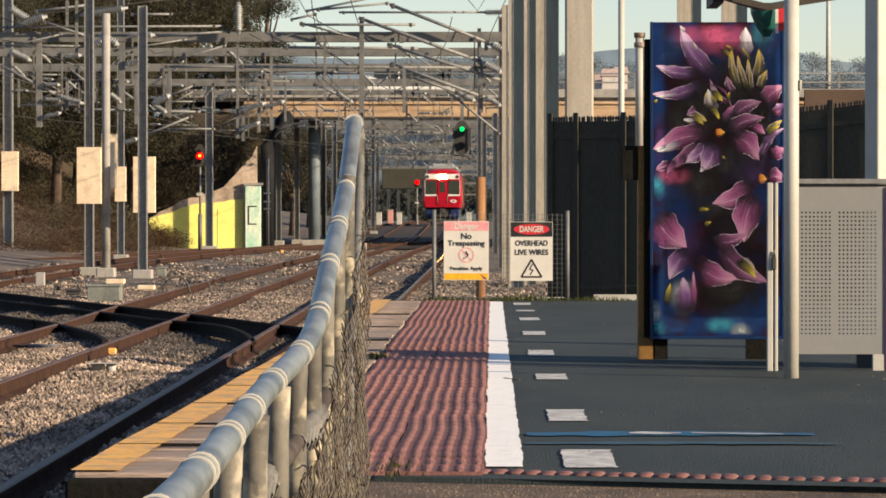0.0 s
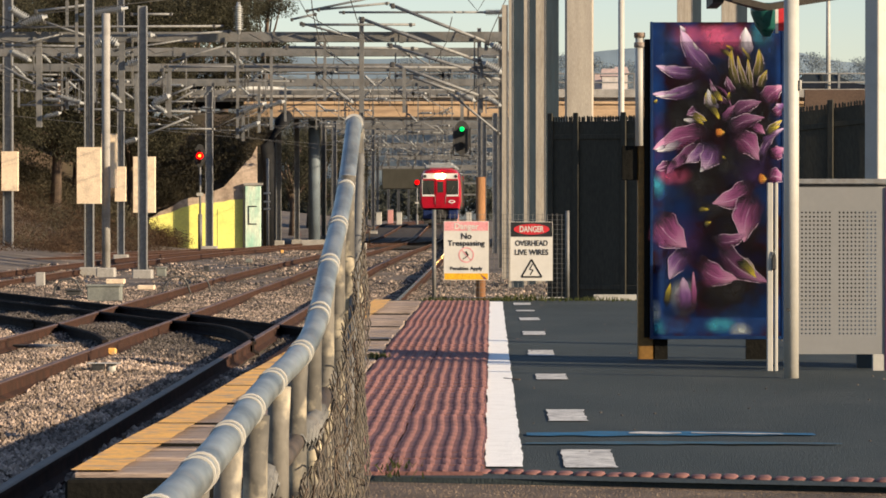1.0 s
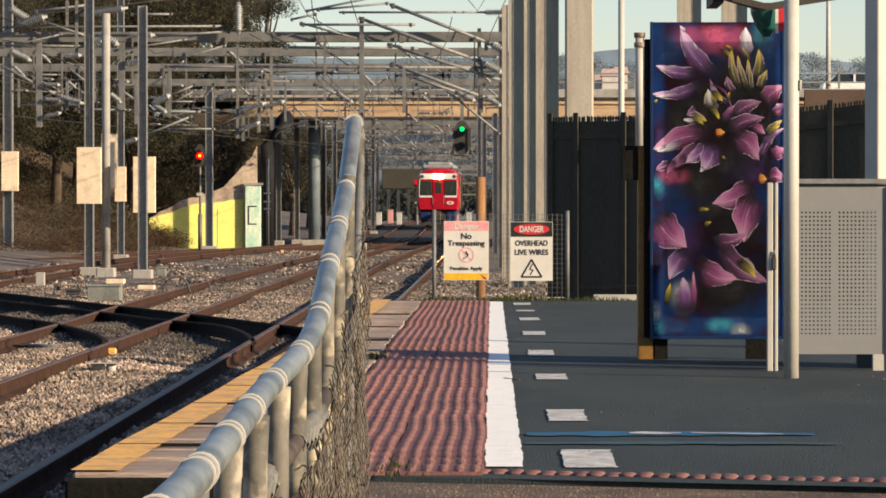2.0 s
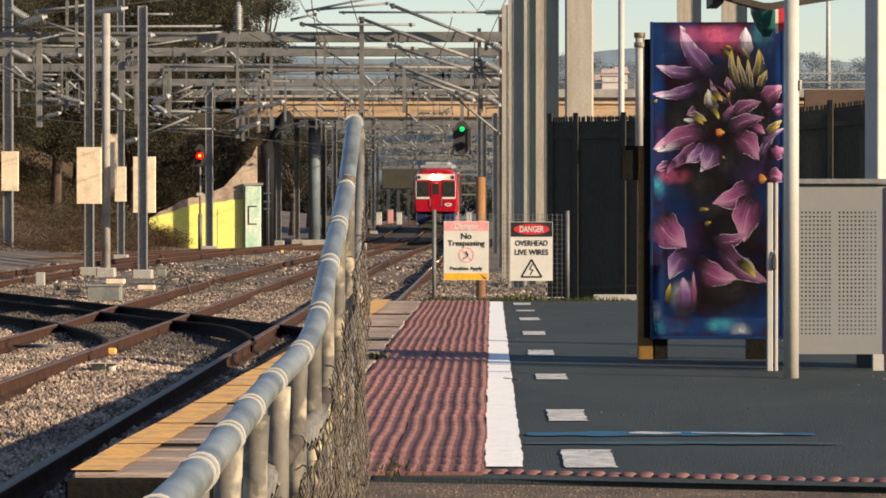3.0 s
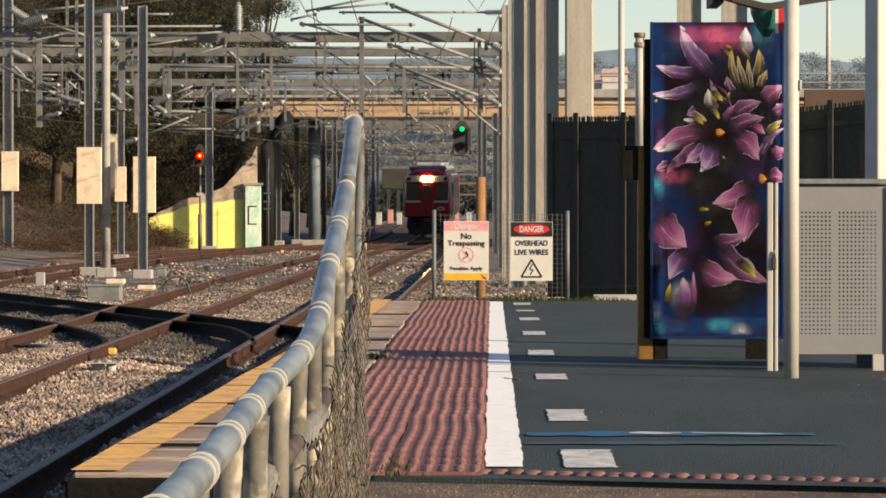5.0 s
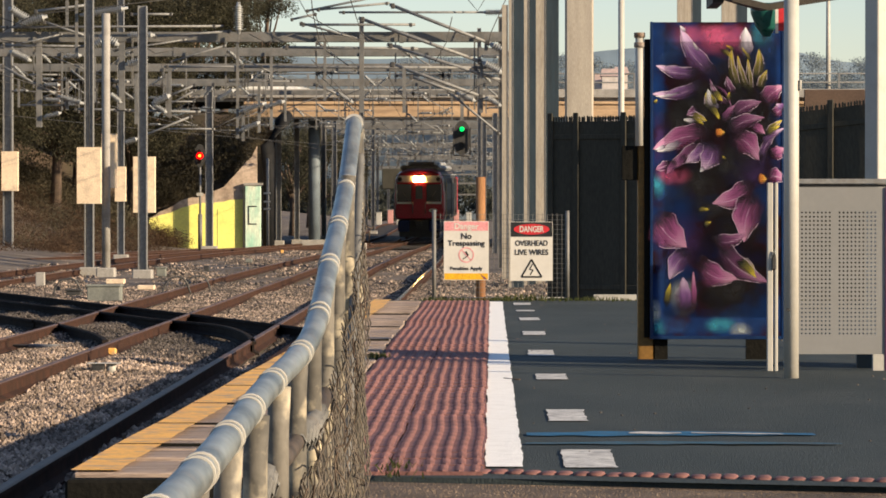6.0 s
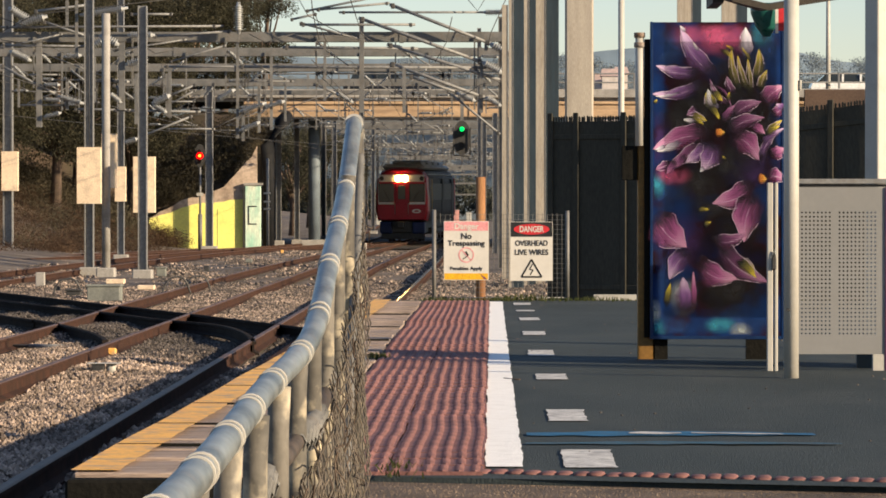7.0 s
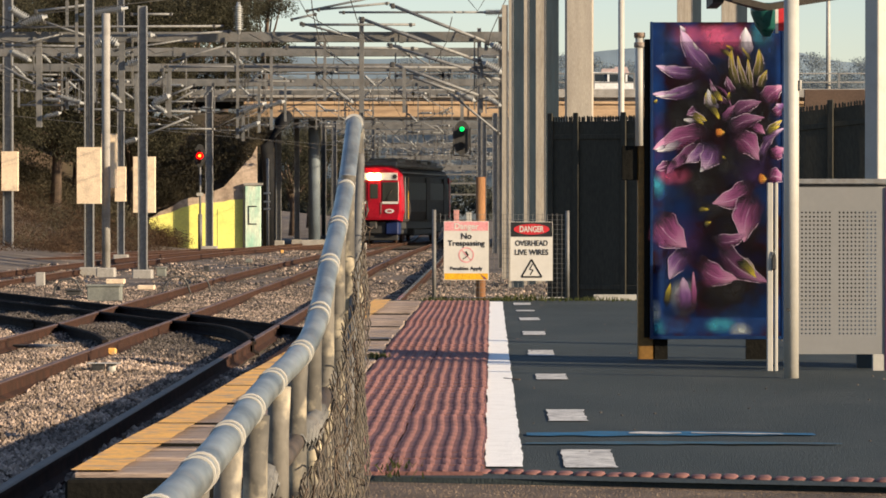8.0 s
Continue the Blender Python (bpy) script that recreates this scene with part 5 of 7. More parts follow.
    box(bm, -0.2, 0.2, -0.5, -0.3, 0.75, 1.1, 0.04)
    part("coupler", bm, DARKSTEEL, t, "black coupler")
    part("pilot", boxm(-1.15, 1.15, 0.5, 0.62, 0.14, 0.55, 0.03), DARKSTEEL, t)
    part("apron", boxm(-0.54, 0.54, 0.35, 0.48, 0.50, 1.10, 0.03), DARKSTEEL, t, "black apron panel")
    for s in (-1, 1):
        part("gutter", boxm(*sorted((s * 1.30, s * 1.36)), 0.9, 18.8, 3.62, 3.68), TRAINROOF, t)
    for y in (3.2, 16.8):
        b = part("bogie", boxm(-1.05, 1.05, y - 1.5, y + 1.5, 0.45, 0.80, 0.06), DARKSTEEL, t)
        for dy in (-1.1, 1.1):
            for s in (-0.8, 0.8):
                bm = bmesh.new()
                tube(bm, [(s - 0.07, y + dy, 0.46), (s + 0.07, y + dy, 0.46)], 0.46, 20)
                part("wheel", bm, RUST, b)
    part("tank", boxm(-1.1, 1.1, 7, 15, 0.35, 0.74, 0.08), DARKSTEEL, t)
    return t


train = railcar()

# ---- road vehicles on the bridge ----
DARKCAR = mat("dark_car_paint", (0.012, 0.014, 0.018), (0.016, 0.017, 0.02), rough=0.2, scale=1, fine=10, bump=0)
WHITECAR = mat("white_car_paint", (0.72, 0.72, 0.70), (0.68, 0.68, 0.66), rough=0.2, scale=1, fine=10, bump=0)
REDCAR = mat("dark_red_car_paint", (0.16, 0.012, 0.016), (0.13, 0.01, 0.014), rough=0.2, scale=1, fine=10, bump=0)
TYRE = mat("tyre_rubber", (0.02, 0.02, 0.02), (0.03, 0.03, 0.03), rough=0.9, bump=0.1)


def vehicle(label, paint, tall=0.0):
    """A road car, nose towards +X, on its wheels."""
    t = thing("car", label, "car", group="cars on the bridge")
    prof = [(-2.2, 0.35), (-2.25, 0.75), (-2.15, 0.98 + tall), (-1.65, 1.04 + tall * 0.4), (0.55, 1.02), (0.95, 0.98), (1.9, 0.84), (2.2, 0.66), (2.22, 0.35)]
    bm = bmesh.new()
    rows = [[bm.verts.new((x, s * (0.86 if z < 0.9 else 0.80), z)) for x, z in prof] for s in (-1, 1)]
    n = len(prof)
    for k in range(n):
        bm.faces.new((rows[0][k], rows[0][(k + 1) % n], rows[1][(k + 1) % n], rows[1][k]))
    bm.faces.new(rows[0][::-1])
    bm.faces.new(rows[1])
    bmesh.ops.recalc_face_normals(bm, faces=bm.faces)
    body = part("body", bm, paint, t)
    h = 1.46 + tall
    cab = [(-1.95, 1.0), (-1.5 - tall, h - 0.06), (-1.0, h), (-0.1, h - 0.01), (0.25, h - 0.08), (1.0, 0.99)]
    bm = bmesh.new()
    rows = [[bm.verts.new((x, s * (0.78 if z < 1.1 else 0.62), z)) for x, z in cab] for s in (-1, 1)]
    n = len(cab)
    for k in range(n):
        bm.faces.new((rows[0][k], rows[0][(k + 1) % n], rows[1][(k + 1) % n], rows[1][k]))
    bm.faces.new(rows[0][::-1])
    bm.faces.new(rows[1])
    bmesh.ops.recalc_face_normals(bm, faces=bm.faces)
    part("glasshouse", bm, TINT, t, "dark tinted windows")
    part("roof_panel", boxm(-1.5 - tall * 0.6, 0.2, -0.62, 0.62, h - 0.03, h + 0.02, 0.015), paint, t)
    for x in (-0.62, 0.3):
        for s in (-1, 1):
            part("pillar", boxm(x - 0.05, x + 0.05, *sorted((s * 0.63, s * 0.76)), 1.0, h - 0.03), paint, t)
    for x in (-1.35, 1.38):
        for s in (-0.78, 0.78):
            bm = bmesh.new()
            tube(bm, [(x, s - 0.09, 0.32), (x, s + 0.09, 0.32)], 0.32, 18)
            w = part("wheel", bm, TYRE, t)
            bm = bmesh.new()
            tube(bm, [(x, s - 0.095, 0.32), (x, s + 0.095, 0.32)], 0.19, 12)
            part("rim", bm, GALVNEW, w)
    for s in (-1, 1):
        part("headlight", boxm(2.1, 2.215, *sorted((s * 0.5, s * 0.8)), 0.62, 0.74), TRAINWHITE, body)
    return t


# each car: start of its run and its speed along the deck
RUNS = [("white hatchback driving over the road bridge", WHITECAR, 0.0, 1.0, -12.4, 31.0),
        ("white estate car driving over the road bridge", WHITECAR, 0.35, 0.3, 6.8, 36.0),
        ("dark sedan driving over the road bridge", DARKCAR, 0.0, 0.7, 6.3, 35.4),
        ("dark sedan driving over the road bridge", DARKCAR, 0.05, 3.2, 6.3, 29.6),
        ("dark red car driving over the road bridge", REDCAR, 0.12, 4.3, 6.7, 26.2),
        ("white sedan driving over the road bridge", WHITECAR, 0.0, 4.4, 6.3, 33.8),
        ("white sedan driving over the road bridge", WHITECAR, 0.0, 6.6, 6.3, 29.3),
        ("dark estate car driving over the road bridge", DARKCAR, 0.2, 7.4, 6.1, 28.2),
        ("white hatchback driving over the road bridge", WHITECAR, 0.05, 8.0, 6.4, 29.6)]
cars = [vehicle(label, paint, tall) for label, paint, tall, _, _, _ in RUNS]
# ---- shelter with the painted panel ----


def mural_ground():
    """Dark spray-painted ground: navy, violet and maroon clouds on a finely perforated sheet."""
    m = bpy.data.materials.new("mural_ground")
    m.use_nodes = True
    n, l = m.node_tree.nodes, m.node_tree.links
    b = n["Principled BSDF"]
    tc = n.new("ShaderNodeTexCoord")
    no = n.new("ShaderNodeTexNoise")
    no.inputs["Scale"].default_value, no.inputs["Detail"].default_value = 3.2, 3
    l.new(tc.outputs["Object"], no.inputs["Vector"])
    ramp = n.new("ShaderNodeValToRGB")
    e = ramp.color_ramp.elements
    e[0].position, e[0].color = 0.36, (0.003, 0.014, 0.075, 1)
    e[1].position, e[1].color = 0.80, (0.005, 0.028, 0.12, 1)
    for p, c in ((0.46, (0.006, 0.005, 0.022, 1)), (0.55, (0.007, 0.004, 0.006, 1)), (0.61, (0.018, 0.004, 0.009, 1)), (0.68, (0.005, 0.016, 0.07, 1))):
        k = e.new(p)
        k.color = c
    sx = n.new("ShaderNodeSeparateXYZ")
    l.new(tc.outputs["Object"], sx.inputs["Vector"])
    prev = no.outputs["Fac"]
    for axis, mid, gain in (("X", 0.45, 0.36), ("Z", 1.0, 0.10)):
        sub = n.new("ShaderNodeMath")
        sub.operation = "SUBTRACT"
        sub.inputs[1].default_value = mid
        l.new(sx.outputs[axis], sub.inputs[0])
        ab = n.new("ShaderNodeMath")
        ab.operation = "ABSOLUTE"
        l.new(sub.outputs["Value"], ab.inputs[0])
        ma = n.new("ShaderNodeMath")
        ma.operation = "MULTIPLY_ADD"
        ma.inputs[1].default_value = gain
        l.new(ab.outputs["Value"], ma.inputs[0])
        l.new(prev, ma.inputs[2])
        prev = ma.outputs["Value"]
    l.new(prev, ramp.inputs["Fac"])
    l.new(ramp.outputs["Color"], b.inputs["Base Color"])
    b.inputs["Roughness"].default_value = 0.6
    b.inputs["Specular IOR Level"].default_value = 0.08
    return m


def spray(name, c0, c1, c2, root=0.28, rim=0.5):
    """Spray paint that fades from heart to rim with brush streaks."""
    m = bpy.data.materials.new(name)
    m.use_nodes = True
    n, l = m.node_tree.nodes, m.node_tree.links
    b = n["Principled BSDF"]
    tc = n.new("ShaderNodeTexCoord")
    uv = n.new("ShaderNodeMapping")
    uv.inputs["Scale"].default_value = (2.0, 16.0, 1.0)
    l.new(tc.outputs["UV"], uv.inputs["Vector"])
    no = n.new("ShaderNodeTexNoise")
    no.inputs["Scale"].default_value, no.inputs["Detail"].default_value = 1.4, 4
    l.new(uv.outputs["Vector"], no.inputs["Vector"])
    sx = n.new("ShaderNodeSeparateXYZ")
    l.new(tc.outputs["UV"], sx.inputs["Vector"])
    add = n.new("ShaderNodeMath")
    add.operation = "MULTIPLY_ADD"
    add.inputs[1].default_value = 0.75
    l.new(no.outputs["Fac"], add.inputs[0])
    half = n.new("ShaderNodeMath")
    half.operation = "MULTIPLY_ADD"
    half.inputs[1].default_value, half.inputs[2].default_value = 0.95, -0.34
    l.new(sx.outputs["X"], half.inputs[0])
    l.new(half.outputs["Value"], add.inputs[2])
    ramp = n.new("ShaderNodeValToRGB")
    e = ramp.color_ramp.elements
    e[0].position, e[0].color = 0.25, (*c0, 1)
    e[1].position, e[1].color = 0.95, (*c2, 1)
    k = e.new(0.58)
    k.color = (*c1, 1)
    l.new(add.outputs["Value"], ramp.inputs["Fac"])
    l.new(ramp.outputs["Color"], b.inputs["Base Color"])
    b.inputs["Roughness"].default_value = 0.5
    # overspray: the paint thins out towards the root and the lower rim
    edge_a = n.new("ShaderNodeMapRange")
    edge_a.inputs["From Min"].default_value, edge_a.inputs["From Max"].default_value = 0.0, root
    l.new(sx.outputs["X"], edge_a.inputs["Value"])
    edge_b = n.new("ShaderNodeMapRange")
    edge_b.inputs["From Min"].default_value, edge_b.inputs["From Max"].default_value = 1.0, rim
    l.new(sx.outputs["Y"], edge_b.inputs["Value"])
    thin = n.new("ShaderNodeMath")
    thin.operation = "MULTIPLY"
    l.new(edge_a.outputs["Result"], thin.inputs[0])
    l.new(edge_b.outputs["Result"], thin.inputs[1])
    l.new(thin.outputs["Value"], b.inputs["Alpha"])
    return m


def mist(name, color, strength=0.8):
    """A soft round burst of spray."""
    m = bpy.data.materials.new(name)
    m.use_nodes = True
    n, l = m.node_tree.nodes, m.node_tree.links
    b = n["Principled BSDF"]
    b.inputs["Base Color"].default_value = (*color, 1)
    b.inputs["Roughness"].default_value = 0.6
    tc = n.new("ShaderNodeTexCoord")
    no = n.new("ShaderNodeTexNoise")
    no.inputs["Scale"].default_value = 9.0
    l.new(tc.outputs["Object"], no.inputs["Vector"])
    sx = n.new("ShaderNodeSeparateXYZ")
    l.new(tc.outputs["UV"], sx.inputs["Vector"])
    fall = n.new("ShaderNodeMapRange")
    fall.interpolation_type = "SMOOTHSTEP"
    fall.inputs["From Min"].default_value, fall.inputs["From Max"].default_value = 0.0, 1.0
    fall.inputs["To Min"].default_value, fall.inputs["To Max"].default_value = strength, 0.0
    l.new(sx.outputs["X"], fall.inputs["Value"])
    mul = n.new("ShaderNodeMath")
    mul.operation = "MULTIPLY"
    l.new(fall.outputs["Result"], mul.inputs[0])
    grow = n.new("ShaderNodeMapRange")
    grow.inputs["From Min"].default_value, grow.inputs["From Max"].default_value = 0.25, 0.6
    l.new(no.outputs["Fac"], grow.inputs["Value"])
    l.new(grow.outputs["Result"], mul.inputs[1])
    l.new(mul.outputs["Value"], b.inputs["Alpha"])
    return m


def burst(u, v, ru, rv, material, parent):
    layer[0] += 1
    y = -0.0003 - 0.00003 * layer[0]
    bm = bmesh.new()
    uv = bm.loops.layers.uv.new("UVMap")
    c = bm.verts.new((u, y, v))
    rim = [bm.verts.new((min(0.799, max(0.017, u + ru * math.cos(a))), y, min(1.92, max(0.012, v + rv * math.sin(a))))) for a in [k * 0.2618 for k in range(24)]]
    for k in range(24):
        f = bm.faces.new((c, rim[k], rim[(k + 1) % 24]))
        for lp, w in zip(f.loops, (0.0, 1.0, 1.0)):
            lp[uv].uv = (w, 0)
    return part("spray_burst", bm, material, parent, "soft sprayed colour")


MURAL = mural_ground()
LAV = spray("lavender_paint", (0.016, 0.006, 0.028), (0.22, 0.09, 0.29), (0.66, 0.48, 0.66))
PINKP = spray("pink_paint", (0.022, 0.005, 0.018), (0.33, 0.075, 0.23), (0.66, 0.33, 0.50))
MAUVE = spray("mauve_paint", (0.012, 0.004, 0.014), (0.17, 0.042, 0.14), (0.42, 0.19, 0.34))
YGREEN = spray("yellow_green_paint", (0.008, 0.009, 0.004), (0.19, 0.16, 0.02), (0.78, 0.62, 0.05))
PALEP = spray("pale_paint", (0.15, 0.12, 0.18), (0.55, 0.52, 0.58), (0.80, 0.80, 0.80))
HOTPINK = spray("hot_pink_paint", (0.32, 0.05, 0.14), (0.62, 0.14, 0.28), (0.70, 0.28, 0.36))
SEA = spray("sea_blue_paint", (0.004, 0.014, 0.06), (0.008, 0.06, 0.17), (0.06, 0.25, 0.36))
ORANGE = spray("orange_paint", (0.45, 0.13, 0.02), (0.75, 0.30, 0.03), (0.8, 0.5, 0.1))
RIM = mat("pale_brush_stroke", (0.72, 0.62, 0.72), (0.5, 0.36, 0.5), rough=0.5, scale=40, fine=90, bump=0)
layer = [0]
TEALMIST = mist("teal_spray", (0.03, 0.30, 0.42))
BLUEMIST = mist("blue_spray", (0.004, 0.040, 0.16))
PINKMIST = mist("pink_spray", (0.62, 0.10, 0.23))
VIOLETMIST = mist("violet_spray", (0.045, 0.012, 0.11))
PALEMIST = mist("pale_spray", (0.55, 0.62, 0.58))
BLACKMIST = mist("black_spray", (0.004, 0.003, 0.004), 1.0)


def petal(u0, v0, u1, v1, w, material, parent, bend=0.12, rim=True):
    """One painted petal from its root to its tip, a little proud of the sheet, with a pale stroke on its upper rim."""
    layer[0] += 1
    y = -0.0012 - 0.00004 * layer[0]
    p, q = Vector((u0, 0, v0)), Vector((u1, 0, v1))
    d = q - p
    side = Vector((-d.z, 0, d.x)).normalized()
    bm = bmesh.new()
    uv = bm.loops.layers.uv.new("UVMap")
    n = 12
    rows = []
    for i in range(n + 1):
        t = i / n
        c = p + d * t + side * (bend * d.length * math.sin(math.pi * t))
        h = w / 2 * math.sin(math.pi * t ** 0.75) ** 0.8 * (1 + 0.10 * math.sin(t * 17 + u0 * 90)) + 0.0006
        rows.append([bm.verts.new(c + side * h * s + Vector((0, y, 0))) for s in (1, 0.35, -0.35, -1)])
    for i in range(n):
        for k in range(3):
            f = bm.faces.new((rows[i][k], rows[i][k + 1], rows[i + 1][k + 1], rows[i + 1][k]))
            for lp, (tu, tv) in zip(f.loops, ((i / n, k / 3), (i / n, (k + 1) / 3), ((i + 1) / n, (k + 1) / 3), ((i + 1) / n, k / 3))):
                lp[uv].uv = (tu, tv if side.z > 0 else 1 - tv)
    bmesh.ops.recalc_face_normals(bm, faces=bm.faces)
    pt = part("petal", bm, material, parent)
    if rim:
        bm = bmesh.new()
        s = 1 if side.z > 0 else -1
        for sgn, a, b, wd in ((s, 3, 11, 0.0026), (0.0, 4, 10, 0.0018), (-s * 0.9, 7, 11, 0.0024)):
            pts = []
            for i in range(a, b + 1):
                k = rows_at(p, d, side, bend, w, i / n, sgn, u0)
                pts.append(k + Vector((0, y - 0.0004, 0)))
            vs = [(bm.verts.new(c + side * wd * math.sin(math.pi * (j + 0.3) / (len(pts)))), bm.verts.new(c - side * wd * 0.5)) for j, c in enumerate(pts)]
            for e, f in zip(vs, vs[1:]):
                bm.faces.new((e[0], e[1], f[1], f[0]))
        part("brush_stroke", bm, RIM, pt, "pale brush stroke")
    return pt


def rows_at(p, d, side, bend, w, t, s, u0):
    h = w / 2 * math.sin(math.pi * t ** 0.75) ** 0.8 * (1 + 0.10 * math.sin(t * 17 + u0 * 90))
    return p + d * t + side * (bend * d.length * math.sin(math.pi * t) + h * s * 0.97)


HOLE = mat("hole_dark", (0.003, 0.003, 0.004), (0.004, 0.003, 0.004), rough=0.9, spec=0.02, bump=0)


def mural():
    t = thing("mural_panel", "steel shelter panel painted with purple flowers on dark blue", "mural panel", pose(0.967, 22.40, 0.130))
    part("sheet", boxm(0.0, 0.815, 0.0, 0.03, 0.0, 1.922), MURAL, t, "dark navy and maroon painted sheet")
    part("side_return", boxm(-0.036, -0.001, 0.02, 0.05, 0.0, 1.82, 0.003), SHADEBLACK, t, "dark folded edge")
    frame_bm = bmesh.new()
    for a in ((-0.0, 0.016, -0.004, 0.05, -0.01, 1.925), (0.800, 0.820, -0.004, 0.05, -0.01, 1.925), (0.017, 0.799, -0.004, 0.05, -0.01, 0.010)):
        box(frame_bm, *a, bevel=0.0015)
    part("frame", frame_bm, mat("navy_frame", (0.004, 0.028, 0.10), (0.005, 0.016, 0.06), rough=0.4, scale=3, fine=40, bump=0.03), t, "navy painted steel frame")
    # small holes of the perforated sheet, joined
    bm = bmesh.new()
    for j in range(160):
        for i in range(55):
            x = 0.09 + i * 0.0125 + (0.00625 if j % 2 else 0)
            z = 0.13 + j * 0.0105
            if z > 1.8 or x > 0.77:
                continue
            y = -0.0066
            vs = [bm.verts.new((x + dx, y, z + dz)) for dx, dz in ((-0.0047, 0), (0, -0.0037), (0.0047, 0), (0, 0.0037))]
            bm.faces.new(vs)
    tagged(part("perforation", bm, HOLE, t, "fine dark perforation"), kind="stuff")
    return t


mural_ob = mural()
# black and brown clouds behind the flowers
for u, v, ru, rv in ((0.55, 1.60, 0.28, 0.30), (0.30, 1.36, 0.24, 0.22), (0.62, 1.10, 0.22, 0.24), (0.30, 0.92, 0.22, 0.2), (0.56, 0.72, 0.26, 0.22), (0.50, 0.30, 0.28, 0.26), (0.16, 1.30, 0.16, 0.16), (0.70, 1.30, 0.14, 0.3)):
    burst(u, v, ru, rv, BLACKMIST, mural_ob)
burst(0.069, 0.886, 0.19, 0.207, BLUEMIST, mural_ob)
burst(0.086, 0.438, 0.172, 0.276, BLUEMIST, mural_ob)
burst(0.103, 0.059, 0.207, 0.155, BLUEMIST, mural_ob)
burst(0.517, 0.076, 0.31, 0.138, BLUEMIST, mural_ob)
burst(0.103, 1.782, 0.172, 0.241, BLUEMIST, mural_ob)
burst(0.724, 1.747, 0.155, 0.207, BLUEMIST, mural_ob)
burst(0.345, 1.851, 0.258, 0.155, PINKMIST, mural_ob)
burst(0.482, 1.816, 0.172, 0.138, PINKMIST, mural_ob)
burst(0.138, 0.989, 0.138, 0.076, PINKMIST, mural_ob)
burst(0.052, 1.196, 0.121, 0.207, VIOLETMIST, mural_ob)
burst(0.172, 0.575, 0.207, 0.241, VIOLETMIST, mural_ob)
burst(0.62, 1.023, 0.207, 0.138, VIOLETMIST, mural_ob)
burst(0.482, 1.058, 0.207, 0.172, BLACKMIST, mural_ob)
burst(0.276, 1.471, 0.207, 0.172, BLACKMIST, mural_ob)
burst(0.517, 1.368, 0.207, 0.138, BLACKMIST, mural_ob)
burst(0.517, 0.3, 0.241, 0.138, BLACKMIST, mural_ob)
burst(0.379, 0.782, 0.138, 0.138, BLACKMIST, mural_ob)
burst(0.431, 0.076, 0.117, 0.062, TEALMIST, mural_ob)
burst(0.551, 0.041, 0.083, 0.062, PALEMIST, mural_ob)
burst(0.034, 0.041, 0.076, 0.103, TEALMIST, mural_ob)
burst(0.024, 0.162, 0.048, 0.09, PALEMIST, mural_ob)
burst(0.034, 0.92, 0.076, 0.09, TEALMIST, mural_ob)
burst(0.2, 0.248, 0.103, 0.138, PALEMIST, mural_ob)
burst(0.672, 1.851, 0.09, 0.103, TEALMIST, mural_ob)
petal(0.2, 0.128, 0.2, 0.369, 0.115, LAV, mural_ob, 0, False)
petal(0.262, 0.141, 0.262, 0.403, 0.041, PINKP, mural_ob, 0, False)
petal(0.103, 0.179, 0.124, 0.334, 0.047, YGREEN, mural_ob, 0, False)
petal(0.42, 1.575, 0.183, 1.885, 0.122, LAV, mural_ob, 0.1)
petal(0.32, 1.609, 0.034, 1.658, 0.088, LAV, mural_ob, 0.08)
petal(0.338, 1.568, 0.007, 1.485, 0.081, LAV, mural_ob, 0.12)
petal(0.579, 1.699, 0.579, 1.892, 0.088, PALEP, mural_ob, 0)
petal(0.558, 1.478, 0.493, 1.768, 0.051, YGREEN, mural_ob, 0.08)
petal(0.606, 1.478, 0.531, 1.72, 0.044, YGREEN, mural_ob, 0.05)
petal(0.613, 1.465, 0.593, 1.699, 0.041, YGREEN, mural_ob, 0)
petal(0.634, 1.54, 0.662, 1.761, 0.068, YGREEN, mural_ob, -0.08)
petal(0.669, 1.492, 0.71, 1.63, 0.057, YGREEN, mural_ob, 0.05)
petal(0.682, 1.409, 0.817, 1.533, 0.115, PINKP, mural_ob, 0.1)
petal(0.744, 1.347, 0.82, 1.409, 0.074, PINKP, mural_ob, 0)
petal(0.393, 1.244, 0.017, 1.148, 0.149, PINKP, mural_ob, -0.06)
petal(0.345, 1.203, 0.117, 1.051, 0.101, MAUVE, mural_ob, 0.05)
petal(0.372, 1.189, 0.214, 1.065, 0.095, LAV, mural_ob, 0.05)
petal(0.393, 1.203, 0.317, 1.017, 0.142, LAV, mural_ob, 0.1)
petal(0.476, 1.237, 0.662, 1.079, 0.149, PINKP, mural_ob, 0.14)
petal(0.455, 1.237, 0.696, 1.34, 0.101, MAUVE, mural_ob, 0.1)
petal(0.482, 1.32, 0.675, 1.437, 0.101, MAUVE, mural_ob, 0.1)
petal(0.407, 1.382, 0.338, 1.492, 0.074, YGREEN, mural_ob, 0.1)
petal(0.214, 1.34, 0.345, 1.32, 0.061, YGREEN, mural_ob, 0.1)
petal(0.696, 1.216, 0.806, 1.327, 0.047, YGREEN, mural_ob, 0.06)
petal(0.296, 1.403, 0.224, 1.354, 0.054, MAUVE, mural_ob, 0)
petal(0.517, 1.478, 0.465, 1.592, 0.054, MAUVE, mural_ob, 0.1)
petal(0.517, 1.403, 0.362, 1.575, 0.041, MAUVE, mural_ob, 0.15)
petal(0.648, 0.948, 0.379, 0.817, 0.155, PINKP, mural_ob, 0.12)
petal(0.669, 0.893, 0.572, 0.582, 0.189, PINKP, mural_ob, -0.1)
petal(0.696, 0.982, 0.82, 0.961, 0.101, PINKP, mural_ob, 0.1)
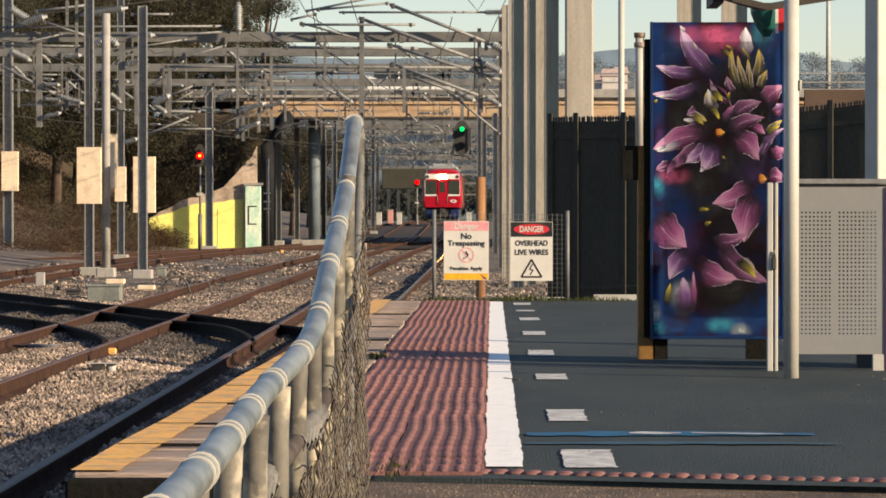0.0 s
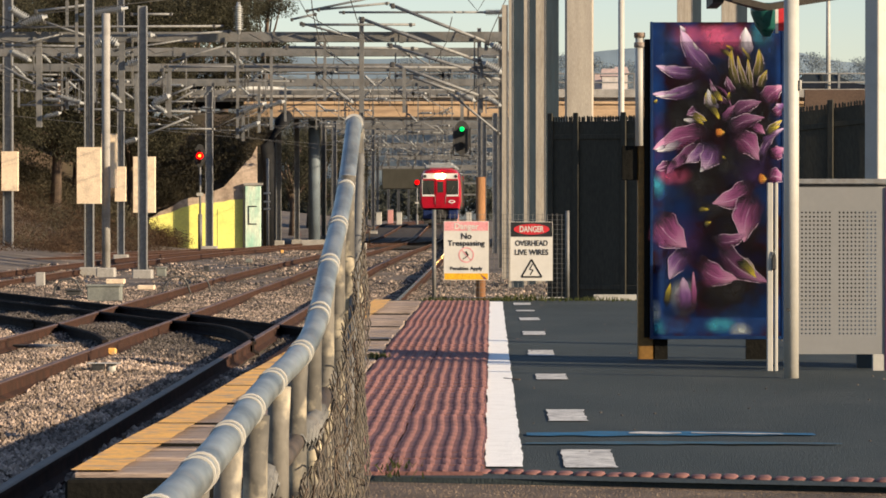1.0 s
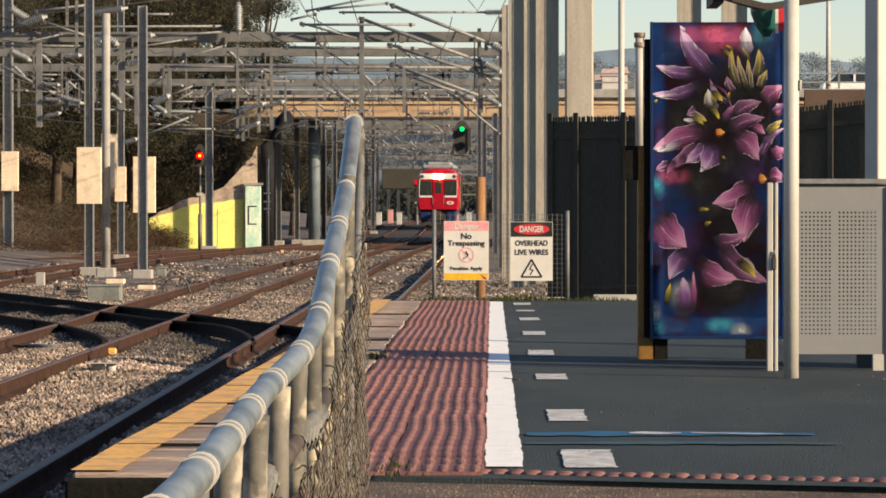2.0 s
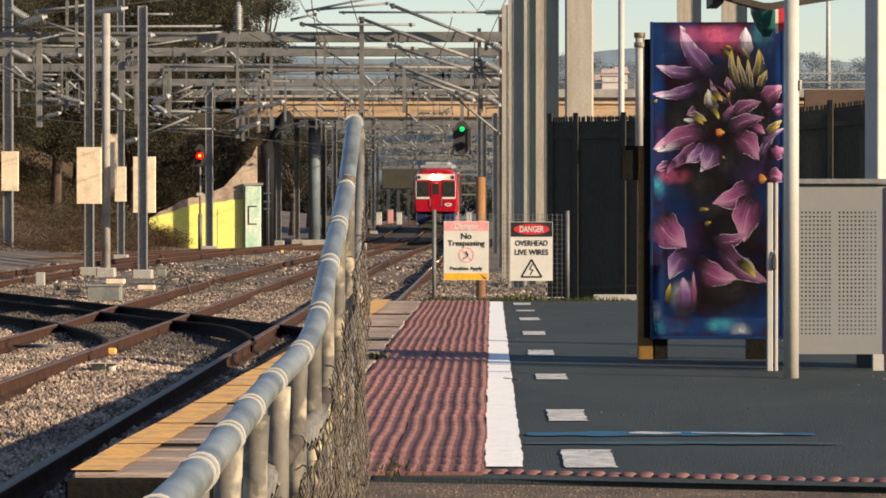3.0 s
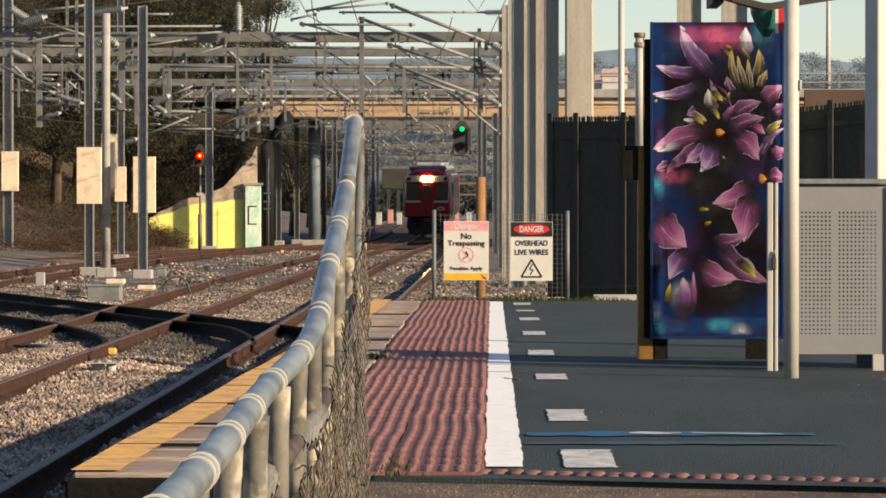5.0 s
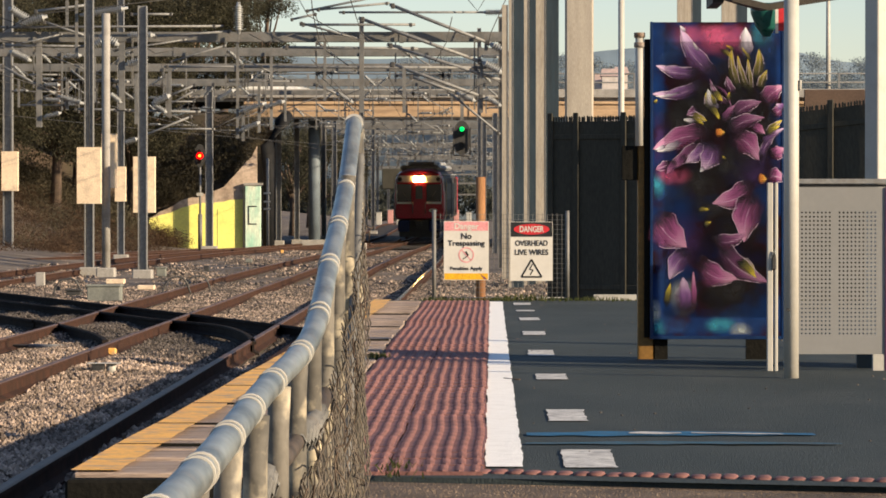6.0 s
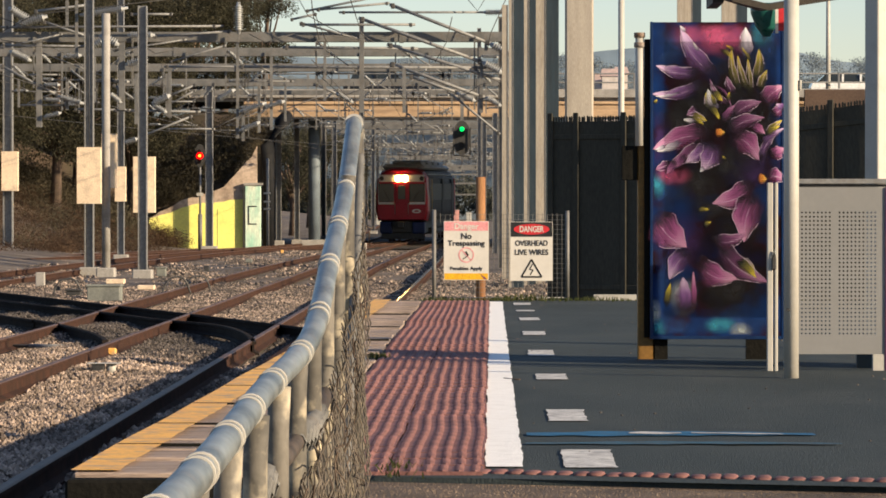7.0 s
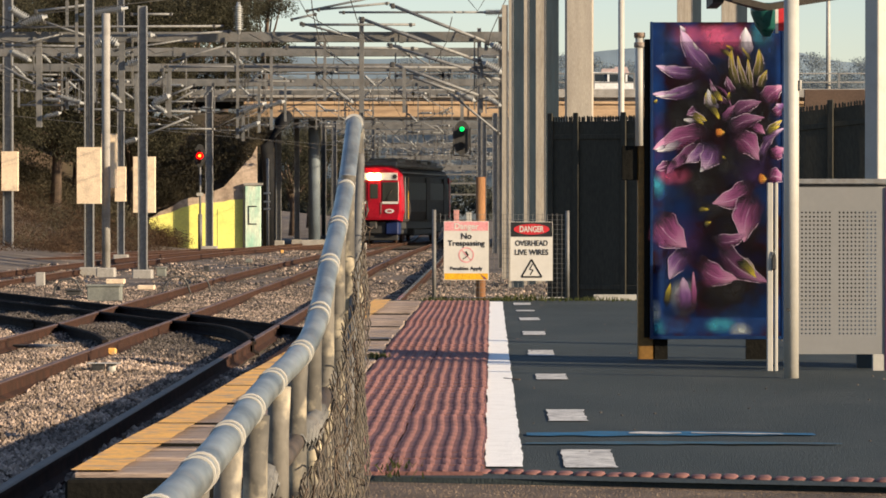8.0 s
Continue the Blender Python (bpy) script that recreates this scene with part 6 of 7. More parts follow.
petal(0.393, 0.61, 0.717, 0.334, 0.149, MAUVE, mural_ob, -0.12)
petal(0.276, 0.486, 0.531, 0.355, 0.155, PINKP, mural_ob, -0.18)
petal(0.358, 0.596, 0.586, 0.631, 0.101, MAUVE, mural_ob, -0.14)
petal(0.028, 0.765, 0.221, 0.548, 0.216, PINKP, mural_ob, -0.12)
petal(0.255, 0.534, 0.117, 0.355, 0.128, LAV, mural_ob, -0.1)
petal(0.517, 0.472, 0.641, 0.369, 0.081, YGREEN, mural_ob, 0.1)
petal(0.724, 1.134, 0.82, 1.106, 0.088, PINKP, mural_ob, 0)
petal(0.672, 1.058, 0.775, 1.258, 0.054, LAV, mural_ob, 0.1)
petal(0.138, 1.065, 0.034, 1.023, 0.061, MAUVE, mural_ob, 0)
petal(0.331, 1.547, 0.496, 1.396, 0.017, MAUVE, mural_ob, 0.2, False)
petal(0.407, 1.382, 0.351, 1.513, 0.068, PALEP, mural_ob, 0.1, False)
petal(0.393, 1.403, 0.372, 1.485, 0.034, YGREEN, mural_ob, 0, False)
petal(0.476, 1.437, 0.482, 1.499, 0.024, YGREEN, mural_ob, 0, False)
petal(0.227, 1.34, 0.324, 1.299, 0.034, YGREEN, mural_ob, 0.1, False)
petal(0.028, 1.423, 0.041, 1.451, 0.024, YGREEN, mural_ob, 0, False)
petal(0.62, 1.671, 0.558, 1.768, 0.02, YGREEN, mural_ob, 0, False)
petal(0.517, 1.74, 0.462, 1.782, 0.024, YGREEN, mural_ob, 0, False)
petal(0.227, 1.12, 0.138, 1.037, 0.054, MAUVE, mural_ob, 0.1, False)
petal(0.462, 1.079, 0.441, 1.106, 0.017, YGREEN, mural_ob, 0, False)
petal(0.662, 1.154, 0.82, 1.278, 0.047, LAV, mural_ob, 0.06, False)
petal(0.731, 1.099, 0.82, 1.154, 0.081, PINKP, mural_ob, 0, False)
petal(0.331, 0.672, 0.372, 0.706, 0.034, YGREEN, mural_ob, 0.1, False)
petal(0.517, 0.465, 0.648, 0.362, 0.054, YGREEN, mural_ob, 0.05, False)
petal(0.82, 1.382, 0.765, 1.423, 0.054, LAV, mural_ob, 0, False)
petal(0.655, 0.965, 0.71, 0.965, 0.064, ORANGE, mural_ob, 0, False)
petal(0.393, 1.244, 0.455, 1.251, 0.051, ORANGE, mural_ob, 0, False)
# pale tips and yellow touches over the petals
for u0, v0, u1, v1, w, m in ((0.20, 1.20, 0.04, 1.135, 0.05, PALEP), (0.10, 1.17, 0.03, 1.145, 0.03, PALEP), (0.22, 1.86, 0.18, 1.90, 0.025, PALEP), (0.30, 1.74, 0.26, 1.80, 0.02, PALEP),
                             (0.33, 1.04, 0.305, 1.01, 0.03, PALEP), (0.20, 1.50, 0.03, 1.47, 0.018, PALEP), 
                             (0.36, 1.50, 0.44, 1.44, 0.05, YGREEN), (0.35, 1.42, 0.42, 1.33, 0.04, YGREEN), (0.28, 1.32, 0.20, 1.33, 0.03, PALEP), (0.70, 1.22, 0.79, 1.29, 0.045, YGREEN), (0.42, 1.76, 0.50, 1.70, 0.03, YGREEN),
                             (0.28, 0.77, 0.36, 0.78, 0.03, YGREEN), (0.44, 1.30, 0.52, 1.42, 0.05, MAUVE), (0.60, 1.30, 0.70, 1.24, 0.06, PINKP), (0.16, 1.09, 0.10, 1.00, 0.05, MAUVE)):
    petal(u0, v0, u1, v1, w, m, mural_ob, 0.06, False)
part("foot", boxm(0.02, 0.11, 0.06, 0.12, -0.15, -0.012), SHADEBLACK, mural_ob, "dark steel foot")
part("foot", boxm(0.585, 0.71, 0.0, 0.06, -0.15, -0.012), SHADEBLACK, mural_ob, "navy steel foot")


def ochre_post():
    t = thing("shelter_post", "ochre-painted steel post beside the painted panel", "post", pose(0.915, 22.25, 0))
    part("lower_post", boxm(-0.022, 0.089, 0.21, 0.29, -0.02, 1.36, 0.006), OCHRE, t, "ochre painted channel")
    part("upper_pipe", tubem([(-0.012, 0.185, 1.30), (-0.012, 0.185, 1.985)], 0.026, 14), PALEGREY, t, "bare pale pipe")
    bm = bmesh.new()
    for z in (1.90, 1.96):
        tube(bm, [(-0.012, 0.185, z), (-0.012, 0.185, z + 0.03)], 0.034, 14)
    part("collar", bm, mat("rusty_collar", (0.16, 0.09, 0.05), (0.3, 0.27, 0.24), rough=0.7, scale=20, fine=80), t, "rusty collar")
    part("side_box", boxm(-0.12, -0.024, 0.20, 0.27, 1.09, 1.30, 0.004), SHADEBLACK, t, "small dark steel box")


def shelter():
    t = thing("shelter_pole", "cream-painted round steel pole of the platform shelter", "pole", pose(1.606, 19.7, 0))
    part("shaft", tubem([(0, 0, -0.01), (0, 0, 2.3)], 0.0405, 24), PALEGREY, t)
    part("bolt", tubem([(-0.02, -0.045, 0.37), (-0.02, -0.038, 0.37)], 0.008, 8), DARKSTEEL, t)
    part("bracket", boxm(0.040, 0.052, -0.03, 0.03, 1.545, 1.60, 0.003), PALEGREY, t)
    r = thing("shelter_roof", "thin dark shelter roof with steel purlins", "roof", pose(0, 0, 0))
    bm = bmesh.new()
    for pts in (((1.13, 19.9, 2.075), (1.50, 19.9, 1.985), (1.50, 20.6, 2.02), (1.13, 20.6, 2.13)), ((1.501, 19.9, 1.985), (2.9, 19.9, 2.20), (2.9, 20.6, 2.26), (1.501, 20.6, 2.02))):
        lo = [bm.verts.new(p) for p in pts]
        hi = [bm.verts.new((p[0], p[1], p[2] + 0.035)) for p in pts]
        bm.faces.new(lo[::-1])
        bm.faces.new(hi)
        for k in range(4):
            bm.faces.new((lo[k], lo[(k + 1) % 4], hi[(k + 1) % 4], hi[k]))
    part("roof_sheet", bm, mat("roof_underside", (0.075, 0.06, 0.045), (0.05, 0.042, 0.033), rough=0.6, scale=3, fine=40, bump=0.1), r, "brown-grey roof sheet")
    part("purlin", boxm(1.20, 1.26, 19.95, 20.55, 2.03, 2.085), DARKSTEEL, r)
    c = thing("shelter_column", "pale square steel column of the platform shelter", "column", pose(2.525, 24.0, 0, 0, 0, 36))
    part("shaft", boxm(-0.065, 0.065, -0.065, 0.065, -0.02, 2.6, 0.006), PALEGREY, c)
    part("base_plate", boxm(-0.11, 0.11, -0.11, 0.11, -0.02, 0.012, 0.003), GALV, c)
    c = thing("downpipe_bowl", "dark green funnel under the shelter roof", "downpipe", pose(1.557, 21.0, 1.985))
    bm = bmesh.new()
    tube(bm, [(0, 0, 0.10), (0, 0, 0.05), (0.012, 0, -0.03), (0.014, 0, -0.09)], [0.082, 0.078, 0.06, 0.02], 20)
    part("bowl", bm, mat("green_enamel", (0.01, 0.07, 0.06), (0.015, 0.09, 0.075), rough=0.3, scale=4, fine=40, bump=0.02), c)
    f = thing("shelter_flag", "small red and white plate under the shelter roof", "plate", pose(1.642, 20.9, 2.0))
    part("red_plate", boxm(-0.012, 0.020, -0.004, 0.004, -0.075, 0.09), SIGNRED, f)
    part("white_plate", boxm(-0.030, -0.013, -0.004, 0.004, -0.09, 0.05), SIGNWHITE, f)


def perforated(bm, x0, z0, nx, nz, pitch_x, pitch_z, r, y):
    """A sheet of cells with a round hole in each."""
    for i in range(nx):
        for j in range(nz):
            cx, cz = x0 + (i + 0.5) * pitch_x, z0 + (j + 0.5) * pitch_z
            a, b = pitch_x / 2, pitch_z / 2
            o = [bm.verts.new((cx + sx * a, y, cz + sz * b)) for sx, sz in ((1, 0), (1, 1), (0, 1), (-1, 1), (-1, 0), (-1, -1), (0, -1), (1, -1))]
            h = [bm.verts.new((cx + r * math.cos(k * 0.785), y, cz + r * math.sin(k * 0.785))) for k in range(8)]
            for k in range(8):
                bm.faces.new((o[k], h[k], h[(k + 1) % 8], o[(k + 1) % 8]))


def screen():
    t = thing("shelter_screen", "white perforated sheet-steel screen of the shelter", "screen", pose(1.70, 20.8, 0))
    bm = bmesh.new()
    px, pz = 0.0224, 0.0236
    z0, z1 = 0.090, 1.035
    hz0 = 0.195
    nz = 30
    hz1 = hz0 + nz * pz
    xa, xb, xc, xd = 0.045, 0.045 + 8 * px, 0.2575, 0.2575 + 10 * px
    perforated(bm, xa, hz0, 8, nz, px, pz, 0.0058, 0)
    perforated(bm, xc, hz0, 10, nz, px, pz, 0.0058, 0)
    for a in ((0, xa, hz0, hz1), (xb, xc, hz0, hz1), (xd, 0.527, hz0, hz1), (0, 0.527, z0, hz0), (0, 0.527, hz1, z1)):
        vs = [bm.verts.new(p) for p in ((a[0], 0, a[2]), (a[1], 0, a[2]), (a[1], 0, a[3]), (a[0], 0, a[3]))]
        bm.faces.new(vs)
    part("sheet", bm, mat("screen_paint", (0.225, 0.225, 0.222), (0.21, 0.21, 0.206), grain_amount=0.08, rough=0.5, scale=3, fine=30, bump=0.02, dirt=(0.23, 0.22, 0.205), dirt_amount=0.25), t, "off-white perforated sheet")
    part("top_rail", boxm(-0.01, 0.60, -0.02, 0.03, 1.052, 1.082, 0.004), GALV, t, "grey steel top capping")
    # dark strip stands in for the shade under the capping
    part("shadow_gap", boxm(-0.01, 0.60, 0.0, 0.02, 1.036, 1.051), DARKSTEEL, t, "dark strip under the capping")
    part("leg", boxm(0.456, 0.523, -0.005, 0.035, -0.01, 0.089, 0.003), PALEGREY, t)
    part("side_strip", boxm(0.529, 0.545, -0.01, 0.03, 0.0, 1.035), PURPLE, t, "narrow maroon edge strip")
    part("backing", boxm(0.40, 0.485, 0.30, 0.36, -0.01, 0.10), SHADEBLUE, t, "dark blue foot")
    # out-of-view screen, added to cast the broad shade band on the platform
    w = thing("shade_screen", "unseen low grey steel screen added to shade the platform", "screen", pose(2.40, 20.95, 0))
    part("panel", boxm(-0.012, 0.012, 0, 0.74, 0.09, 1.04, 0.003), PALEGREY, w)
    part("capping", boxm(-0.025, 0.025, 0, 0.74, 1.041, 1.075, 0.004), GALV, w)
    for y in (0.05, 0.69):
        part("leg", boxm(-0.02, 0.02, y - 0.02, y + 0.02, -0.01, 0.089), GALV, w)
    g = thing("gate_post", "pair of slim cream gate posts with a padlock", "gate post", pose(1.565, 20.75, 0))
    part("upright", boxm(-0.010, 0.022, -0.02, 0.02, -0.01, 1.06, 0.004), PALEGREY, g)
    part("upright", boxm(0.032, 0.050, -0.02, 0.02, -0.01, 1.06, 0.004), PALEGREY, g)
    lock = part("padlock", boxm(0.014, 0.040, -0.035, -0.021, 0.57, 0.64, 0.005), DARKSTEEL, g, "small dark padlock")
    bm = bmesh.new()
    tube(bm, [(0.019 + 0.008 * (1 - math.cos(a)), -0.028, 0.64 + 0.035 * math.sin(a)) for a in [k * 0.39 for k in range(9)]], 0.003, 6)
    part("shackle", bm, GALVNEW, lock)


ochre_post()
shelter()
screen()

# ---- dark paling fence behind the platform ----


def paling_fence(x0, y0, x1, y1, z0, z1, parent_label, posts, slope=0.0):
    L = math.hypot(x1 - x0, y1 - y0)
    t = thing("paling_fence", parent_label, "fence", pose(x0, y0, 0, 0, 0, math.degrees(math.atan2(y1 - y0, x1 - x0))), group="dark fences")
    me = bpy.data.meshes.new("paling")
    bm = bmesh.new()
    w = 0.019
    vs = [bm.verts.new(p) for p in ((-w / 2, 0, z0), (w / 2, 0, z0), (w / 2, 0, z1 - 0.014), (0, 0, z1), (-w / 2, 0, z1 - 0.014))]
    bk = [bm.verts.new(v.co + Vector((0, 0.012, 0))) for v in vs]
    bm.faces.new(vs)
    bm.faces.new(bk[::-1])
    for k in range(5):
        bm.faces.new((vs[k], bk[k], bk[(k + 1) % 5], vs[(k + 1) % 5]))
    bm.to_mesh(me)
    bm.free()
    me.materials.append(PALING)
    n = int(L / 0.032)
    rng = random.Random(2)
    for i in range(n):
        shared("paling", me, pose((i + 0.5) * L / n, -0.012 + rng.gauss(0, 0.001), rng.gauss(0, 0.0025) + slope * (i + 0.5) * L / n, 0, rng.gauss(0, 0.12), 0), t)
    tilt = pose(0, 0, 0, 0, -math.degrees(math.atan(slope)), 0)
    part("front_sheet", boxm(0, L, -0.026, -0.014, z0, z1 - 0.062), PALING, t).matrix_basis = tilt
    for z in (z0 + 0.15, z1 - 0.26):
        part("fence_rail", boxm(0, L, -0.040, -0.0265, z, z + 0.055, 0.004), PALING, t).matrix_basis = tilt
    for k in posts:
        part("fence_post", boxm(k - 0.034, k + 0.034, -0.060, -0.041, z0 - 0.05, z1 + 0.035 + slope * k, 0.008), PALING, t)
    return t


paling_fence(0.655, 40.8, 1.75, 40.2, -0.10, 1.97, "black steel paling fence with pointed tops", (0.02, 0.34, 0.93))
paling_fence(3.08, 38.2, 4.4, 37.6, -0.10, 1.985, "black steel paling fence behind the shelter", (0.48, 1.1), 0.096)
# pale strip stands in for the bright lit ground beyond the fence
tagged(part("pale_strip", boxm(1.10, 1.56, 39.5, 39.62, -0.2, 0.018), PALEGREY), "pale strip standing in for lit ground under the dark fence", "kerb", kind="structure")
# ---- platform markings and paving ----


def strip(name, material, label, x0, x1, y0, y1, lift, wobble=0.0, step=0.12, seed=0):
    """A painted band that follows the platform's unevenness, with ragged edges."""
    rng = random.Random(seed)
    bm = bmesh.new()
    n = max(2, int((y1 - y0) / step))
    rows = []
    for i in range(n + 1):
        y = y0 + (y1 - y0) * i / n
        a, b = rng.uniform(-wobble, wobble), rng.uniform(-wobble, wobble)
        if name == "white_line":
            a, b = (0.4 * w + 2.2 * wobble * noise.noise(Vector((y * 1.7, p, 0))) + 1.2 * wobble * noise.noise(Vector((y * 6, p, 3))) for w, p in ((a, 0.4), (b, 1.9)))
        rows.append([bm.verts.new((x0 + a, y, heave(y) + lift)), bm.verts.new((x1 + b, y, heave(y) + lift))])
    for a, b in zip(rows, rows[1:]):
        bm.faces.new((a[0], a[1], b[1], b[0]))
    return tagged(part(name, bm, material), label, "marking", kind="structure")


strip("white_line", WHITE, "worn white safety line along the tactile paving", -0.020, 0.110, 12.75, 36.9, 0.006, 0.004, 0.07)
for i, (y, x) in enumerate(((13.15, 0.345), (16.15, 0.33), (19.75, 0.320), (23.45, 0.316), (27.2, 0.315), (30.7, 0.315), (33.7, 0.31), (36.0, 0.30))):
    w = 0.092 if i == 0 else 0.083
    strip("dash_mark", WORN, "worn white dash painted on the asphalt", x - w, x + w, y - 0.42, y + 0.42, 0.005, 0.006, 0.1, i)


def chalk(name, pts, w0, material, label, lift=0.005):
    bm = bmesh.new()
    rows = []
    for i, (x, y) in enumerate(pts):
        k = i / (len(pts) - 1)
        w = w0 * (0.35 + 0.65 * math.sin(math.pi * min(1, 0.12 + k * 0.85))) * (1 + 0.5 * noise.noise(Vector((x * 9, w0 * 50, 0))))
        rows.append([bm.verts.new((x, y - w, heave(y - w) + lift)), bm.verts.new((x, y + w, heave(y + w) + lift))])
    for a, b in zip(rows, rows[1:]):
        bm.faces.new((a[0], b[0], b[1], a[1]))
    return tagged(part(name, bm, material), label, "marking", kind="structure")


chalk("survey_mark", [(0.14 + 0.023 * i, 14.66 + 0.06 * math.sin(i * 0.068 - 0.3)) for i in range(51)], 0.21, BLUE, "blue surveyor's line sprayed on the asphalt")
chalk("survey_mark", [(0.13 + 0.024 * i, 13.93 + 0.05 * math.sin(i * 0.06)) for i in range(51)], 0.09, FAINTBLUE, "faint thin blue surveyor's line on the asphalt")
chalk("survey_mark", [(0.55 + 0.03 * i, 14.70 + 0.02 * math.sin(i)) for i in range(8)], 0.085, WORN, "short white chalk stroke over a blue line", 0.008)
chalk("survey_mark", [(0.80 + 0.04 * i, 14.72 - 0.012 * i) for i in range(10)], 0.05, WORN, "thin white chalk stroke over a blue line", 0.008)

paving = thing("tactile_paving", "red terracotta tactile paving with raised domes", "tactile paving", kind="structure")


def tactile_tile():
    bm = bmesh.new()
    box(bm, -0.163, 0.163, -0.148, 0.148, -0.03, 0.0)
    for i in range(6):
        for j in range(5):
            cx, cy = -0.1375 + i * 0.055, -0.12 + j * 0.06
            lo = [bm.verts.new((cx + 0.0205 * math.cos(a), cy + 0.029 * math.sin(a), 0)) for a in (0.5, 1.55, 2.6, 3.65, 4.7, 5.75)]
            hi = [bm.verts.new((cx + 0.012 * math.cos(a), cy + 0.023 * math.sin(a), 0.0055)) for a in (0.5, 1.55, 2.6, 3.65, 4.7, 5.75)]
            for k in range(6):
                bm.faces.new((lo[k], lo[(k + 1) % 6], hi[(k + 1) % 6], hi[k]))
            bm.faces.new(hi)
    me = bpy.data.meshes.new("paver")
    bm.to_mesh(me)
    bm.free()
    me.materials.append(TERRA)
    return me


def lay_pavers():
    rng = random.Random(5)
    me = tactile_tile()
    for r in range(-1, 81):
        y = 12.72 + 0.30 * r + 0.15
        drift = 0.003 * math.sin(y * 1.4) + 0.002 * math.sin(y * 3.1)
        for c in range(2):
            m = pose(-0.519 + 0.332 * c + drift + rng.gauss(0, 0.002), y, heave(y) + 0.012 + rng.gauss(0, 0.0005), rng.gauss(0, 0.06), rng.gauss(0, 0.12), rng.gauss(0, 0.35))
            shared("paver", me, m, paving)
    bm = bmesh.new()
    bmesh.ops.create_icosphere(bm, subdivisions=2, radius=1.0)
    for v in bm.verts:
        c = v.co
        v.co = Vector((0.0265 * math.copysign(abs(c.x) ** 0.4, c.x), 0.062 * math.copysign(abs(c.y) ** 0.4, c.y), 0.011 * c.z))
    brick = bpy.data.meshes.new("brick")
    bm.to_mesh(brick)
    bm.free()
    brick.polygons.foreach_set("use_smooth", [True] * len(brick.polygons))
    brick.materials.append(TERRA)
    for i in range(44):
        x = -0.03 + 0.0555 * i
        shared("brick", brick, pose(x + rng.gauss(0, 0.002), front_y(x) + 0.27 + rng.gauss(0, 0.006), heave(12.5) + rng.gauss(0, 0.0015), rng.gauss(0, 1.0), rng.gauss(0, 2), -8 + rng.gauss(0, 2)), paving)


edge = thing("platform_edge", "weathered timber edge planks with a worn yellow line", "platform edge", kind="structure")


def lay_planks():
    rng = random.Random(8)
    me = bpy.data.meshes.new("plank")
    bm = bmesh.new()
    box(bm, -0.5, 0.0, -0.126, 0.126, -0.09, 0.0, 0.006)
    bm.to_mesh(me)
    bm.free()
    me.materials.append(TIMBER)
    for i in range(95):
        y = 12.35 + 0.26 * i
        x0 = -1.40 + 0.23 * min(1, (y - 12.3) / 20)
        w = -0.70 - x0
        m = pose(-0.70 + rng.gauss(0, 0.006), y, 0.35 * heave(y) + 0.012 + rng.gauss(0, 0.004), rng.gauss(0, 0.8), 0, rng.gauss(0, 0.4)) @ Matrix.Diagonal((w / 0.5, 1, 1, 1))
        shared("plank", me, m, edge)
    bm = bmesh.new()
    rows = []
    for i in range(160):
        y = 12.24 + 0.155 * i
        x0 = -1.40 + 0.23 * min(1, (y - 12.3) / 20)
        a = rng.uniform(-0.005, 0.005) + 0.014 * noise.noise(Vector((y * 0.9, 2, 0)))
        rows.append([bm.verts.new((x0 - 0.006, y, 0.35 * heave(y) + 0.028)), bm.verts.new((x0 + 0.160 + a, y, 0.35 * heave(y) + 0.028))])
    for a, b in zip(rows, rows[1:]):
        bm.faces.new((a[0], a[1], b[1], b[0]))
    for y in (13.58, 15.0, 16.6, 18.3, 20.2, 22.4, 25.0, 28.0, 31.5):
        x0 = -1.40 + 0.23 * min(1, (y - 12.3) / 20)
        part("joint", boxm(x0, -0.70, y - 0.006, y + 0.006, 0.02, 0.35 * heave(y) + 0.0305), SHADEBLACK, edge, "dark gap between planks")
    part("yellow_line", bm, YELLOWLINE, edge, "worn yellow paint line")
    # the end wall's shade is painted by a near-black colour
    part("end_wall", boxm(-1.41, -0.56, 12.10, 12.215, -0.9, 0.004, 0.01), SHADEBLACK, edge, "end wall with its shade put into the colour")
    part("edge_beam", boxm(-1.15, -1.085, 12.36, 37.5, -0.9, -0.09), CONCRETE, edge)


# ---- pipe railing with chain link beside the ramp ----


# random pale tan patches over a grey-brown base
POSTGREY = mat('patchy_post', (0.17, 0.155, 0.13), (0.085, 0.078, 0.066), rough=0.7, metal=0.1, scale=6, fine=40, bump=0.1, dirt=(0.56, 0.48, 0.34), dirt_amount=1.0)
MESHWIRE = mat('rusty_mesh_wire', (0.15, 0.125, 0.10), (0.07, 0.058, 0.048), rough=0.65, metal=0.2, scale=14, fine=50, bump=0.05)
RUSTPIPE = mat('rusty_pipe', (0.10, 0.078, 0.062), (0.055, 0.045, 0.038), rough=0.7, metal=0.2, scale=15, fine=60, bump=0.1)


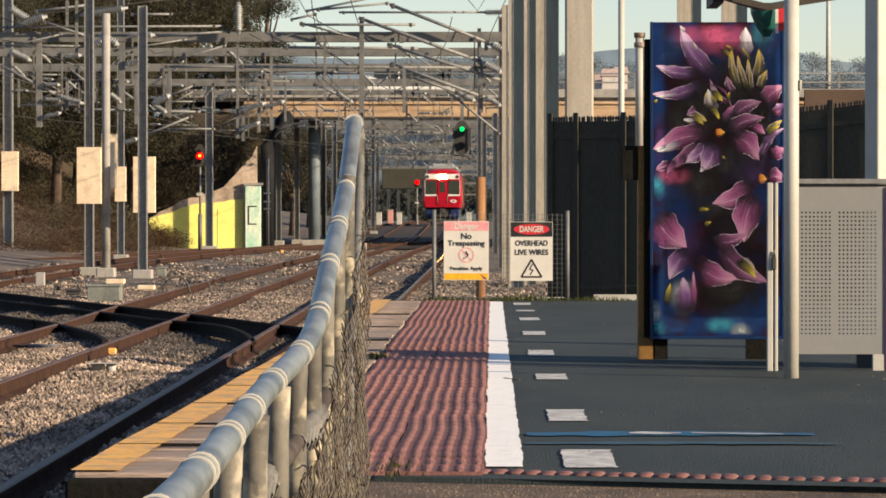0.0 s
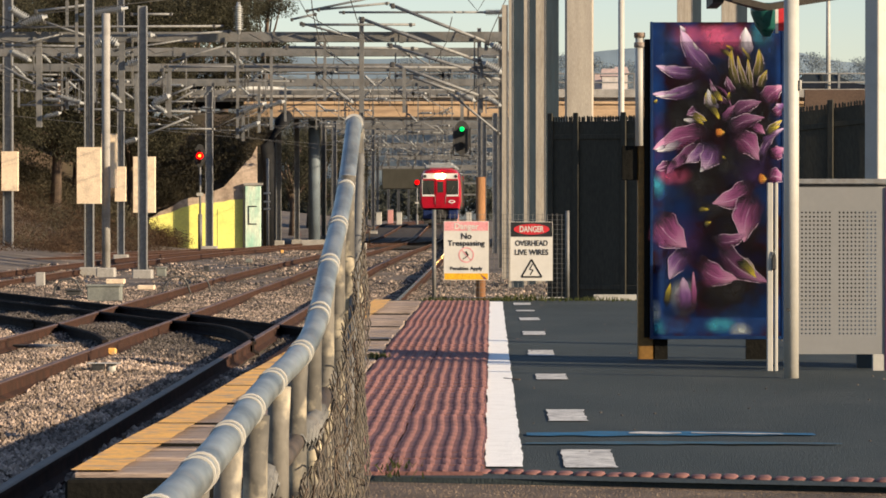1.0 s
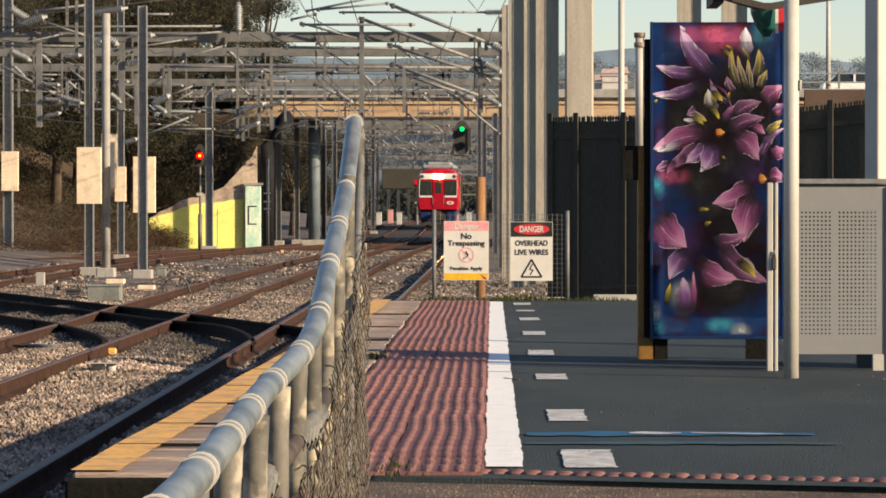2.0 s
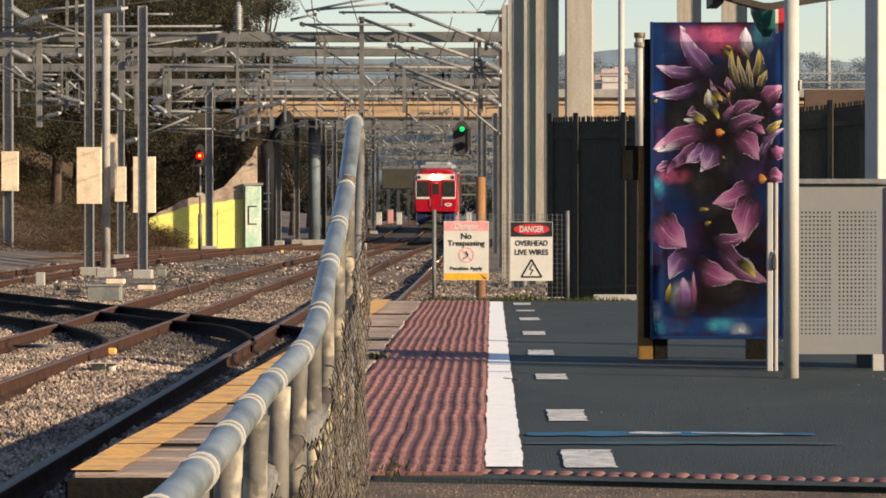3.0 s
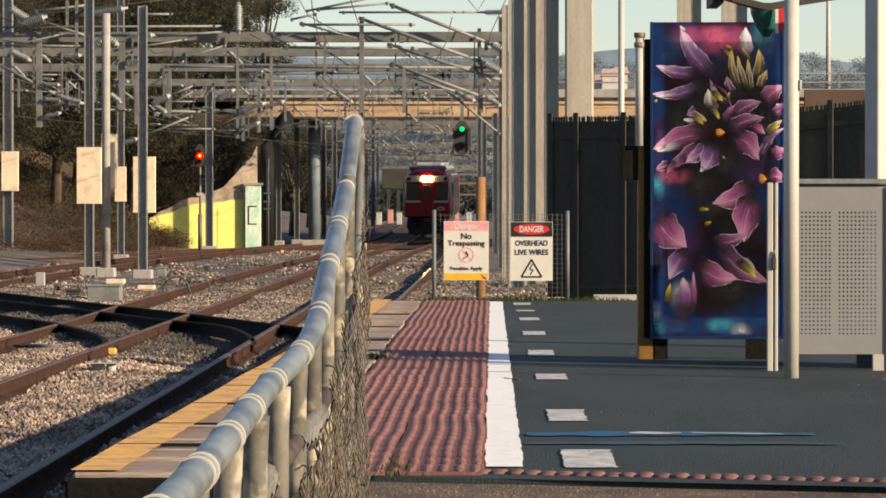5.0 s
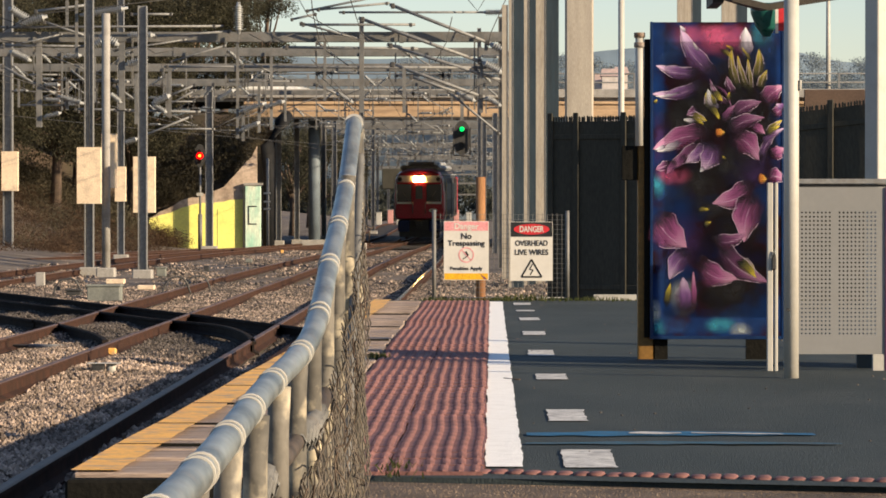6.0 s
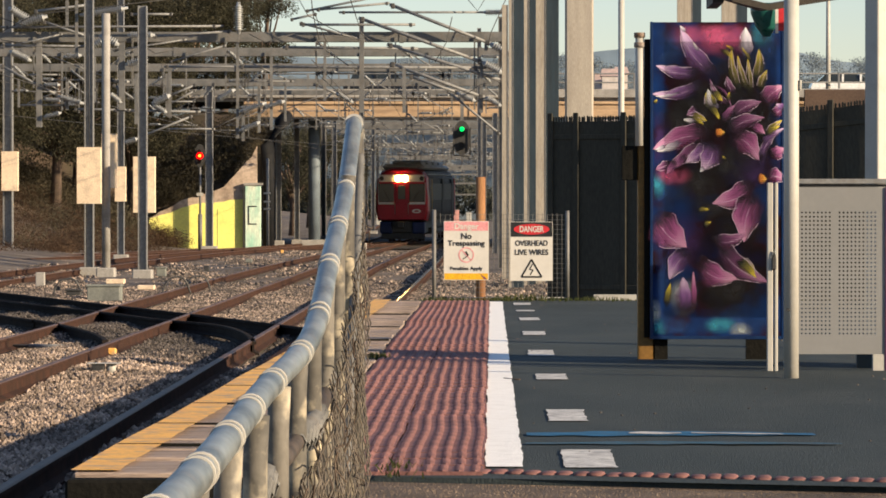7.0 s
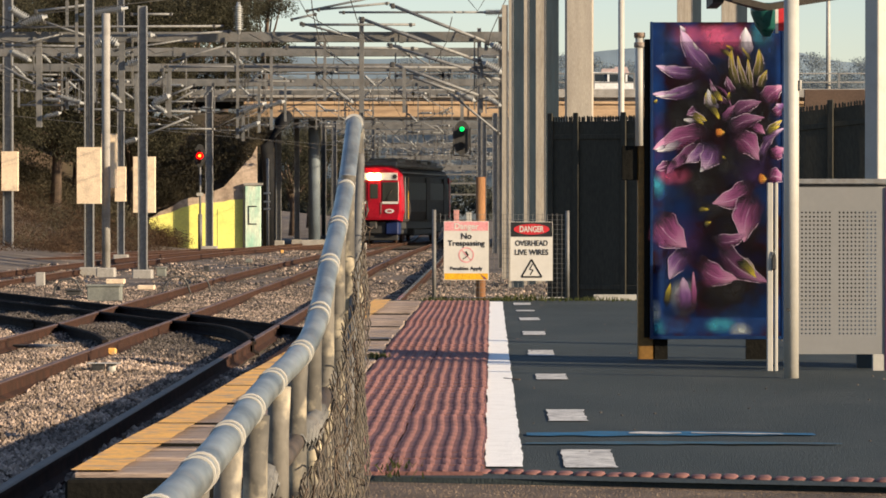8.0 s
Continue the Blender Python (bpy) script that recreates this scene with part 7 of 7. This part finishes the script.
def railing():
    t = thing("railing", "galvanised pipe railing with chain-link mesh beside the ramp", "railing")

    def top(y):
        ks = [(3.6, 0.515), (5.0, 0.525), (6.8, 0.552), (8.0, 0.605), (9.0, 0.73), (10.0, 0.90), (11.12, 1.155)]
        for (a, za), (b, zb) in zip(ks, ks[1:]):
            if y <= b:
                return za + (zb - za) * (y - a) / (b - a)
        return ks[-1][1]

    line = smooth_path([(-0.405, 3.4, 0.512), (-0.402, 5.0, 0.525), (-0.425, 6.8, 0.548), (-0.398, 8.1, 0.612), (-0.405, 9.2, 0.765), (-0.415, 10.4, 0.945), (-0.416, 11.12, 1.155), (-0.414, 11.16, 1.12)], 0.12)
    part("top_rail", tubem(line, 0.0245, 20), GALVNEW, t, "weathered galvanised top pipe")
    mid = [(p.x - 0.008, p.y, p.z - 0.185 - 0.10 * max(0, p.y - 7.8)) for p in line if p.y < 9.3]
    part("mid_rail", tubem(mid, 0.019, 12), RUSTPIPE, t, "rusty brown lower pipe")
    bm = bmesh.new()
    for i in range(0, 520):
        y = 4.8 + i * 0.0087
        j = min(range(len(mid)), key=lambda k: abs(mid[k][1] - y))
        x, _, z = mid[j]
        if int(y * 2.2) % 3 == 1:
            continue
        ring = [(x + 0.0225 * math.cos(a), y + 0.004 * a / 6.3, z + (y - mid[j][1]) * 0.2 + 0.0225 * math.sin(a)) for a in [k * 0.785 for k in range(9)]]
        tube(bm, ring, 0.0027, 4, False)
    tagged(part("binding_wire", bm, STEELDIM, t, "coiled binding wire"), kind="stuff")
    for i in range(11):
        y = 4.35 + 0.68 * i
        z = top(y)
        g = max(-0.62, -0.62 + max(0, y - 8.0) * 0.17)
        bm = bmesh.new()
        tube(bm, [(-0.412, y, g), (-0.412, y, z - 0.10), (-0.408, y, z - 0.015)], 0.0215, 14)
        post = part("post", bm, POSTGREY, t)
        for k in (-0.035, 0.035):
            bm = bmesh.new()
            p = min(line, key=lambda q: abs(q.y - (y + k)))
            q = min(line, key=lambda r: abs(r.y - (y + k + 0.13)))
            d = (q - p).normalized() if (q - p).length > 0.01 else Vector((0, 1, 0))
            c = p + d * (y + k - p.y)
            tube(bm, [c - d * 0.010, c + d * 0.010], 0.0272, 18)
            part("clamp", bm, PALEGREY, post, "bright pipe clamp")
    part("end_post", tubem([(-0.408, 11.2, -0.1), (-0.408, 11.2, 1.08)], 0.020, 14), POSTGREY, t)
    # ribbed hose rising along the end of the mesh
    hose = [(-0.392, 9.9 + 0.05 * i, 0.18 + 0.042 * i + 0.03 * math.sin(i * 0.3)) for i in range(22)]
    pts, rad = [], []
    for p, q in zip(hose, hose[1:]):
        for k in range(6):
            pts.append(Vector(p).lerp(Vector(q), k / 6))
            rad.append(0.0145 if k % 2 else 0.0115)
    bm = bmesh.new()
    tube(bm, pts, rad, 10)
    part("ribbed_hose", bm, STEELDIM, t, "grey ribbed hose tied to the mesh")
    # woven mesh: interlocked zigzag wires
    bm = bmesh.new()
    y = 4.5
    k = 0
    while y < 11.15:
        z1 = top(y) - 0.23
        z0 = max(-0.58, -0.58 + max(0, y - 8.0) * 0.17)
        n = int((z1 - z0) / 0.028)
        pts = [(-0.378 + (0.004 if i % 2 else -0.004) + 0.008 * math.sin(y * 9 + i * 0.4), y + (0.030 if (i + k) % 2 else -0.030), z0 + i * (z1 - z0) / n) for i in range(n + 1)]
        tube(bm, pts, 0.0021, 4, False)
        y += 0.059
        k += 1
    tagged(part("chain_link", bm, MESHWIRE, t, "rusty grey chain-link mesh"), kind="stuff")
    # stray wire ends and a dry creeper caught in the mesh
    rng = random.Random(3)
    bm = bmesh.new()
    for i in range(46):
        y = rng.uniform(6.2, 10.8)
        z = rng.uniform(-0.1, top(y) - 0.15)
        x = -0.372
        pts = []
        for s in range(7):
            pts.append((x + rng.uniform(0, 0.03), y, z))
            y += rng.uniform(-0.05, 0.06)
            z -= rng.uniform(-0.01, 0.05)
        tube(bm, pts, 0.002, 4, False)
    tagged(part("creeper", bm, BARK, t, "dry creeper stems in the mesh"), kind="stuff")
    return t


railing()

def end_fence():
    """The low mesh fence that closes the platform's end."""
    t = thing("mesh_fence", "low welded-wire fence closing the platform end", "fence", pose(0, 38.0, 0))
    for x, z in ((-0.595, 0.93), (0.785, 0.92)):
        part("post", tubem([(x, 0, -0.12), (x, 0, z)], 0.021, 10), STEELDIM, t)
    part("rail", tubem([(-0.595, 0, 0.02), (0.785, 0, 0.02)], 0.006, 6), GALV, t)
    bm = bmesh.new()
    for i in range(28):
        x = -0.58 + i * 0.0503
        tube(bm, [(x, 0, 0.0), (x, 0, 0.89 + 0.008 * math.sin(i * 2.1))], 0.0021, 4, False)
    for j in range(18):
        z = 0.02 + j * 0.0503
        tube(bm, [(-0.595, 0.004, z), (0.1, 0.004, z + 0.006), (0.785, 0.004, z)], 0.0017, 4, False)
    tagged(part("wire_mesh", bm, STEELDIM, t), kind="stuff")


def warning_signs():
    s = thing("warning_sign", "faded no-trespassing sign wired to the mesh fence", "sign", pose(-0.262, 37.97, 0.507, 0, 0, 0), group="signs on the end fence")
    bm = boxm(-0.232, 0.232, -0.003, 0.003, -0.305, 0.305)
    part("plate", bm, SIGNWHITE, s)
    part("header", boxm(-0.226, 0.226, -0.0045, -0.0032, 0.205, 0.300), FADED, s, "sun-bleached red header")
    words("Danger", 0.085, 0, 0.25, s, SIGNWHITE)
    words("No", 0.085, 0, 0.148, s, SIGNBLACK)
    words("Trespassing", 0.078, 0.0, 0.075, s, SIGNBLACK, width=0.385)
    words("Penalties Apply", 0.05, 0.0, -0.185, s, SIGNBLACK, width=0.335)
    bm = bmesh.new()
    ring(bm, 0, -0.045, 0.068, 0.081, -0.005, -0.0032)
    bar(bm, (-0.05, 0.01), (0.05, -0.10), 0.012, -0.005, -0.0032)
    part("prohibition_ring", bm, FADED, s, "faded red ring with a slash")
    bm = bmesh.new()
    bar(bm, (-0.005, -0.01), (0.02, -0.05), 0.018, -0.0065, -0.0052)
    bar(bm, (0.02, -0.05), (-0.035, -0.09), 0.009, -0.0065, -0.0052)
    part("pictogram", bm, SIGNBLACK, s, "plain dark bars")
    part("footer", boxm(-0.226, 0.226, -0.0045, -0.0032, -0.300, -0.235), SIGNYELLOW, s, "yellow footer band")
    bm = bmesh.new()
    vs = [bm.verts.new(p) for p in ((0.14, -0.0055, -0.235), (0.215, -0.0055, -0.295), (0.185, -0.0055, -0.298))]
    bm.faces.new(vs)
    part("footer_wedge", bm, PURPLE, s, "purple wedge")
    s = thing("warning_sign", "black and white overhead wires danger sign on the mesh fence", "sign", pose(0.413, 37.97, 0.500), group="signs on the end fence")
    part("plate", boxm(-0.219, 0.219, -0.003, 0.003, -0.305, 0.305), SIGNWHITE, s)
    part("header", boxm(-0.215, 0.215, -0.0045, -0.0032, 0.150, 0.301), SIGNBLACK, s, "black header")
    bm = bmesh.new()
    disc(bm, 0, 0.228, 0.185, 0.055, -0.0062, -0.0047)
    part("oval", bm, SIGNRED, s, "red oval")
    words("DANGER", 0.085, 0, 0.226, s, SIGNWHITE, y=-0.008, width=0.25)
    words("OVERHEAD", 0.078, 0, 0.082, s, SIGNBLACK, width=0.335)
    words("LIVE WIRES", 0.078, 0, -0.012, s, SIGNBLACK, width=0.345)
    bm = bmesh.new()
    tri = [(0, -0.085), (0.105, -0.265), (-0.105, -0.265)]
    for a, b in zip(tri, tri[1:] + tri[:1]):
        bar(bm, a, b, 0.018, -0.005, -0.0032)
    for a, b, w in (((0.012, -0.13), (-0.022, -0.19), 0.012), ((-0.022, -0.188), (0.02, -0.192), 0.010), ((0.018, -0.19), (-0.015, -0.245), 0.012)):
        bar(bm, a, b, w, -0.005, -0.0032)
    part("hazard_triangle", bm, SIGNBLACK, s, "black lightning triangle")


end_fence()
warning_signs()


def weeds():
    rng = random.Random(11)
    bm = bmesh.new()

    def blade(x, y, z, h, w):
        a = rng.uniform(0, 6.28)
        dx, dy = math.cos(a), math.sin(a)
        lean = rng.uniform(0.1, 0.9) * h
        v = [bm.verts.new((x - dy * w, y + dx * w, z)), bm.verts.new((x + dy * w, y - dx * w, z)),
             bm.verts.new((x + dx * lean * 0.5 + dy * w, y + dy * lean * 0.5 - dx * w, z + h * 0.7)), bm.verts.new((x + dx * lean, y + dy * lean, z + h))]
        bm.faces.new((v[0], v[1], v[2]))
        bm.faces.new((v[0], v[2], v[3]))
    for i in range(6500):
        x = rng.uniform(-0.75, 3.2)
        y = 37.75 + rng.gauss(0, 0.25)
        clump = 0.5 + 0.5 * math.sin(x * 5) * math.sin(x * 2.3 + 1)
        blade(x, y, -0.02 if y < 37.6 else -0.08, rng.uniform(0.015, 0.04 + 0.07 * clump), 0.005)
    for cx, cy, n in ((-0.33, 12.55, 70), (-0.70, 22.4, 260), (-0.68, 12.4, 60)):
        for i in range(n):
            blade(cx + rng.gauss(0, 0.035), cy + rng.gauss(0, 0.15), heave(cy), rng.uniform(0.01, 0.045), 0.004)
    return tagged(part("weeds", bm, GRASS), "low green weeds along the platform end", "weeds", kind="stuff")


weeds()


def grit():
    """Loose grit over the head of the ramp."""
    rng = np.random.default_rng(21)
    n = 14000
    y = 10.6 + 1.72 * rng.random(n)
    x = -0.5 + 2.3 * rng.random(n)
    y = np.minimum(y, 12.22 - 0.30 * x)
    z = np.interp(y, [8.3, 11.3, 12.6], [-0.56, -0.028, -0.020])
    base = np.array([(1, 0, -0.3), (-0.5, 0.87, -0.3), (-0.5, -0.87, -0.3), (0, 0, 0.9)])
    s = 0.0012 + 0.0032 * rng.random(n) ** 2
    v = base[None] * s[:, None, None] * (0.6 + 0.8 * rng.random((n, 4, 3))) + np.stack([x, y, z], -1)[:, None, :]
    f = np.array([(0, 1, 3), (1, 2, 3), (2, 0, 3)])[None] + 4 * np.arange(n)[:, None, None]
    me = bpy.data.meshes.new("grit")
    me.from_pydata(v.reshape(-1, 3).tolist(), [], f.reshape(-1, 3).tolist())
    me.materials.append(GRIT)
    return tagged(new("grit", me), "loose brown grit on the ramp", "grit", kind="stuff")


GRIT = mat("brown_grit", (0.17, 0.125, 0.09), (0.09, 0.068, 0.052), rough=0.95, scale=3, fine=40, per_island=0.6, bump=0)
grit()


def litter():
    """A twig and a few pebbles on the asphalt."""
    bm = bmesh.new()
    tube(bm, [(0.065, 19.4, 0.016), (0.10, 19.36, 0.014), (0.148, 19.3, 0.012)], 0.0035, 6)
    tagged(part("twig", bm, BARK), "dry dark twig lying on the asphalt", "twig")
    rng = random.Random(31)
    bm = bmesh.new()
    for i in range(150):
        x, y = rng.uniform(0.15, 2.4), rng.uniform(13, 36)
        r = rng.uniform(0.002, 0.006) * (1 + y / 40)
        z = heave(y) * (1 if x < 1 else 0.5) + r * 0.4
        vs = [bm.verts.new((x + r * a * rng.uniform(0.7, 1.3), y + r * b * 1.6, z + r * c)) for a, b, c in ((1, 0, 0), (0, 1, 0), (-1, 0, 0), (0, -1, 0), (0, 0, 0.8))]
        for k in range(4):
            bm.faces.new((vs[k], vs[(k + 1) % 4], vs[4]))
    tagged(part("pebbles", bm, BED), "scattered small pebbles on the asphalt", "pebbles", kind="stuff")


litter()
lay_pavers()
lay_planks()


# ---- what moves ----


def run_x(y, path):
    for (xa, ya), (xb, yb) in zip(path, path[1:]):
        if yb <= y <= ya:
            return xa + (xb - xa) * (ya - y) / (ya - yb)
    return path[0][0]


def motions():
    # the train comes down the main line and takes the turnout
    line = [(p.x, p.y) for p in smooth_path([(-3.5, 330, 0), (-3.55, 268, 0), *[(x, y, 0) for x, y in TURNOUT]], 1.0)]
    rows = []
    for k in [0, 0.05, *[0.25 * i for i in range(1, 32)], 7.95, 8.0]:
        y = 265.0 - 9.6 * k
        back = y + 13.6
        x, xb = run_x(y, line), run_x(back, line)
        z, zb = RAIL_Z + rise(y + 3), RAIL_Z + rise(y + 17)
        yaw = math.degrees(math.atan2(x - xb, 13.6))
        pitch = math.degrees(math.atan2(zb - z, 14.0))
        rows.append((k, pose(x, y, z, pitch, 0, yaw)))
    walk(train, rows)
    # the cars wait beyond the bridge, cross it at an even speed and stop on the far side
    for i, (car, (_, _, _, t0, x0, v)) in enumerate(zip(cars, RUNS)):
        start, stop = -62.0 - 6 * i, 62.0 + 6 * (len(cars) - i)
        rows = []
        for k in range(81):
            x = min(max(x0 + v * (k / 10 - t0), start), stop)
            rows.append((k / 10, pose(x * KB, BR + 3.2, up(6.46))))
        walk(car, rows)


motions()
